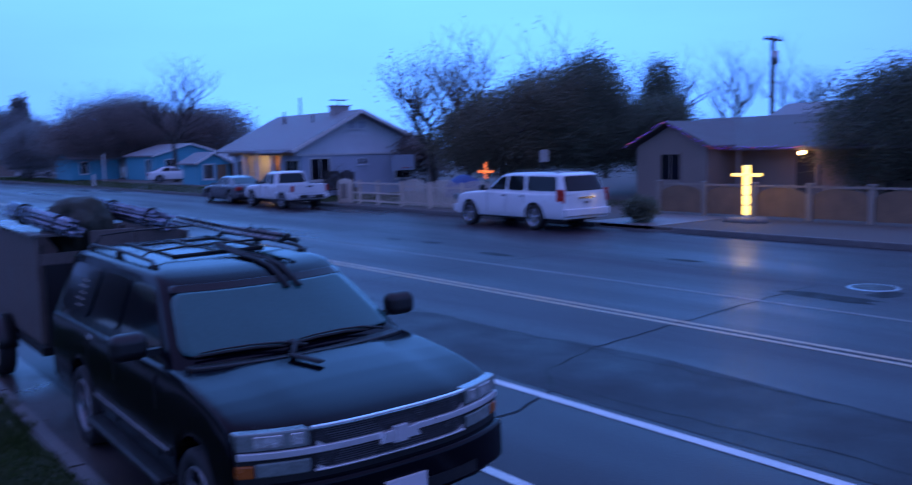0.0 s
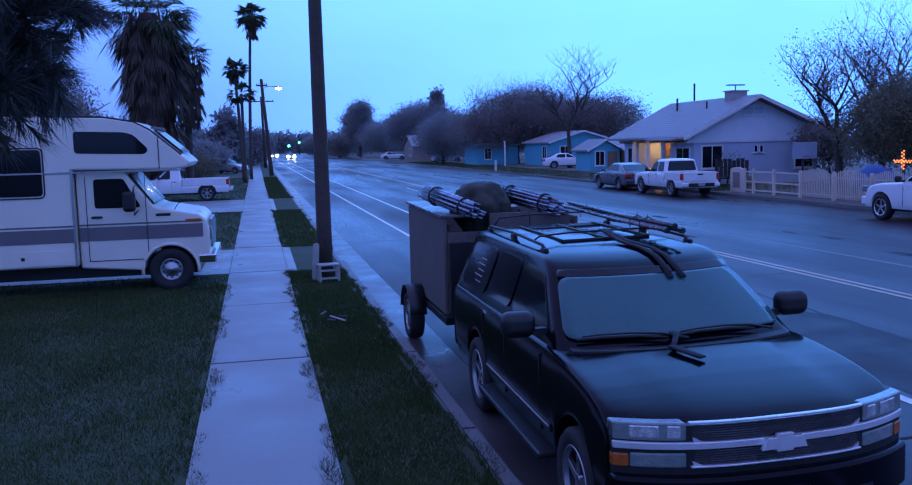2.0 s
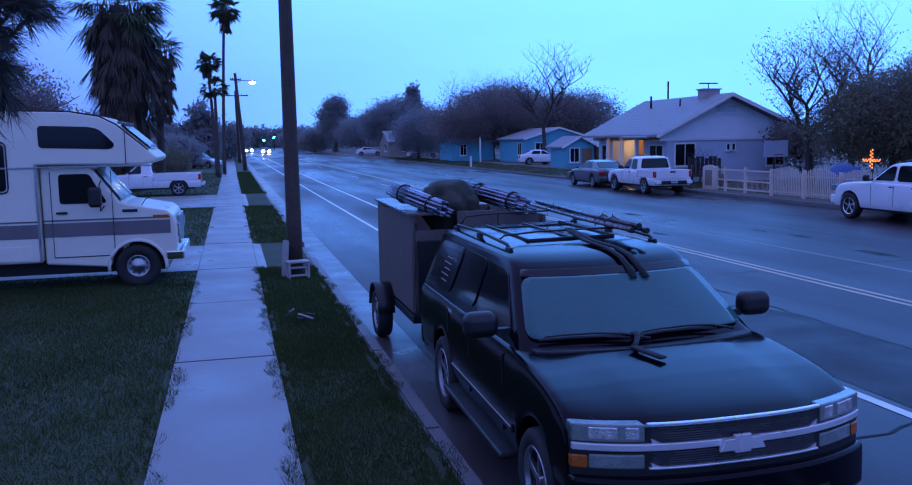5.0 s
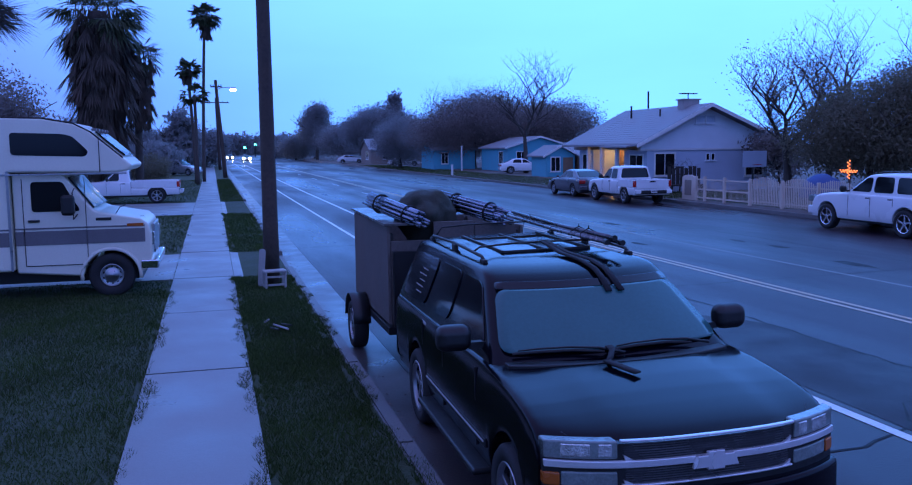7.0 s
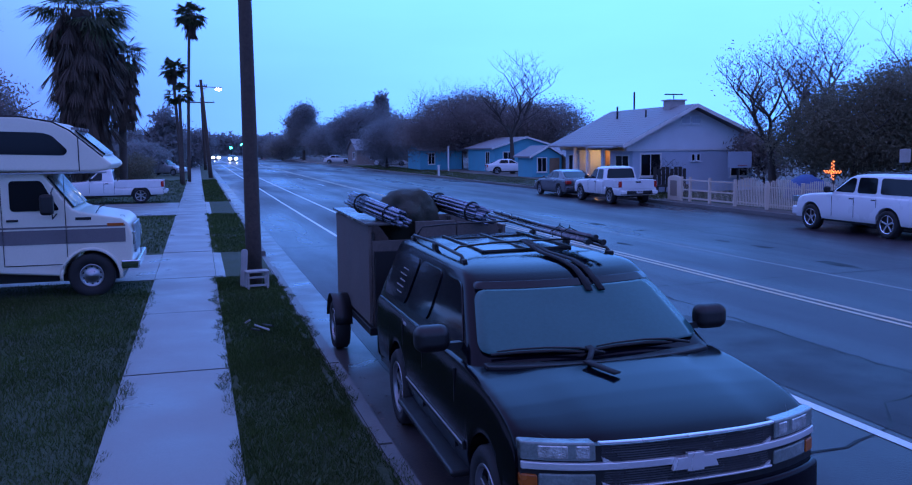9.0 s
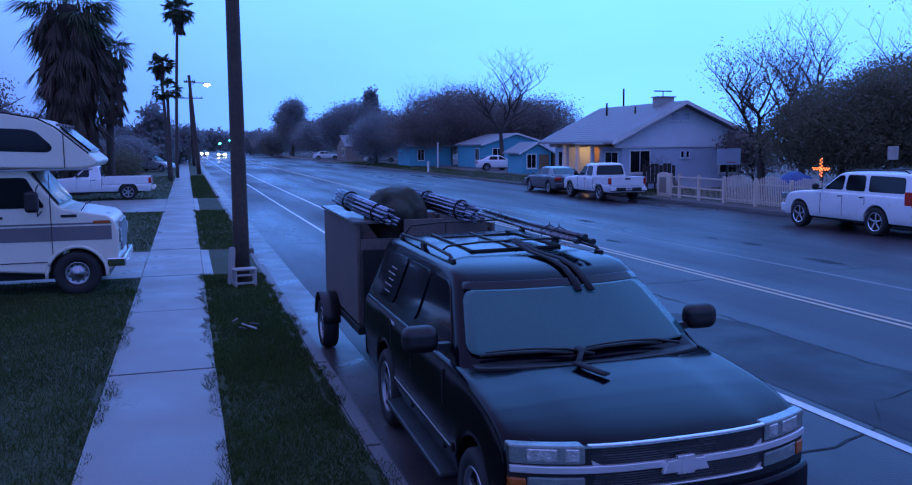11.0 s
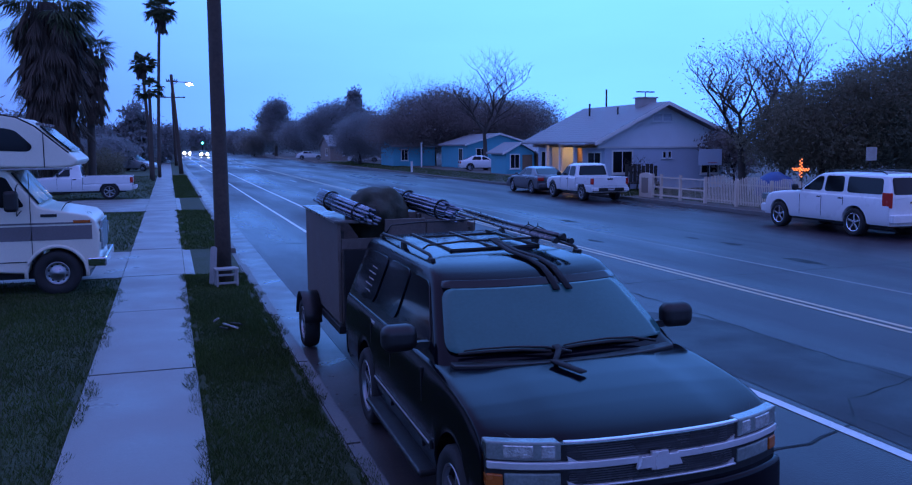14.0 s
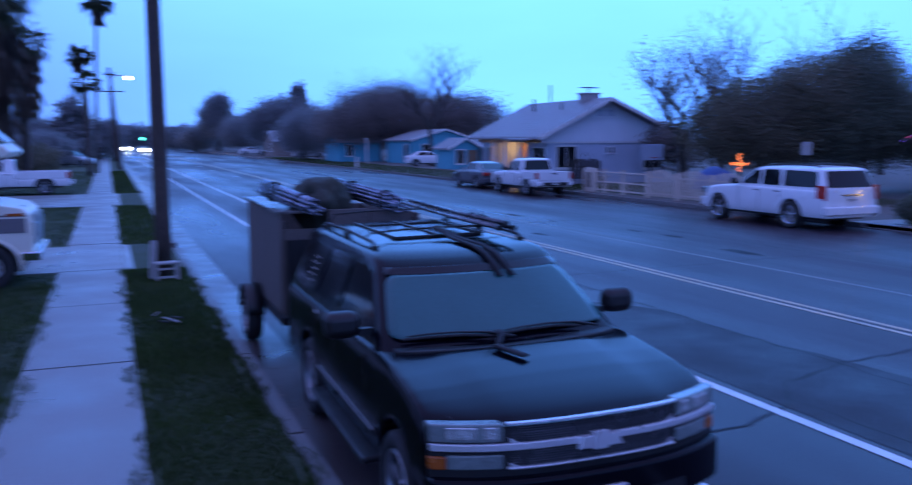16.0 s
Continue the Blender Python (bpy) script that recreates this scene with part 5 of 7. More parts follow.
def simple_house(m, label, wx, wy, wall_h, rise, wall_mat, along, windows, door=None):
    root = thing("house", m, label, "house")
    bm = bmesh.new()
    box(bm, 0, wx, 0, wy, 0, wall_h)
    part("wall", bm, M[wall_mat], root)
    if along == "y":
        for y in (0.0, wy - 0.15):
            bm = bmesh.new()
            panel(bm, [(0, y, wall_h), (wx, y, wall_h), (wx / 2, y, wall_h + rise)], (0, 0.15, 0))
            part("gable_wall", bm, M[wall_mat], root)
        gable_roof(root, -0.35, wx + 0.35, -0.3, wy + 0.3, wall_h - 0.12, wall_h + rise + 0.02, "y", M["shingle"])
        for s in (-1, 1):
            bm = bmesh.new()
            e = -0.38 if s < 0 else wx + 0.38
            panel(bm, [(e, -0.35, wall_h - 0.16), (wx / 2, -0.35, wall_h + rise), (wx / 2, -0.35, wall_h + rise + 0.18), (e, -0.35, wall_h + 0.02)], (0, 0.04, 0))
            part("bargeboard", bm, M["white_wood"], root, "white bargeboard")
    else:
        for x in (0.0, wx - 0.15):
            bm = bmesh.new()
            panel(bm, [(x, 0, wall_h), (x, wy, wall_h), (x, wy / 2, wall_h + rise)], (0.15, 0, 0))
            part("gable_wall", bm, M[wall_mat], root)
        gable_roof(root, -0.3, wx + 0.3, -0.35, wy + 0.35, wall_h - 0.12, wall_h + rise + 0.02, "x", M["shingle"])
    for axis, c, u0, u1, z0, z1 in windows:
        house_window(root, axis, c, u0, u1, z0, z1, -1)
    if door:
        bm = bmesh.new()
        axis, c, u0, u1, z1 = door
        if axis == "y":
            box(bm, u0, u1, c - 0.03, c, 0, z1)
        else:
            box(bm, c - 0.03, c, u0, u1, 0, z1)
        part("door", bm, M["brown_wood"], root, bevel=0.01)
    return root


simple_house(pose(29.6, 86, 0.13), "turquoise painted house with white window trim", 7.0, 9, 2.45, 1.0, "teal", "y", [("y", 0.0, 1.0, 2.0, 0.8, 2.0), ("y", 0.0, 4.9, 5.8, 0.8, 2.0), ("x", 0.0, 1.5, 2.7, 0.8, 2.0)], ("y", 0.0, 3.0, 3.9, 2.05))
simple_house(pose(27.2, 69, 0.13), "small turquoise shed with white trim and brown boarded door", 2.6, 3.5, 1.75, 0.75, "teal", "y", [("y", 0.0, 0.45, 1.2, 0.5, 1.6)], ("y", 0.0, 1.5, 2.4, 1.6))
simple_house(pose(30.0, 68, 0.13), "low brown boarded garage beside a shed", 3.4, 5.5, 1.6, 0.8, "brown_wood", "x", [])
simple_house(pose(25.0, 99, 0.13), "turquoise cottage half hidden by a tree", 5.0, 6, 2.3, 0.8, "teal", "x", [("y", 0.0, 1.0, 1.7, 0.7, 1.9)], None)
simple_house(pose(24.5, 138, 0.13), "low tan house with a pale roof far down the street", 12.0, 9, 2.3, 1.6, "tan_stucco", "x", [("y", 0.0, 2.0, 3.6, 0.8, 1.9), ("x", 0.0, 2.0, 4.0, 0.8, 1.9)], None)
simple_house(pose(-22, 96, 0.13), "low tan house behind yards", 12.0, 10, 2.4, 1.2, "tan_stucco", "x", [("y", 0.0, 2.0, 3.6, 0.8, 1.9)], None)
simple_house(pose(42, 19, 0.13), "grey house behind a dark hedge", 8.0, 9, 3.0, 1.4, "grey_stucco", "y", [("x", 0.0, 2.0, 3.6, 0.9, 2.0)], None)

# the house whose lawn this is, beside and behind the viewer
home = simple_house(pose(-21, -12, 0.13), "dark brown house beside the lawn with a lit porch", 9.5, 22, 2.8, 1.6, "brown_wood", "y", [], None)
for y in (8.0, 12.5):
    bm = bmesh.new()
    bmesh.ops.create_icosphere(bm, subdivisions=2, radius=0.11, matrix=Matrix.Translation((9.62, y, 2.1)))
    part("porch_lamp", bm, M["porch"], home, "lit warm porch bulb", smooth=True)

# brown house with string lights
h2 = thing("house", pose(0, 0, 0.13), "tan stucco house with violet string lights along the eaves", "house")
for a in ((31.2, 40.0, 22.9, 26.7, 0, 2.35), (33.4, 40.0, 12.0, 22.9, 0, 2.25)):
    bm = bmesh.new()
    box(bm, *a)
    part("wall", bm, M["tan_stucco"], h2)
bm = bmesh.new()
panel(bm, [(31.2, 22.9, 2.35), (31.2, 26.7, 2.35), (31.2, 24.8, 3.25)], (0.15, 0, 0))
part("gable_wall", bm, M["tan_stucco"], h2)
gable_roof(h2, 30.8, 36.2, 22.4, 27.2, 2.26, 3.36, "x", M["dark_shingle"], 0.10)
gable_roof(h2, 32.2, 40.4, 11.6, 27.0, 2.12, 3.52, "y", M["dark_shingle"], 0.12)
house_window(h2, "x", 31.2, 24.3, 25.3, 0.9, 2.0, -1, "tan_stucco")
house_window(h2, "x", 33.4, 14.5, 16.2, 0.9, 2.0, -1, "tan_stucco")
bm = bmesh.new()
box(bm, 33.36, 33.40, 19.2, 20.1, 0.0, 2.05)
part("door", bm, M["dark_wood"], h2)
for y in (22.2, 18.6, 14.8):
    bm = bmesh.new()
    box(bm, 32.35, 32.5, y - 0.07, y + 0.07, 0, 2.12)
    part("porch_post", bm, M["tan_stucco"], h2)
bm = bmesh.new()
bmesh.ops.create_icosphere(bm, subdivisions=2, radius=0.09)
for v in bm.verts:
    v.co = Vector((v.co.x, v.co.y * 1.8, v.co.z * 0.8)) + Vector((32.15, 19.15, 2.0))
part("porch_lamp", bm, M["porch"], h2, "lit warm porch lamp", smooth=True)
lamp = new("porch_light", bpy.data.lights.new("porch_light", "POINT"))
lamp.data.energy, lamp.data.color, lamp.data.shadow_soft_size = 14, (1.0, 0.5, 0.2), 0.1
lamp.location = (31.9, 19.15, 1.9)
lights = thing("string_lights", pose(0, 0, 0.13), "string of violet and red fairy lights along the eaves", "string lights")
path = [Vector((30.75, 27.1, 2.34)), Vector((30.75, 24.8, 3.44)), Vector((30.75, 22.4, 2.30)), Vector((32.1, 22.4, 2.24)), Vector((32.1, 19.0, 2.24))]
bm = bmesh.new()
tube(bm, path, 0.008, 4)
part("wire", bm, M["trim"], lights)
bulbs = {}
for mt in ("string_glow", "string_red"):
    bm = bmesh.new()
    bmesh.ops.create_icosphere(bm, subdivisions=1, radius=0.024)
    me = bpy.data.meshes.new("bulb")
    bm.to_mesh(me)
    bm.free()
    me.materials.append(M[mt])
    bulbs[mt] = me
rnd = random.Random(9)
for a, b in zip(path, path[1:]):
    n = int((b - a).length / 0.19)
    for k in range(n):
        o = new("bulb", bulbs["string_red" if rnd.random() < 0.15 else "string_glow"])
        o.parent = lights
        o.location = a.lerp(b, (k + 0.5) / n) + Vector((-0.03, 0, rnd.uniform(-0.07, 0.05)))


# lit crosses
def lit_cross(x, y, z0, z1, arm_z, arm, w, material, label, bands):
    root = thing("light_cross", pose(x, y, 0), label, "yard decoration")
    n = bands
    for k in range(n):
        a, b = z0 + (z1 - z0) * k / n, z0 + (z1 - z0) * (k + 0.86) / n
        bm = bmesh.new()
        box(bm, -0.05, 0.05, -w / 2, w / 2, a, b)
        part("light_band", bm, M[material], root, bevel=0.01)
    for s in (-1, 1):
        bm = bmesh.new()
        y0, y1 = sorted((s * (w / 2 + 0.02), s * arm))
        box(bm, -0.03, 0.03, y0, y1, arm_z - w * 0.2, arm_z + w * 0.2)
        part("arm", bm, M[material], root, bevel=0.01)
    bm = bmesh.new()
    box(bm, -0.035, 0.035, -w / 2 + 0.03, w / 2 - 0.03, 0.12, z1 - 0.02)
    part("core", bm, M["white_wood"], root)
    return root


lit_cross(24.0, 16.12, 0.36, 1.93, 1.60, 0.52, 0.22, "cross_glow", "glowing warm yellow light-tube cross on a stone base", 5)
bm = bmesh.new()
for k in range(16):
    a = k * 2.4
    m = Matrix.Translation((24.0 + 0.45 * math.cos(a) * (0.4 + 0.04 * k), 16.12 + 0.6 * math.sin(a) * (0.4 + 0.04 * k), 0.16)) @ Matrix.Diagonal((0.16, 0.2, 0.13, 1))
    bmesh.ops.create_icosphere(bm, subdivisions=2, radius=1.0, matrix=m)
tagged(make("rock_pile", bm, M["kerb"], smooth=True), "pale stones heaped round the cross", "stones")
glow_cross = thing("light_cross", pose(23.6, 28.3, 0), "cross wound with orange string lights on a yard stand", "yard decoration")
bm = bmesh.new()
box(bm, -0.03, 0.03, -0.035, 0.035, 0.12, 2.02)
box(bm, -0.028, 0.028, -0.46, 0.46, 1.60, 1.66)
part("frame", bm, M["dark_wood"], glow_cross)
bm = bmesh.new()
bmesh.ops.create_icosphere(bm, subdivisions=1, radius=0.034)
bulb_mesh = bpy.data.meshes.new("bulb")
bm.to_mesh(bulb_mesh)
bm.free()
bulb_mesh.materials.append(M["orange_glow"])
for k in range(24):
    o = new("bulb", bulb_mesh)
    o.parent = glow_cross
    if k < 11:
        o.location = (-0.05, 0.05 * (1 if k % 2 else -1), 1.36 + k * 0.066)
    else:
        o.location = (-0.05, -0.45 + (k - 11) * 0.075, 1.63 + 0.03 * (1 if k % 2 else -1))
lamp = new("cross_light", bpy.data.lights.new("cross_light", "POINT"))
lamp.data.energy, lamp.data.color, lamp.data.shadow_soft_size = 14, (1.0, 0.66, 0.22), 0.3
lamp.location = (23.7, 16.12, 1.1)


# ---- fences ----
def picket_mesh(h):
    bm = bmesh.new()
    panel(bm, [(0, -0.022, 0.08), (0, 0.022, 0.08), (0, 0.022, h - 0.04), (0, 0, h), (0, -0.022, h - 0.04)], (0.022, 0, 0))
    me = bpy.data.meshes.new("picket")
    bm.to_mesh(me)
    bm.free()
    me.materials.append(M["fence_paint"])
    return me


fence = thing("fence", pose(21.85, 0, 0.13), "beige painted yard fence with pickets, rails and panels", "fence")
heights = [picket_mesh(1.02 + 0.05 * k) for k in range(5)]
y = 23.6
k = 0
while y < 32.2:
    s = abs(math.sin((y - 23.6) * math.pi / 2.15))
    o = new("picket", heights[min(4, int(s * 5))])
    o.parent, o.location = fence, (0, y, 0)
    y += 0.105
for z in (0.18, 0.86):
    bm = bmesh.new()
    box(bm, 0.024, 0.06, 23.5, 32.3, z, z + 0.05)
    part("rail", bm, M["fence_paint"], fence)
for y in (23.5, 25.65, 27.8, 29.95, 32.1, 34.0, 35.6, 36.35):
    bm = bmesh.new()
    box(bm, -0.05, 0.07, y - 0.05, y + 0.05, 0, 1.12)
    part("post", bm, M["fence_paint"], fence, bevel=0.01)
for z in (0.95, 0.5, 0.12):
    bm = bmesh.new()
    box(bm, 0.0, 0.05, 32.15, 36.3, z, z + 0.06)
    part("rail", bm, M["fence_paint"], fence)
bm = bmesh.new()
for yy in np.arange(32.2, 36.3, 0.09):
    box(bm, 0.02, 0.026, yy, yy + 0.012, 0.1, 0.95)
part("wire_mesh", bm, M["fence_paint"], fence)
bm = bmesh.new()
pts = [(0, 36.5, 0), (0, 37.6, 0), (0, 37.6, 1.0)] + [(0, 37.05 + 0.55 * math.cos(a), 1.0 + 0.16 * math.sin(a)) for a in np.linspace(0.3, math.pi - 0.3, 7)] + [(0, 36.5, 1.0)]
panel(bm, pts, (0.12, 0, 0))
pil = part("panel", bm, M["fence_paint"], fence, bevel=0.015)
bm = bmesh.new()
box(bm, -0.012, 0.0, 36.75, 37.35, 0.2, 0.92)
part("inset", bm, M["tan_stucco"], pil)

fence_b = thing("fence", pose(25.3, 0, 0.13), "low brown fence of arched panels between dull tan posts", "fence")
for k in range(9):
    y0 = 5.0 + k * 1.95
    bm = bmesh.new()
    box(bm, -0.07, 0.07, y0 - 0.09, y0 + 0.09, 0, 1.12)
    box(bm, -0.09, 0.09, y0 - 0.11, y0 + 0.11, 1.12, 1.18)
    part("post", bm, M["fence_dull"], fence_b, bevel=0.012)
    if k < 8:
        bm = bmesh.new()
        pts = [(0, y0 + 0.1, 0.08), (0, y0 + 1.85, 0.08)] + [(0, y0 + 0.975 + 0.875 * math.cos(a), 0.72 + 0.30 * math.sin(a)) for a in np.linspace(0, math.pi, 11)]
        panel(bm, pts, (0.04, 0, 0))
        part("arched_panel", bm, M["brown_wood"], fence_b)
        bm = bmesh.new()
        box(bm, -0.03, 0.05, y0 + 0.1, y0 + 1.85, 1.03, 1.09)
        part("rail", bm, M["fence_dull"], fence_b)

# ---- yard things across the street ----
bb = thing("basketball_hoop", pose(26.0, 38.0, 0.13), "pale blue-grey basketball backboard on a pole", "basketball hoop")
bm = bmesh.new()
box(bm, -0.62, 0.72, -0.03, 0.0, 1.42, 2.22)
part("backboard", bm, M["grey_stucco"], bb, bevel=0.02)
bm = bmesh.new()
tube(bm, [(0.0, 0.06, 0), (0.0, 0.06, 1.9)], 0.05, 8)
part("pole", bm, M["trim"], bb)
bm = bmesh.new()
tube(bm, [(0.05 + 0.22 * math.cos(a), -0.25 + 0.22 * math.sin(a), 1.55) for a in np.linspace(0, math.tau, 15)], 0.012, 5)
part("hoop", bm, M["red_lens"], bb)
bm = bmesh.new()
bmesh.ops.create_icosphere(bm, subdivisions=3, radius=1.0)
for v in bm.verts:
    v.co = Vector((v.co.x * 0.9, v.co.y * 0.8, max(v.co.z, -0.1) * 0.85)) * (1 + 0.12 * noise.noise(v.co * 2.5))
t = make("tarp", bm, M["bunting"], smooth=True)
t.matrix_world = pose(23.9, 30.2, 0.62)
tagged(t, "blue plastic tarp draped over yard things", "tarp")
crate = thing("yard_bench", pose(23.6, 42.2, 0.13), "dark wooden bench with slats below a window", "bench")
for k in range(8):
    bm = bmesh.new()
    box(bm, 0.05 + k * 0.25, 0.24 + k * 0.25, 0.0, 0.05, 0.35, 1.42 - 0.1 * (k % 3 == 1))
    part("slat", bm, M["dark_wood"], crate)
bm = bmesh.new()
box(bm, 0, 2.05, -0.5, 0.0, 0.40, 0.46)
part("seat", bm, M["dark_wood"], crate)
for x in (0.05, 1.95):
    bm = bmesh.new()
    box(bm, x - 0.04, x + 0.04, -0.48, 0.06, 0, 0.40)
    part("leg", bm, M["dark_wood"], crate)
sg = thing("yard_sign", pose(25.3, 26.6, 0.13), "pale square sign on a post before dark trees", "sign")
bm = bmesh.new()
box(bm, -0.24, 0.24, -0.02, 0.02, 1.85, 2.35)
part("board", bm, M["grey_wood"], sg, bevel=0.01)
bm = bmesh.new()
tube(bm, [(0, 0.05, 0), (0, 0.05, 2.3)], 0.035, 7)
part("post", bm, M["trim"], sg)
st = thing("marker_post", pose(21.5, 78, 0.13), "short white marker post on the verge", "marker post")
bm = bmesh.new()
box(bm, -0.09, 0.09, -0.06, 0.06, 0, 0.92)
part("post", bm, M["white_wood"], st, bevel=0.02)
bm = bmesh.new()
box(bm, -0.1, 0.1, -0.07, 0.07, 0.92, 0.98)
part("cap", bm, M["white_wood"], st)
cp = thing("carport_post", pose(26.4, 92, 0.13), "slim white post by a cottage", "post")
bm = bmesh.new()
tube(bm, [(0, 0, 0), (0, 0, 2.6)], 0.08, 8)
part("shaft", bm, M["white_wood"], cp)
bm = bmesh.new()
box(bm, -0.12, 0.12, -0.12, 0.12, 2.6, 2.68)
part("cap", bm, M["white_wood"], cp)


# ---- poles, lamps, signals ----
def utility_pole(x, y, h, r, lean, label, arms=(), lamp=False, base=0.13):
    root = thing("utility_pole", pose(x, y, base), label, "utility pole")
    bm = bmesh.new()
    n = 9
    tube(bm, [(lean * (k / n), 0, h * k / n) for k in range(n + 1)], [r * (1 - 0.35 * k / n) for k in range(n + 1)], 14)
    part("shaft", bm, M["bark"], root, smooth=True)
    for z, hw in arms:
        bm = bmesh.new()
        xx = lean * z / h
        box(bm, xx - hw, xx + hw, -0.06, 0.06, z - 0.06, z + 0.06)
        arm = part("cross_arm", bm, M["bark"], root)
        for k in (-0.9, -0.5, 0.5, 0.9):
            bm = bmesh.new()
            tube(bm, [(xx + k * hw, 0, z + 0.06), (xx + k * hw, 0, z + 0.2)], 0.04, 7)
            part("insulator", bm, M["trim"], arm)
    if lamp:
        bm = bmesh.new()
        z, xx = h - 0.9, lean * (h - 0.9) / h
        tube(bm, [(xx, 0, z), (xx + 0.5, -0.1, z + 0.25), (xx + 1.25, -0.2, z + 0.2)], 0.035, 7)
        arm = part("lamp_arm", bm, M["steel"], root)
        bm = bmesh.new()
        box(bm, xx + 1.15, xx + 1.75, -0.38, -0.02, z + 0.1, z + 0.24)
        part("lamp_head", bm, M["steel"], arm, bevel=0.04)
        bm = bmesh.new()
        bmesh.ops.create_icosphere(bm, subdivisions=2, radius=0.24, matrix=Matrix.Translation((xx + 1.48, -0.22, z + 0.04)) @ Matrix.Diagonal((1.3, 1.0, 0.65, 1)))
        part("lamp_lens", bm, M["street_glow"], arm, "lit street lamp lens", smooth=True)
    return root


utility_pole(1.32, 17.3, 10.5, 0.152, 0.0, "dark brown wooden utility pole by the kerb")
utility_pole(1.45, 84, 8.9, 0.20, -0.55, "leaning wooden pole with a lit street lamp", ((8.3, 0.5),), True)
utility_pole(1.3, 118, 9.2, 0.20, -0.2, "wooden utility pole with a cross arm far off", ((8.6, 1.6),))
utility_pole(50.5, 32.2, 9.0, 0.18, 0.0, "wooden utility pole with a cross arm behind houses", ((8.8, 0.95),))
bm = bmesh.new()
tube(bm, [(50.5, 32.05, 7.4), (50.5, 32.05, 8.2)], 0.22, 10)
tagged(make("transformer", bm, M["steel"], smooth=True), "grey transformer can on a utility pole", "transformer")


def signal(x, y, z, mt, label):
    root = thing("traffic_signal", pose(x, y, 0), label, "traffic light")
    bm = bmesh.new()
    box(bm, -0.25, 0.25, 0, 0.3, z - 0.6, z + 0.6)
    part("housing", bm, M["trim"], root)
    bm = bmesh.new()
    bmesh.ops.create_icosphere(bm, subdivisions=2, radius=0.36, matrix=Matrix.Translation((0, -0.05, z - 0.3)))
    part("lens", bm, M[mt], root, smooth=True)
    bm = bmesh.new()
    tube(bm, [(0, 0.2, 0), (0, 0.2, z)], 0.1, 6)
    part("mast", bm, M["trim"], root)


signal(11.0, 300, 3.6, "green_glow", "green traffic light at a distant crossing")
signal(14.4, 300, 4.6, "green_glow", "green traffic light on a tall mast")
signal(21.4, 300, 3.2, "red_glow", "red light at the distant crossing")
signal(1.0, 300, 3.2, "red_glow", "red light beside the far walkway")


def far_car(x, y, front, label):
    root = sedan(pose(x, y, 0, 0, 0, 0 if front else 180), label, "grey_paint")
    for s in (-1, 1):
        bm = bmesh.new()
        z, yy = (0.67, -2.36) if front else (0.8, 2.36)
        # headlamp ball is oversized: its glare is built into the glowing shape
        bmesh.ops.create_icosphere(bm, subdivisions=2, radius=0.30 if front else 0.1, matrix=Matrix.Translation((s * 0.68, yy, z)))
        part("lamp_glare", bm, M["head_glow" if front else "tail_glow"], root, "lit lamp and its glare", smooth=True)


far_car(7.9, 205, True, "car coming up the street with lit headlamps")
far_car(4.9, 240, True, "second car far down the street with lit headlamps")

# stool and litter by the pole
stool = thing("stool", pose(1.34, 16.75, 0.14, 0, 0, 8), "small white wooden step stool on the grass", "stool")
bm = bmesh.new()
box(bm, -0.22, 0.20, -0.14, 0.14, 0.30, 0.335)
part("seat", bm, M["grey_wood"], stool, bevel=0.008)
for x in (-0.19, 0.17):
    for y in (-0.11, 0.11):
        bm = bmesh.new()
        box(bm, x - 0.02, x + 0.02, y - 0.02, y + 0.02, 0, 0.30)
        part("leg", bm, M["grey_wood"], stool, bevel=0.004)
for z in (0.05, 0.2):
    bm = bmesh.new()
    box(bm, -0.17, 0.15, -0.125, -0.095, z, z + 0.035)
    part("stretcher", bm, M["grey_wood"], stool)
slat = thing("slat", pose(1.09, 17.0, 0.13, 0, 4, 0), "pale wooden slat leaning on the pole", "board")
bm = bmesh.new()
panel(bm, rounded([(-0.06, 0, 0), (0.06, 0, 0), (0.06, 0, 0.72), (-0.06, 0, 0.72)], 0.05), (0, 0.025, 0))
part("board", bm, M["grey_wood"], slat)
scrap = thing("scrap", pose(1.12, 12.7, 0.15), "broken pale and dark sticks lying in the grass", "litter")
for a, b, mt in (((-0.06, 0.35, 0.02), (0.10, -0.25, 0.06), "grey_wood"), ((0.05, 0.3, 0.03), (0.16, -0.2, 0.10), "trim"), ((-0.12, 0.1, 0.02), (-0.02, -0.2, 0.05), "trim"), ((-0.18, 0.55, 0.02), (-0.12, 0.45, 0.08), "grey_wood")):
    bm = bmesh.new()
    tube(bm, [a, b], 0.014, 6)
    part("stick", bm, M[mt], scrap)


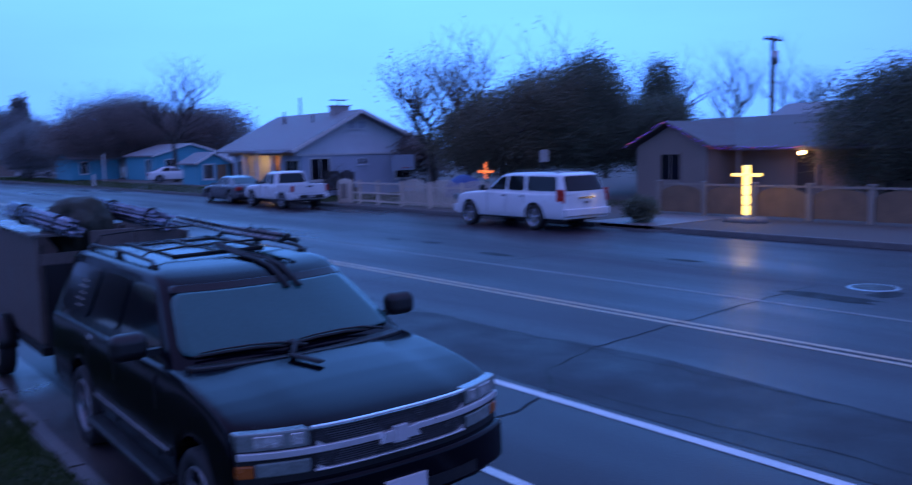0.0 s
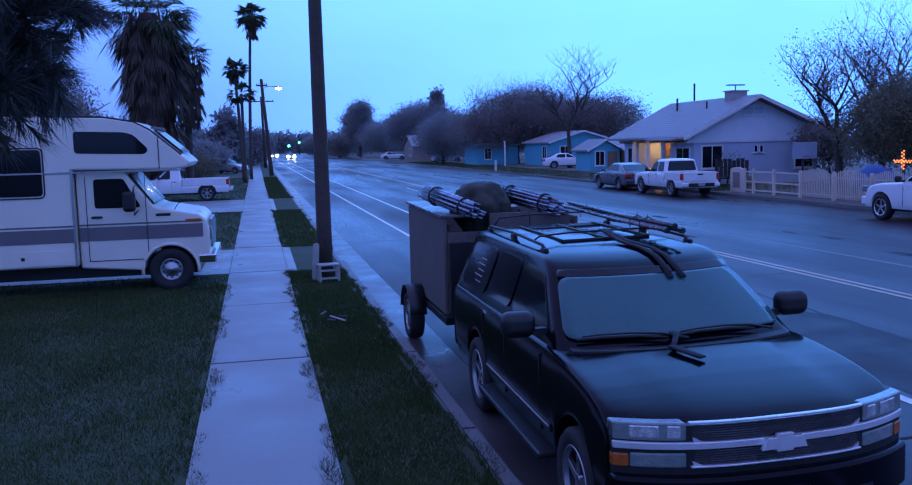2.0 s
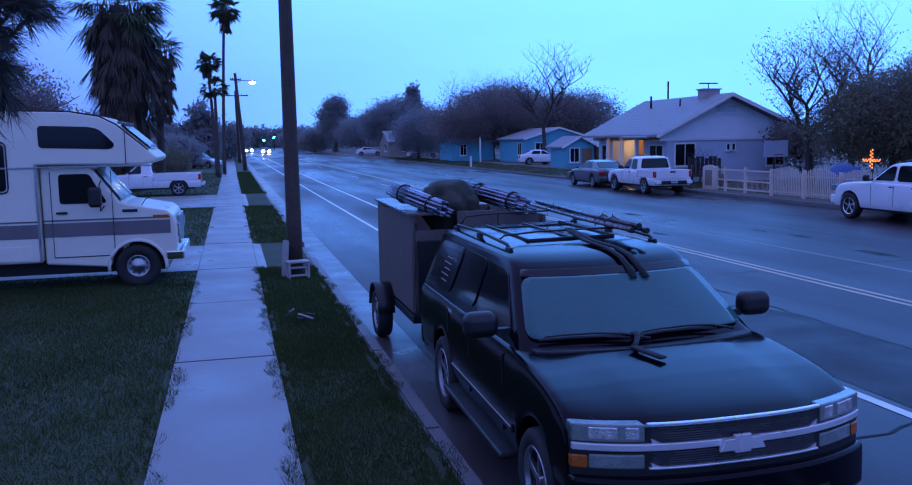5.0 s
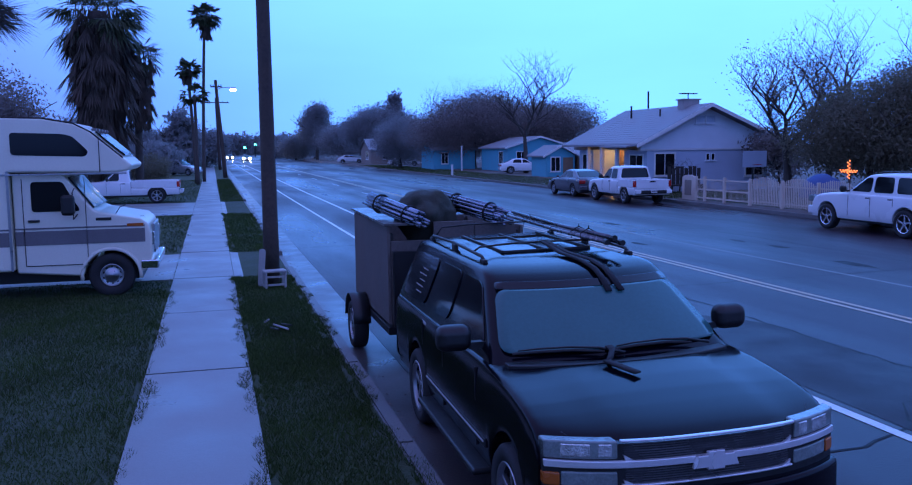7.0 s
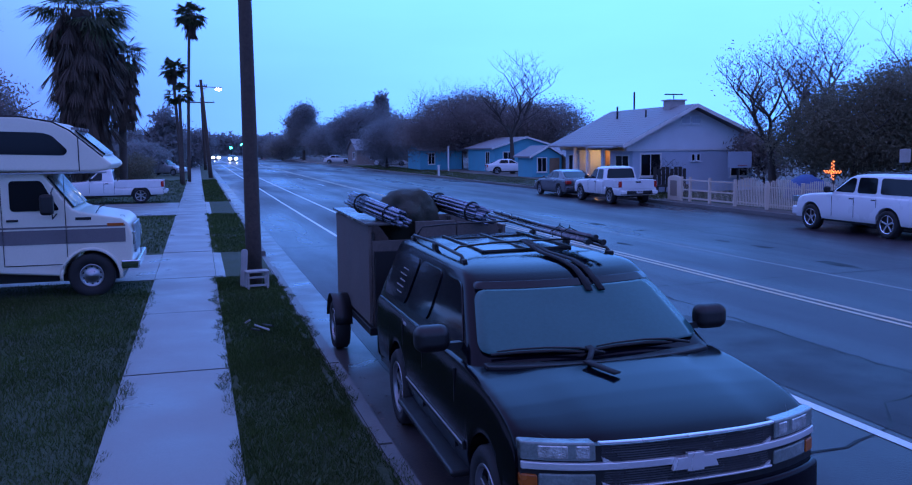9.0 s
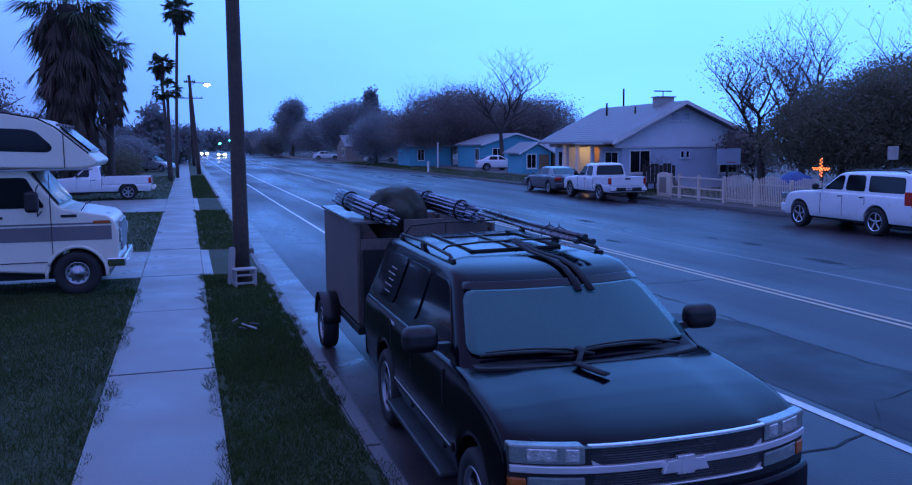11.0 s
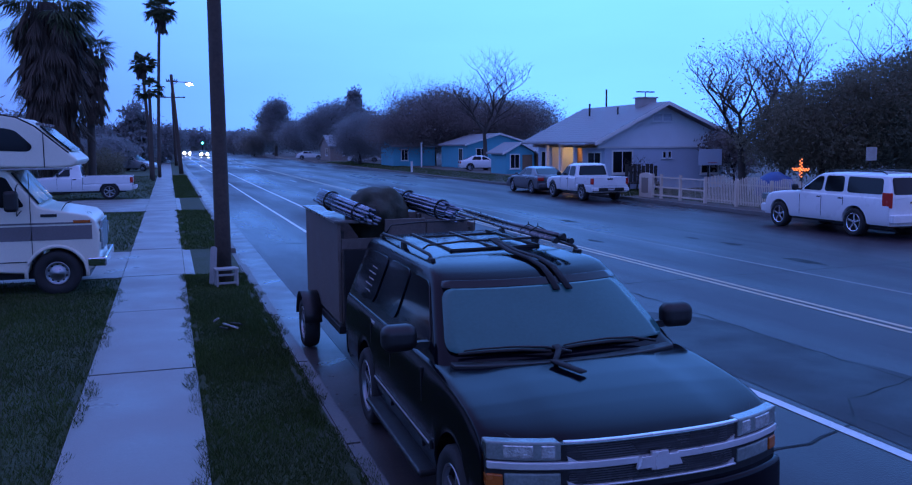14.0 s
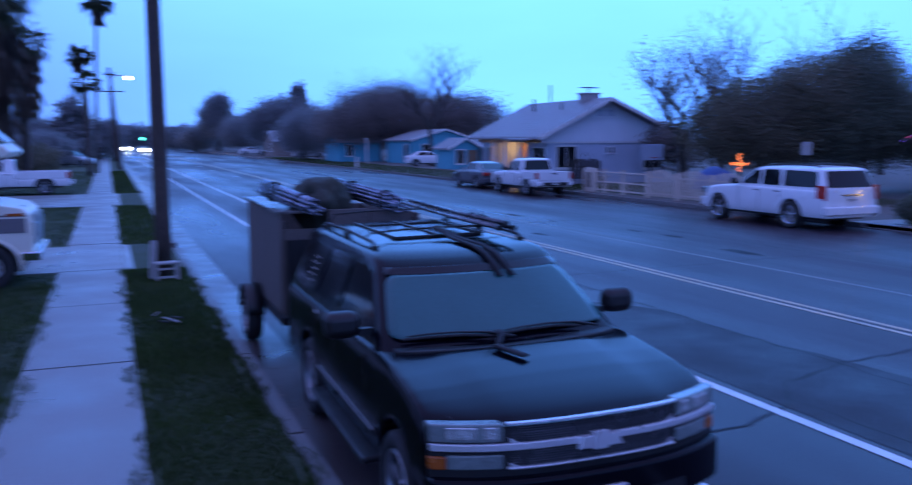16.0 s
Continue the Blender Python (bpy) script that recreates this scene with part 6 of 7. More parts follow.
# ---- trees ----
def limb_mesh(name, start, height, spread, seed, material, parent, levels=5, r0=0.16, lean=(0, 0), split=3, first=0.28, up=0.55, tips=None):
    """A trunk and its forked limbs as one mesh."""
    rnd = random.Random(seed)
    verts, faces = [], []

    def seg(p, q, ra, rb, n):
        d = (q - p).normalized()
        a = d.orthogonal().normalized()
        b = d.cross(a)
        k0 = len(verts)
        for c, r in ((p, ra), (q, rb)):
            for i in range(n):
                w = i * math.tau / n
                verts.append((c + r * (math.cos(w) * a + math.sin(w) * b))[:])
        for i in range(n):
            faces.append((k0 + i, k0 + (i + 1) % n, k0 + n + (i + 1) % n, k0 + n + i))

    def grow(p, d, length, r, level):
        n = 8 if level == 0 else (5 if level < 3 else 3)
        steps = 4 if level < 2 else 3
        for k in range(steps):
            wob = Vector((rnd.uniform(-1, 1), rnd.uniform(-1, 1), rnd.uniform(-0.5, 0.8))) * (0.06 if level == 0 else 0.20)
            d = (d + wob).normalized()
            q = p + d * length / steps
            rb = r * (1 - 0.42 * (k + 1) / steps)
            seg(p, q, r * (1 - 0.42 * k / steps), rb, n)
            p = q
            if level and level < levels and k < steps - 1 and rnd.random() < 0.75:
                side = Vector((rnd.uniform(-1, 1), rnd.uniform(-1, 1), rnd.uniform(-0.2, 0.7))).normalized()
                grow(p, (d * 0.6 + side * spread).normalized(), length * rnd.uniform(0.4, 0.62), rb * 0.55, level + 1)
        if level < levels:
            for k in range(split if level < 2 else 2):
                a = k * math.tau / split + rnd.uniform(-0.5, 0.5)
                side = Vector((math.cos(a), math.sin(a), up * rnd.uniform(0.2, 1.1)))
                grow(p, (d * 0.55 + side * spread).normalized(), length * rnd.uniform(0.6, 0.85), r * 0.55, level + 1)
        elif tips is not None:
            tips.append(p)

    grow(Vector(start), Vector((lean[0], lean[1], 1)).normalized(), height * first, r0, 0)
    return mesh_of(name, verts, faces, material, parent, smooth=True)


def foliage(name, blobs, n, size, material, parent, seed, clump=0.35, hollow=0.45, per=14):
    """Many small leaves gathered in clumps that fill the given ellipsoids unevenly."""
    g = np.random.default_rng(seed)
    vol = np.array([b[3] * b[4] * b[5] for b in blobs]) ** (2 / 3)
    cnt = max(1, n // per)
    which = g.choice(len(blobs), cnt, p=vol / vol.sum())
    B = np.array(blobs)[which]
    d = g.normal(size=(cnt, 3))
    d /= np.linalg.norm(d, axis=1)[:, None]
    rad = hollow + (1.04 - hollow) * g.random(cnt) ** 0.6
    rad *= 1 + 0.16 * np.sin(d[:, 0] * 5 + which) * np.cos(d[:, 2] * 6 + which * 2)
    c = B[:, :3] + d * rad[:, None] * B[:, 3:6]
    p = np.repeat(c, per, axis=0) + g.normal(size=(cnt * per, 3)) * clump * np.array([1, 1, 0.7])
    m = len(p)
    u = g.normal(size=(m, 3))
    u /= np.linalg.norm(u, axis=1)[:, None]
    w = np.cross(u, g.normal(size=(m, 3)))
    w /= np.linalg.norm(w, axis=1)[:, None] + 1e-9
    s = size * (0.6 + 0.8 * g.random(m))[:, None]
    v = np.stack([p - u * s, p + w * s * 0.42, p + u * s, p - w * s * 0.42], axis=1).reshape(-1, 3)
    faces = np.arange(m * 4).reshape(-1, 4)
    return mesh_of(name, v.tolist(), faces.tolist(), material, parent)


def leafy_tree(m, label, blobs, n, size, mt, seed, trunk_h, r0=0.18, clump=0.35, category="tree"):
    root = thing("tree", m, label, category)
    limb_mesh("trunk", (0, 0, -0.1), trunk_h, 0.9, seed, M["tree_bark"], root, levels=3, r0=r0, first=0.45)
    foliage("crown", blobs, n, size, M[mt], root, seed + 1, clump)
    return root


def bare_tree(m, label, height, seed, r0, spread=0.75, levels=6, leaves=0, leaf_mat="leaf_rust", first=0.26, lean=(0, 0), up=0.55, size=0.07):
    root = thing("tree", m, label, "tree")
    tips = []
    limb_mesh("trunk", (0, 0, -0.1), height, spread, seed, M["tree_bark"], root, levels=levels, r0=r0, tips=tips, first=first, lean=lean, up=up)
    if leaves and tips:
        g = random.Random(seed)
        blobs = [(*(g.choice(tips))[:], 0.25, 0.25, 0.25) for _ in range(400)]
        foliage("dry_leaves", blobs, leaves, size, M[leaf_mat], root, seed + 2, 0.3, 0.1, 2)
    return root


# leafy evergreens behind the white car, and the bare tree over them
leafy_tree(pose(28.6, 33.0, 0.13), "broad dark evergreen tree with dense low foliage", [(0, 0, 3.4, 2.6, 2.4, 2.0), (1.6, -1.2, 4.0, 2.3, 2.2, 2.1), (-1.4, 0.8, 2.9, 2.0, 2.0, 1.5), (0.6, 0, 2.4, 2.8, 2.4, 1.3)], 95000, 0.062, "leaf_olive", 21, 4.5)
leafy_tree(pose(32.4, 31.0, 0.13), "tall dark evergreen tree with uneven crown", [(0, 0, 3.8, 2.2, 2.2, 2.6), (0.6, 0.4, 5.4, 1.4, 1.3, 1.7), (-1.4, 0, 2.8, 1.8, 1.8, 1.6), (1.8, -0.5, 3.0, 1.9, 1.8, 1.6)], 85000, 0.062, "leaf_dark", 25, 5)
leafy_tree(pose(36.2, 30.2, 0.13), "dark evergreen tree beside a house", [(0, 0, 3.0, 2.2, 2.2, 1.6), (0.8, 0, 3.6, 1.5, 1.5, 1.2)], 42000, 0.062, "leaf_dark", 27, 4)
bare_tree(pose(26.9, 36.4, 0.13), "wide nearly leafless tree with some rusty leaves", 12.4, 31, 0.24, 0.72, 6, 2600, first=0.20, lean=(-0.10, 0), up=1.1, size=0.06)
bare_tree(pose(31.5, 39.5, 0.13), "leafless tree with fine twigs behind evergreens", 10.4, 37, 0.20, 0.6, 6, 900, first=0.28, up=1.0)
bare_tree(pose(37.5, 39.5, 0.13), "leafless tree with fine twigs", 10.6, 41, 0.20, 0.6, 6, 600, first=0.28, up=1.0)
leafy_tree(pose(30.4, 42.0, 0.13), "shrubby dark tree with reddish leaves by a house corner", [(-0.6, 0, 2.5, 1.1, 1.0, 0.8), (0.2, 0, 1.7, 1.2, 1.0, 1.0)], 3500, 0.11, "leaf_rust", 43, 2.6, 0.09)
# right-hand yards
leafy_tree(pose(33.2, 16.2, 0.13), "tall dense dark evergreen hedge tree", [(0, 0, 2.9, 1.9, 2.6, 2.3), (0.6, -1.2, 3.4, 1.7, 2.0, 2.0)], 60000, 0.06, "leaf_dark", 47, 4, 0.16)
leafy_tree(pose(34.5, 11.5, 0.13), "dense dark evergreen tree", [(0, 0, 3.0, 2.2, 2.8, 2.5)], 36000, 0.07, "leaf_dark", 49, 4, 0.16)
leafy_tree(pose(42.5, 34.6, 0.13), "narrow dark conifer behind a roof", [(0, 0, 2.4, 1.7, 1.7, 2.0), (0, 0, 4.4, 1.2, 1.2, 1.8), (0, 0, 6.3, 0.7, 0.7, 1.2)], 26000, 0.08, "leaf_dark", 53, 6)
for i, (x, y, h) in enumerate(((52, 42, 11.5), (56, 39, 11), (60, 36, 11), (49, 45, 10))):
    bare_tree(pose(x, y, 0.13), "leafless grey tree behind the houses", h, 60 + i, 0.20, 0.6, 6, 0, first=0.26, up=1.0)
bush = thing("bush", pose(21.95, 18.6, 0.13), "small dark clipped bush on the verge", "bush")
limb_mesh("stem", (0, 0, -0.05), 0.7, 0.9, 71, M["tree_bark"], bush, levels=2, r0=0.04)
foliage("leaves", [(0, 0, 0.42, 0.45, 0.5, 0.40)], 3500, 0.05, M["leaf_dark"], bush, 72, 0.09)
# bare shrub in front of the bungalow
bare_tree(pose(24.4, 42.3, 0.13), "thin bare shrub against the blue wall", 3.0, 77, 0.05, 0.6, 4, 0)
# far side, further down the street
bare_tree(pose(29.6, 80.5, 0.13), "tall leafless street tree with open limbs", 11.2, 83, 0.29, 0.72, 6, 0, first=0.32, up=0.8)
leafy_tree(pose(30.5, 101, 0.13), "wide rusty brown oak crown hanging low", [(0, 0, 5.2, 6.2, 5, 3.0), (3.5, 1, 4.6, 5, 5, 2.6), (-3.6, 0, 4.0, 4.0, 4, 2.3), (1.5, 0, 6.8, 3.4, 3, 2.0)], 110000, 0.10, "leaf_rust", 85, 7, 0.35, 0.8)
leafy_tree(pose(39.5, 96, 0.13), "wide brown oak crown", [(0, 0, 4.8, 4.5, 4, 2.6), (-3, 0, 5.0, 4, 4, 2.2)], 60000, 0.10, "leaf_rust", 87, 6, 0.3, 0.8)
leafy_tree(pose(23.8, 112, 0.13), "low dark tree beside the street", [(0, 0, 3.4, 3.0, 4, 2.4), (2, 3, 3.8, 3.2, 3, 2.6)], 44000, 0.11, "leaf_hazed", 89, 5, 0.3, 0.7)
leafy_tree(pose(28.4, 152, 0.13), "large round-headed dark pine", [(0, 0, 6.4, 4.6, 4, 2.9), (-3, 0, 5.2, 3.0, 3, 2.4), (3, 0, 5.0, 3.2, 3, 2.8)], 60000, 0.15, "leaf_hazed", 91, 8, 0.4, 0.9)
leafy_tree(pose(31.6, 153, 0.13), "narrow dark conifer spire far off", [(0, 0, 6, 1.6, 1.6, 3.5), (0, 0, 10, 0.9, 0.9, 2.6)], 5000, 0.30, "leaf_hazed", 93, 10, 0.3, 0.4)
leafy_tree(pose(23.6, 203, 0.13), "tall shaggy cedar far off", [(0, 0, 6, 3.4, 3, 3.2), (0.2, 0, 10.2, 2.2, 2, 2.2), (-1.6, 0, 8.6, 1.8, 1.6, 0.8)], 30000, 0.19, "leaf_hazed", 95, 11, 0.4, 0.8)
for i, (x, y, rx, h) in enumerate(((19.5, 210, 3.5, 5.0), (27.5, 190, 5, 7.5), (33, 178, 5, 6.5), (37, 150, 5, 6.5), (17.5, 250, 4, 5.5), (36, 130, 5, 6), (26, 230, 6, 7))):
    leafy_tree(pose(x, y, 0.13), "dark bushy tree far down the street", [(0, 0, h * 0.55, rx, rx * 0.9, h * 0.45), (rx * 0.5, 0, h * 0.7, rx * 0.6, rx * 0.6, h * 0.32)], 26000, 0.17, "leaf_hazed", 100 + i, h * 0.6, 0.3, 0.75)
for i, (x, y) in enumerate(((34.5, 128), (38.5, 128), (43, 125))):
    bare_tree(pose(x, y, 0.13), "leafless tree rising over darker crowns", 13, 120 + i, 0.26, 0.62, 6, 0, first=0.3, up=1.0)
for i, (x, y) in enumerate(((34.6, 62), (37, 60))):
    bare_tree(pose(x, y, 0.13), "leafless tree behind the bungalow roof", 5.6, 130 + i, 0.12, 0.75, 5, 0, first=0.35)
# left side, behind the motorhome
leafy_tree(pose(-3.4, 116, 0.13), "pointed dark conifer behind the yards", [(0, 0, 3.0, 2.2, 2.2, 2.4), (0, 0, 5.6, 1.0, 1.0, 2.0)], 6000, 0.3, "leaf_hazed", 141, 6, 0.25, 0.5)
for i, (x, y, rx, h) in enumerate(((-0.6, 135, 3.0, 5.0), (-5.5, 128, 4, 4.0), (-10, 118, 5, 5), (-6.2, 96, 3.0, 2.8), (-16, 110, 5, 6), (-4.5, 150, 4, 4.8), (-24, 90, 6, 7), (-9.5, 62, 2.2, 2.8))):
    leafy_tree(pose(x, y, 0.13), "dark bushy tree behind the yards", [(0, 0, h * 0.55, rx, rx * 0.9, h * 0.45), (rx * 0.4, 0, h * 0.72, rx * 0.6, rx * 0.6, h * 0.3)], 20000, 0.15, "leaf_hazed", 150 + i, h * 0.6, 0.25, 0.6)
leafy_tree(pose(-10.0, 44, 0.13), "dark rusty-leaved tree over the motorhome", [(0, 0, 4.3, 2.6, 2.5, 1.9), (1.7, 0, 3.4, 1.7, 1.6, 1.5), (-2.2, 0, 4.8, 2.4, 2.4, 2.0)], 42000, 0.075, "leaf_rust", 171, 5.5, 0.2, 0.4)
hedge = thing("bush", pose(-4.5, 72, 0.13), "broad round hedge in front of the yards", "bush")
limb_mesh("stem", (0, 0, -0.05), 1.6, 0.9, 173, M["tree_bark"], hedge, levels=2, r0=0.06)
foliage("leaves", [(0, 0, 1.15, 1.7, 1.5, 1.15), (-1.2, 0, 0.95, 1.3, 1.2, 0.95)], 16000, 0.06, M["leaf_olive"], hedge, 174, 0.16)
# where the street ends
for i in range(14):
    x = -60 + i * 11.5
    leafy_tree(pose(x, 420 + (i % 3) * 12, 0), "hazy dark row of trees closing the street", [(0, 0, 4, 8, 4, 4.5), (4, 0, 5.5, 5, 4, 3.4)], 2600, 0.9, "leaf_hazed", 180 + i, 6, 0.3, 1.5)


# ---- palms ----
def frond_geo(g, base, out, length, droop, blades, width, V, F, fan=2.5):
    """A fan leaf: a stalk and a spread of narrow blades."""
    out = out.normalized()
    side = out.cross(Vector((0, 0, 1)))
    if side.length < 0.05:
        side = Vector((1, 0, 0))
    side.normalize()
    nrm = side.cross(out).normalized()
    tip = base + out * length * 0.45 - Vector((0, 0, droop * 0.12))
    k = len(V)
    for p, w in ((base, 0.03), (tip, 0.02)):
        V.extend([(p - side * w)[:], (p + side * w)[:]])
    F.append((k, k + 1, k + 3, k + 2))
    for b in range(blades):
        a = (b / (blades - 1) - 0.5) * fan
        d = (out * math.cos(a) + side * math.sin(a) + nrm * g.uniform(-0.12, 0.12)).normalized()
        L = length * 0.62 * (1 - 0.25 * abs(a) / 1.25) * g.uniform(0.85, 1.1)
        m = tip + d * L * 0.6 - Vector((0, 0, droop * 0.10))
        e = tip + d * L - Vector((0, 0, droop * 0.45))
        q = d.cross(nrm).normalized() * width
        k = len(V)
        V.extend([tip[:], (m - q)[:], e[:], (m + q)[:]])
        F.append((k, k + 1, k + 2, k + 3))


def palm(m, label, h, trunk_r, crown_l, skirt, skirt_r, n_green, n_dead, seed, blades=13, width=0.035, lean=(0, 0)):
    root = thing("palm_tree", m, label, "palm tree")
    g = random.Random(seed)
    bm = bmesh.new()
    n = 14
    tube(bm, [(lean[0] * (k / n) ** 1.5, lean[1] * (k / n), h * k / n) for k in range(n + 1)], [trunk_r * (1.25 - 0.35 * k / n + (0.04 if k % 2 else 0)) for k in range(n + 1)], 12)
    part("trunk", bm, M["palm_trunk"], root, smooth=True)
    top = Vector((lean[0], lean[1], h))
    V, F = [], []
    for k in range(n_green):
        a, e = g.uniform(0, math.tau), math.asin(g.uniform(-0.65, 0.95))
        out = Vector((math.cos(a) * math.cos(e), math.sin(a) * math.cos(e), math.sin(e)))
        frond_geo(g, top + out * 0.15, out, crown_l * g.uniform(0.85, 1.12), crown_l * g.uniform(0.25, 0.6), blades, width, V, F)
    mesh_of("crown", V, F, M["palm_green"], root, "green fan fronds")
    if n_dead:
        V, F = [], []
        for k in range(n_dead):
            a, t = g.uniform(0, math.tau), g.random()
            zz = h - 0.1 - skirt * t
            rr = skirt_r * (1.0 - 0.40 * t) * (1 + 0.10 * math.sin(3 * a + 5 * t)) * g.uniform(0.70, 1.08)
            b = Vector((lean[0] + math.cos(a) * rr, lean[1] + math.sin(a) * rr, zz + 0.5))
            w = g.uniform(0.0, 0.22) if g.random() < 0.85 else g.uniform(0.3, 0.7)
            out = Vector((math.cos(a) * w + g.uniform(-0.12, 0.12), math.sin(a) * w + g.uniform(-0.12, 0.12), -1))
            frond_geo(g, b, out, crown_l * g.uniform(0.55, 0.95), 0.2, 9, width, V, F, g.uniform(0.35, 0.95))
        mesh_of("dead_skirt", V, F, M["palm_dead"], root, "hanging thatch of dead brown fronds")
    return root


palm(pose(-5.35, 52.0, 0.13), "stout fan palm with a thick skirt of dead fronds", 10.1, 0.5, 2.9, 7.0, 1.12, 64, 900, 201, 19, 0.055)
palm(pose(-3.75, 54.0, 0.13), "shorter fan palm with hanging dead fronds", 8.0, 0.19, 1.5, 3.4, 0.72, 30, 170, 205, 13, 0.05, (0.2, 0))
palm(pose(-0.35, 75, 0.13), "very tall slender fan palm", 13.4, 0.115, 1.25, 1.4, 0.35, 60, 60, 209, 11, 0.065, (0.55, 0))
palm(pose(-0.9, 72, 0.13), "slender fan palm with a small round crown", 8.8, 0.115, 1.0, 1.0, 0.28, 50, 40, 213, 11, 0.065, (-0.35, 0))
palm(pose(-0.75, 69, 0.13), "small fan palm with drooping fronds", 6.7, 0.115, 1.1, 0.0, 0.5, 26, 0, 217, 11, 0.07)

# ---- pine bough overhanging the lawn ----
pine = thing("pine_tree", pose(-3.4, 4.4, 0.13), "dark long-needled pine with low hanging boughs", "tree")
bm = bmesh.new()
tube(bm, [(0, 0, -0.1), (0.05, 0, 2.0), (-0.05, 0.1, 4.5), (0, 0, 7.0)], [0.24, 0.19, 0.14, 0.06], 12)
part("trunk", bm, M["tree_bark"], pine, smooth=True)
g = np.random.default_rng(5)
NV, twigs = [], []
bm = bmesh.new()
for ex, ey, ez in ((2.55, 0.2, 3.02), (2.62, 0.4, 3.3), (2.42, -0.1, 2.86), (2.6, 0.3, 3.75), (2.35, 0.5, 2.88), (2.5, 0.1, 3.15), (2.5, -0.3, 4.1), (2.3, 0.3, 3.05), (2.5, 0.6, 3.5), (2.4, -0.2, 3.4), (2.4, 0.2, 3.9), (2.25, 0.5, 3.2), (2.2, 0.0, 3.6), (2.1, 0.2, 2.95), (2.2, -0.2, 3.3)):
    end = Vector((ex, ey, ez))
    start = Vector((0.05, 0, ez - 0.25))
    mid = (start + end) / 2 + Vector((0, 0, 0.18))
    tube(bm, [start, mid, end], [0.05, 0.035, 0.012], 6)
    for k in range(85):
        t = 0.55 + 0.45 * g.random()
        p = Vector(start).lerp(mid, t * 2) if t < 0.5 else mid.lerp(end, t * 2 - 1)
        d = Vector((g.normal() * 0.5 + 0.35, g.normal() * 0.7, g.normal() * 0.6)).normalized()
        L = 0.16 + 0.22 * g.random()
        q = p + d * L
        tube(bm, [p, q], [0.008, 0.004], 4)
        twigs.append((p, q))
part("bough", bm, M["tree_bark"], pine)
for p, q in twigs:
    ax = (q - p)
    axn = ax.normalized()
    o1 = axn.orthogonal().normalized()
    o2 = axn.cross(o1)
    for k in range(80):
        s = g.random()
        a = g.random() * math.tau
        d = (axn * (0.5 + 0.7 * g.random()) + (o1 * math.cos(a) + o2 * math.sin(a)) * (0.9 - 0.5 * s)).normalized()
        L = 0.10 + 0.07 * g.random()
        b = p + ax * (0.2 + 0.8 * s)
        w = d.orthogonal().normalized() * 0.0026
        NV += [(b - w)[:], (b + w)[:], (b + d * L - Vector((0, 0, 0.02)))[:]]
mesh_of("needles", NV, np.arange(len(NV)).reshape(-1, 3).tolist(), M["needle"], pine)


# ---- grass, litter and road repairs ----
def grass(name, x0, x1, y0, y1, n, h, w, seed, label, ragged=0.11):
    g = np.random.default_rng(seed)
    x, y = x0 + (x1 - x0) * g.random(n), y0 + (y1 - y0) * g.random(n)
    edge = ragged * (np.sin(y * 2.1) * 0.5 + np.sin(y * 5.7 + 1.0) * 0.35 + np.sin(y * 13.0) * 0.25)
    x = np.where(x > x1 - 0.15, x + edge, np.where(x < x0 + 0.15, x - edge, x))
    tall = 0.75 + 0.25 * np.clip(np.sin(x * 2.3 + 1.2 * np.sin(y * 1.1)) * np.cos(y * 1.7 + 0.8 * np.sin(x * 1.9)), -1, 1)
    hh = h * tall * (0.6 + 0.8 * g.random(n))
    a = g.random(n) * math.tau
    dx, dy = np.cos(a), np.sin(a)
    l = hh * (0.2 + 0.9 * g.random(n))
    b = g.random(n) * math.tau
    base = np.full(n, 0.125)
    P0 = np.stack([x - dx * w, y - dy * w, base], 1)
    P1 = np.stack([x + dx * w, y + dy * w, base], 1)
    P2 = np.stack([x + np.cos(b) * l, y + np.sin(b) * l, base + hh], 1)
    v = np.stack([P0, P1, P2], 1).reshape(-1, 3)
    ob = mesh_of(name, v.tolist(), np.arange(n * 3).reshape(-1, 3).tolist(), M["grass"])
    return tagged(ob, label, "grass", kind="stuff")


grass("lawn_grass", -6.5, -0.49, 4.5, 16.9, 140000, 0.07, 0.0042, 301, "damp dark green lawn beside the walkway")
grass("lawn_grass", -12, -0.56, 16.6, 18.5, 9000, 0.06, 0.007, 302, "damp lawn at the driveway's edge")
grass("verge_grass", 0.55, 1.80, 4.5, 18.4, 64000, 0.07, 0.0042, 303, "dark green grass strip between walkway and kerb")
grass("verge_grass", 0.62, 1.77, 22.95, 36.9, 16000, 0.07, 0.008, 304, "grass strip between walkway and kerb")
grass("verge_grass", 0.62, 1.77, 45.6, 80, 14000, 0.08, 0.012, 305, "far grass strip between walkway and kerb")
grass("lawn_grass", -9, -0.56, 23.3, 36.8, 26000, 0.07, 0.010, 306, "lawn between two driveways")
grass("lawn_grass", -12, -0.56, 46, 80, 16000, 0.09, 0.016, 307, "far lawn beside the walkway")
grass("verge_grass", 21.15, 26.0, 37.8, 130, 30000, 0.10, 0.018, 308, "thin grass on the far verge")
grass("yard_grass", 22.2, 30, 24, 43, 20000, 0.08, 0.012, 309, "thin grass in the fenced yard")

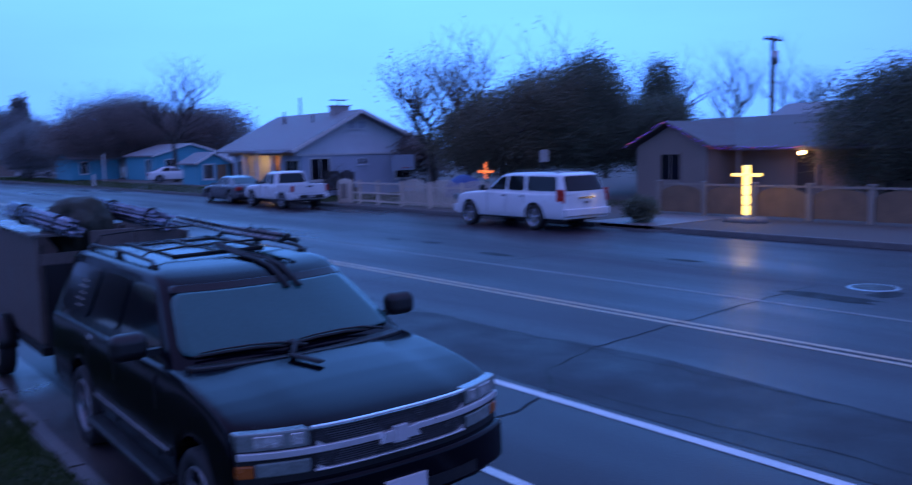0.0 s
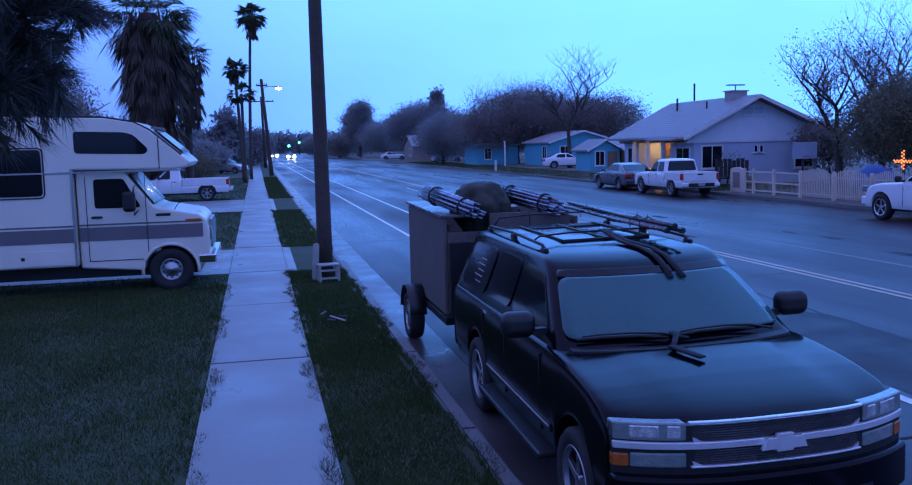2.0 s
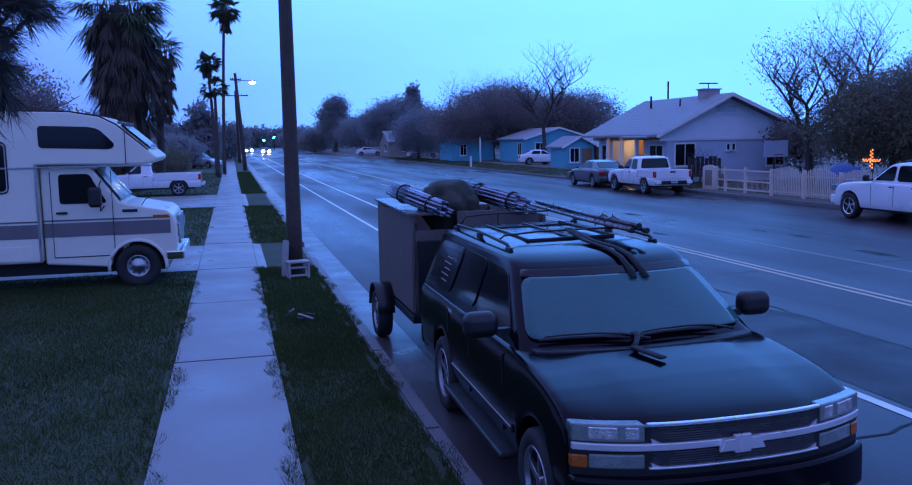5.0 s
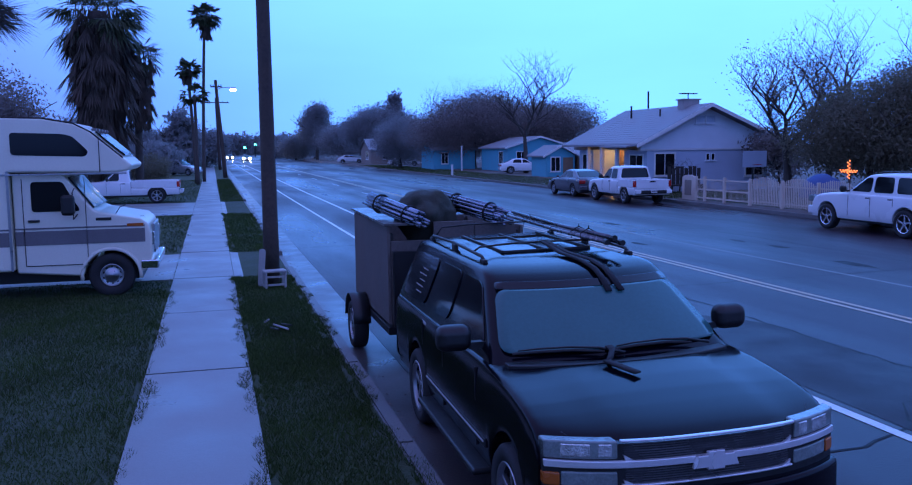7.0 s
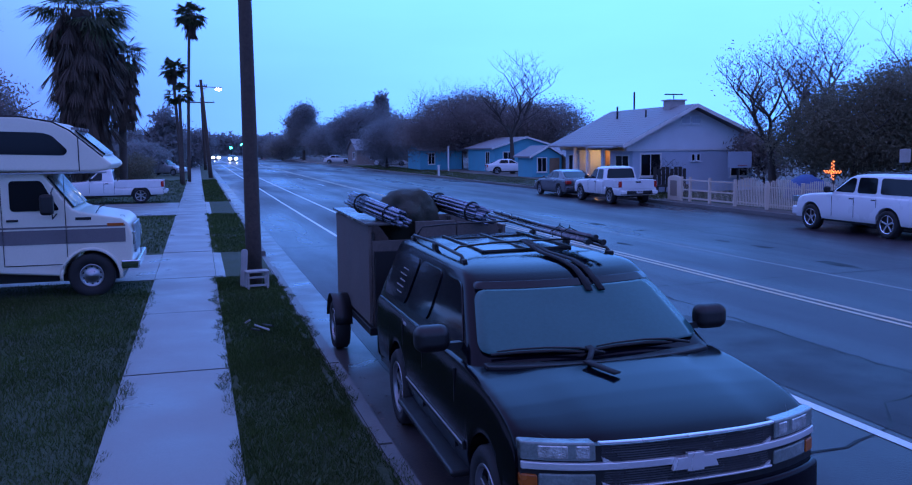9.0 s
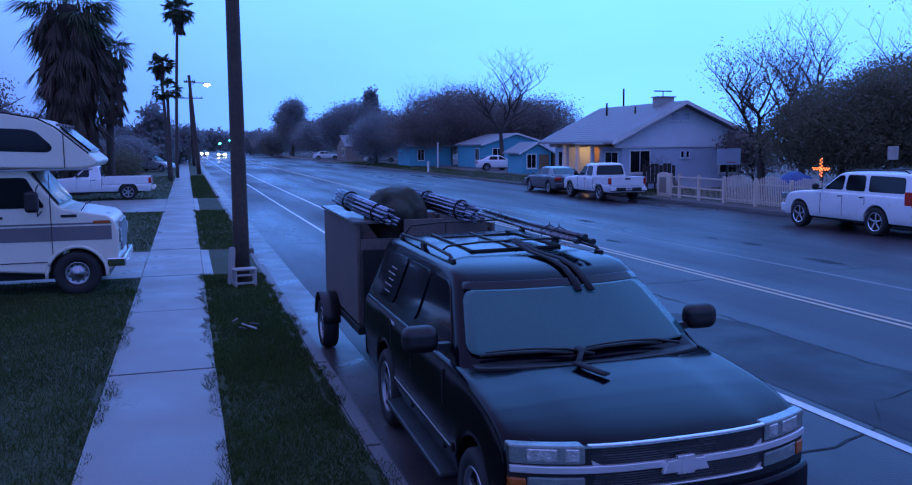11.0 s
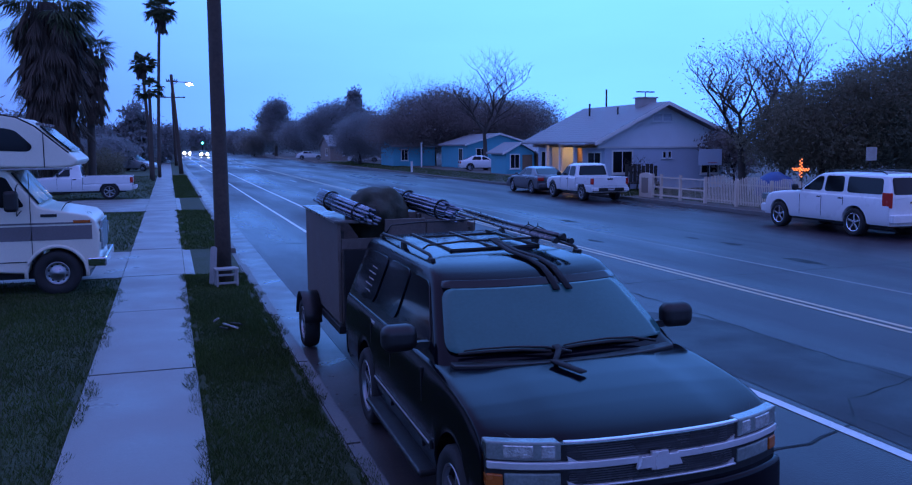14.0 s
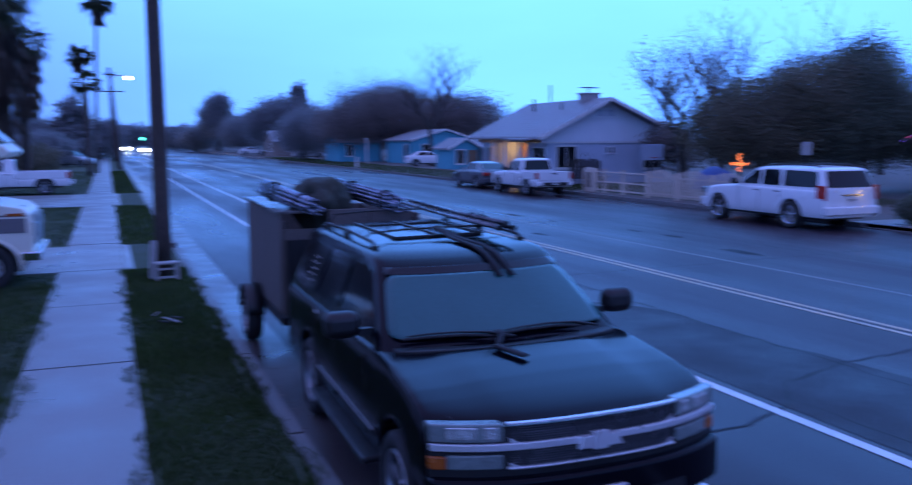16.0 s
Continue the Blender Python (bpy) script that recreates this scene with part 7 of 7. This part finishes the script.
g = np.random.default_rng(77)
n = 420
y = 5 + 45 * g.random(n)
x = np.where(g.random(n) < 0.75, 1.93 + 0.22 * g.random(n) ** 1.5, 2.2 + 16 * g.random(n))
s = 0.012 + 0.03 * g.random(n) ** 2
a = g.random(n) * math.tau
c, q = np.cos(a) * s, np.sin(a) * s
z = 0.004 + 0.006 * g.random(n)
v = np.stack([np.stack([x - c, y - q, z], 1), np.stack([x + q * 0.5, y - c * 0.5, z + 0.01], 1), np.stack([x + c, y + q, z + 0.004], 1), np.stack([x - q * 0.5, y + c * 0.5, z + 0.008], 1)], 1).reshape(-1, 3)
tagged(mesh_of("leaf_litter", v.tolist(), np.arange(n * 4).reshape(-1, 4).tolist(), M["leaf_rust"]), "wet dead leaves scattered along the gutter", "leaf litter", kind="stuff")


def seam(pts, width, seed):
    """A wandering tar seam through the given plan points."""
    g = random.Random(seed)
    out = []
    for (xa, ya), (xb, yb) in zip(pts, pts[1:]):
        n = max(2, int(math.hypot(xb - xa, yb - ya) / 0.3))
        for k in range(n):
            t = k / n
            out.append((xa + (xb - xa) * t + g.uniform(-0.05, 0.05), ya + (yb - ya) * t + g.uniform(-0.05, 0.05)))
    out.append(pts[-1])
    V, F = [], []
    for i, (x, y) in enumerate(out):
        xb, yb = out[min(i + 1, len(out) - 1)]
        xa, ya = out[max(i - 1, 0)]
        l = math.hypot(xb - xa, yb - ya) or 1
        nx, ny = -(yb - ya) / l, (xb - xa) / l
        w = width * g.uniform(0.5, 1.2) / 2
        V += [(x - nx * w, y - ny * w, 0.005), (x + nx * w, y + ny * w, 0.005)]
        if i:
            F.append((2 * i - 2, 2 * i - 1, 2 * i + 1, 2 * i))
    tagged(mesh_of("road_seam", V, F, M["crack"]), "dark tar seam across the wet asphalt", "road seam", kind="structure")


seam([(2.5, 6.2), (5.8, 6.5), (6.66, 6.84), (7.2, 7.5), (8.4, 7.9), (11.1, 8.2), (15, 8.6)], 0.035, 1)
seam([(2.5, 14.6), (6, 14.9), (10, 15.2), (16, 15.6), (20.9, 15.8)], 0.03, 2)
seam([(8.3, -10), (8.35, 8), (8.3, 20), (8.2, 45), (8.2, 90)], 0.03, 3)
seam([(2.5, 24.5), (8, 24.8), (14, 25.3), (20.9, 25.5)], 0.035, 4)
seam([(2.5, 34), (10, 34.4), (20.9, 35)], 0.04, 5)
seam([(15.6, -5), (15.5, 15), (15.4, 40), (15.4, 80)], 0.03, 6)
seam([(6.8, 7.1), (6.9, 5.5), (7.1, 2)], 0.025, 7)
strip("turn_lane_line", [(12.95, -20), (12.9, 12), (12.75, 24), (12.7, 140)], 0.09, 0.006, M["faded_line"], "faded pale turn lane line", "road marking")
for y0 in (14, 28, 42, 56, 70, 84, 98):
    strip("lane_dash", [(9.15, y0 + 36), (9.15, y0 + 40)], 0.09, 0.006, M["white_line"], "faded white lane dash", "road marking")
V, F = [(6.62, 4.0, 0.004)], []
g = random.Random(4)
outline = [(7.1, 12.9), (7.8, 12.4), (8.2, 11.8), (8.4, 11.3), (8.35, 10.1), (8.3, 9.2), (8.45, 8.4), (8.58, 6.9), (8.4, 5.0), (8.38, 3.7), (8.4, 2.0), (6.65, 2.0), (6.6, 6.0), (6.65, 9.0), (6.7, 11.5)]
bm = bmesh.new()
bm.faces.new([bm.verts.new((x + g.uniform(-0.05, 0.05), y, 0.0035)) for x, y in outline])
tagged(make("road_patch", bm, M["patch"]), "darker patch of relaid asphalt", "road patch", kind="structure")
# worn dark patches in the far lane
for i, (cx, cy, w, l) in enumerate(((14.65, 20.0, 0.16, 0.5), (14.1, 16.6, 0.2, 0.75), (14.5, 21.7, 0.12, 0.4), (14.0, 7.7, 0.3, 0.85), (14.9, 7.2, 0.5, 0.3), (13.6, 28.0, 0.2, 0.7), (16.2, 12.5, 0.15, 0.6), (11.6, 22.0, 0.12, 0.5))):
    g = random.Random(400 + i)
    bm = bmesh.new()
    bm.faces.new([bm.verts.new((cx + w * math.cos(k * 0.524) * g.uniform(0.6, 1.2), cy + l * math.sin(k * 0.524) * g.uniform(0.6, 1.2), 0.0035)) for k in range(12)])
    tagged(make("road_patch", bm, M["crack"]), "small dark worn spot in the asphalt", "road patch", kind="structure")
cover = thing("manhole_cover", pose(15.4, 7.7, 0.004), "dark iron manhole cover set in worn asphalt", "manhole cover")
bm = bmesh.new()
lathe(bm, [(0.34, 0.0), (0.34, 0.012), (0.28, 0.014), (0.001, 0.014)], 28, Matrix.Rotation(radians(-90), 4, "Y"))
part("lid", bm, M["trim"], cover)
bm = bmesh.new()
lathe(bm, [(0.44, 0.0), (0.42, 0.008), (0.36, 0.008)], 28, Matrix.Rotation(radians(-90), 4, "Y"))
part("ring", bm, M["steel"], cover)
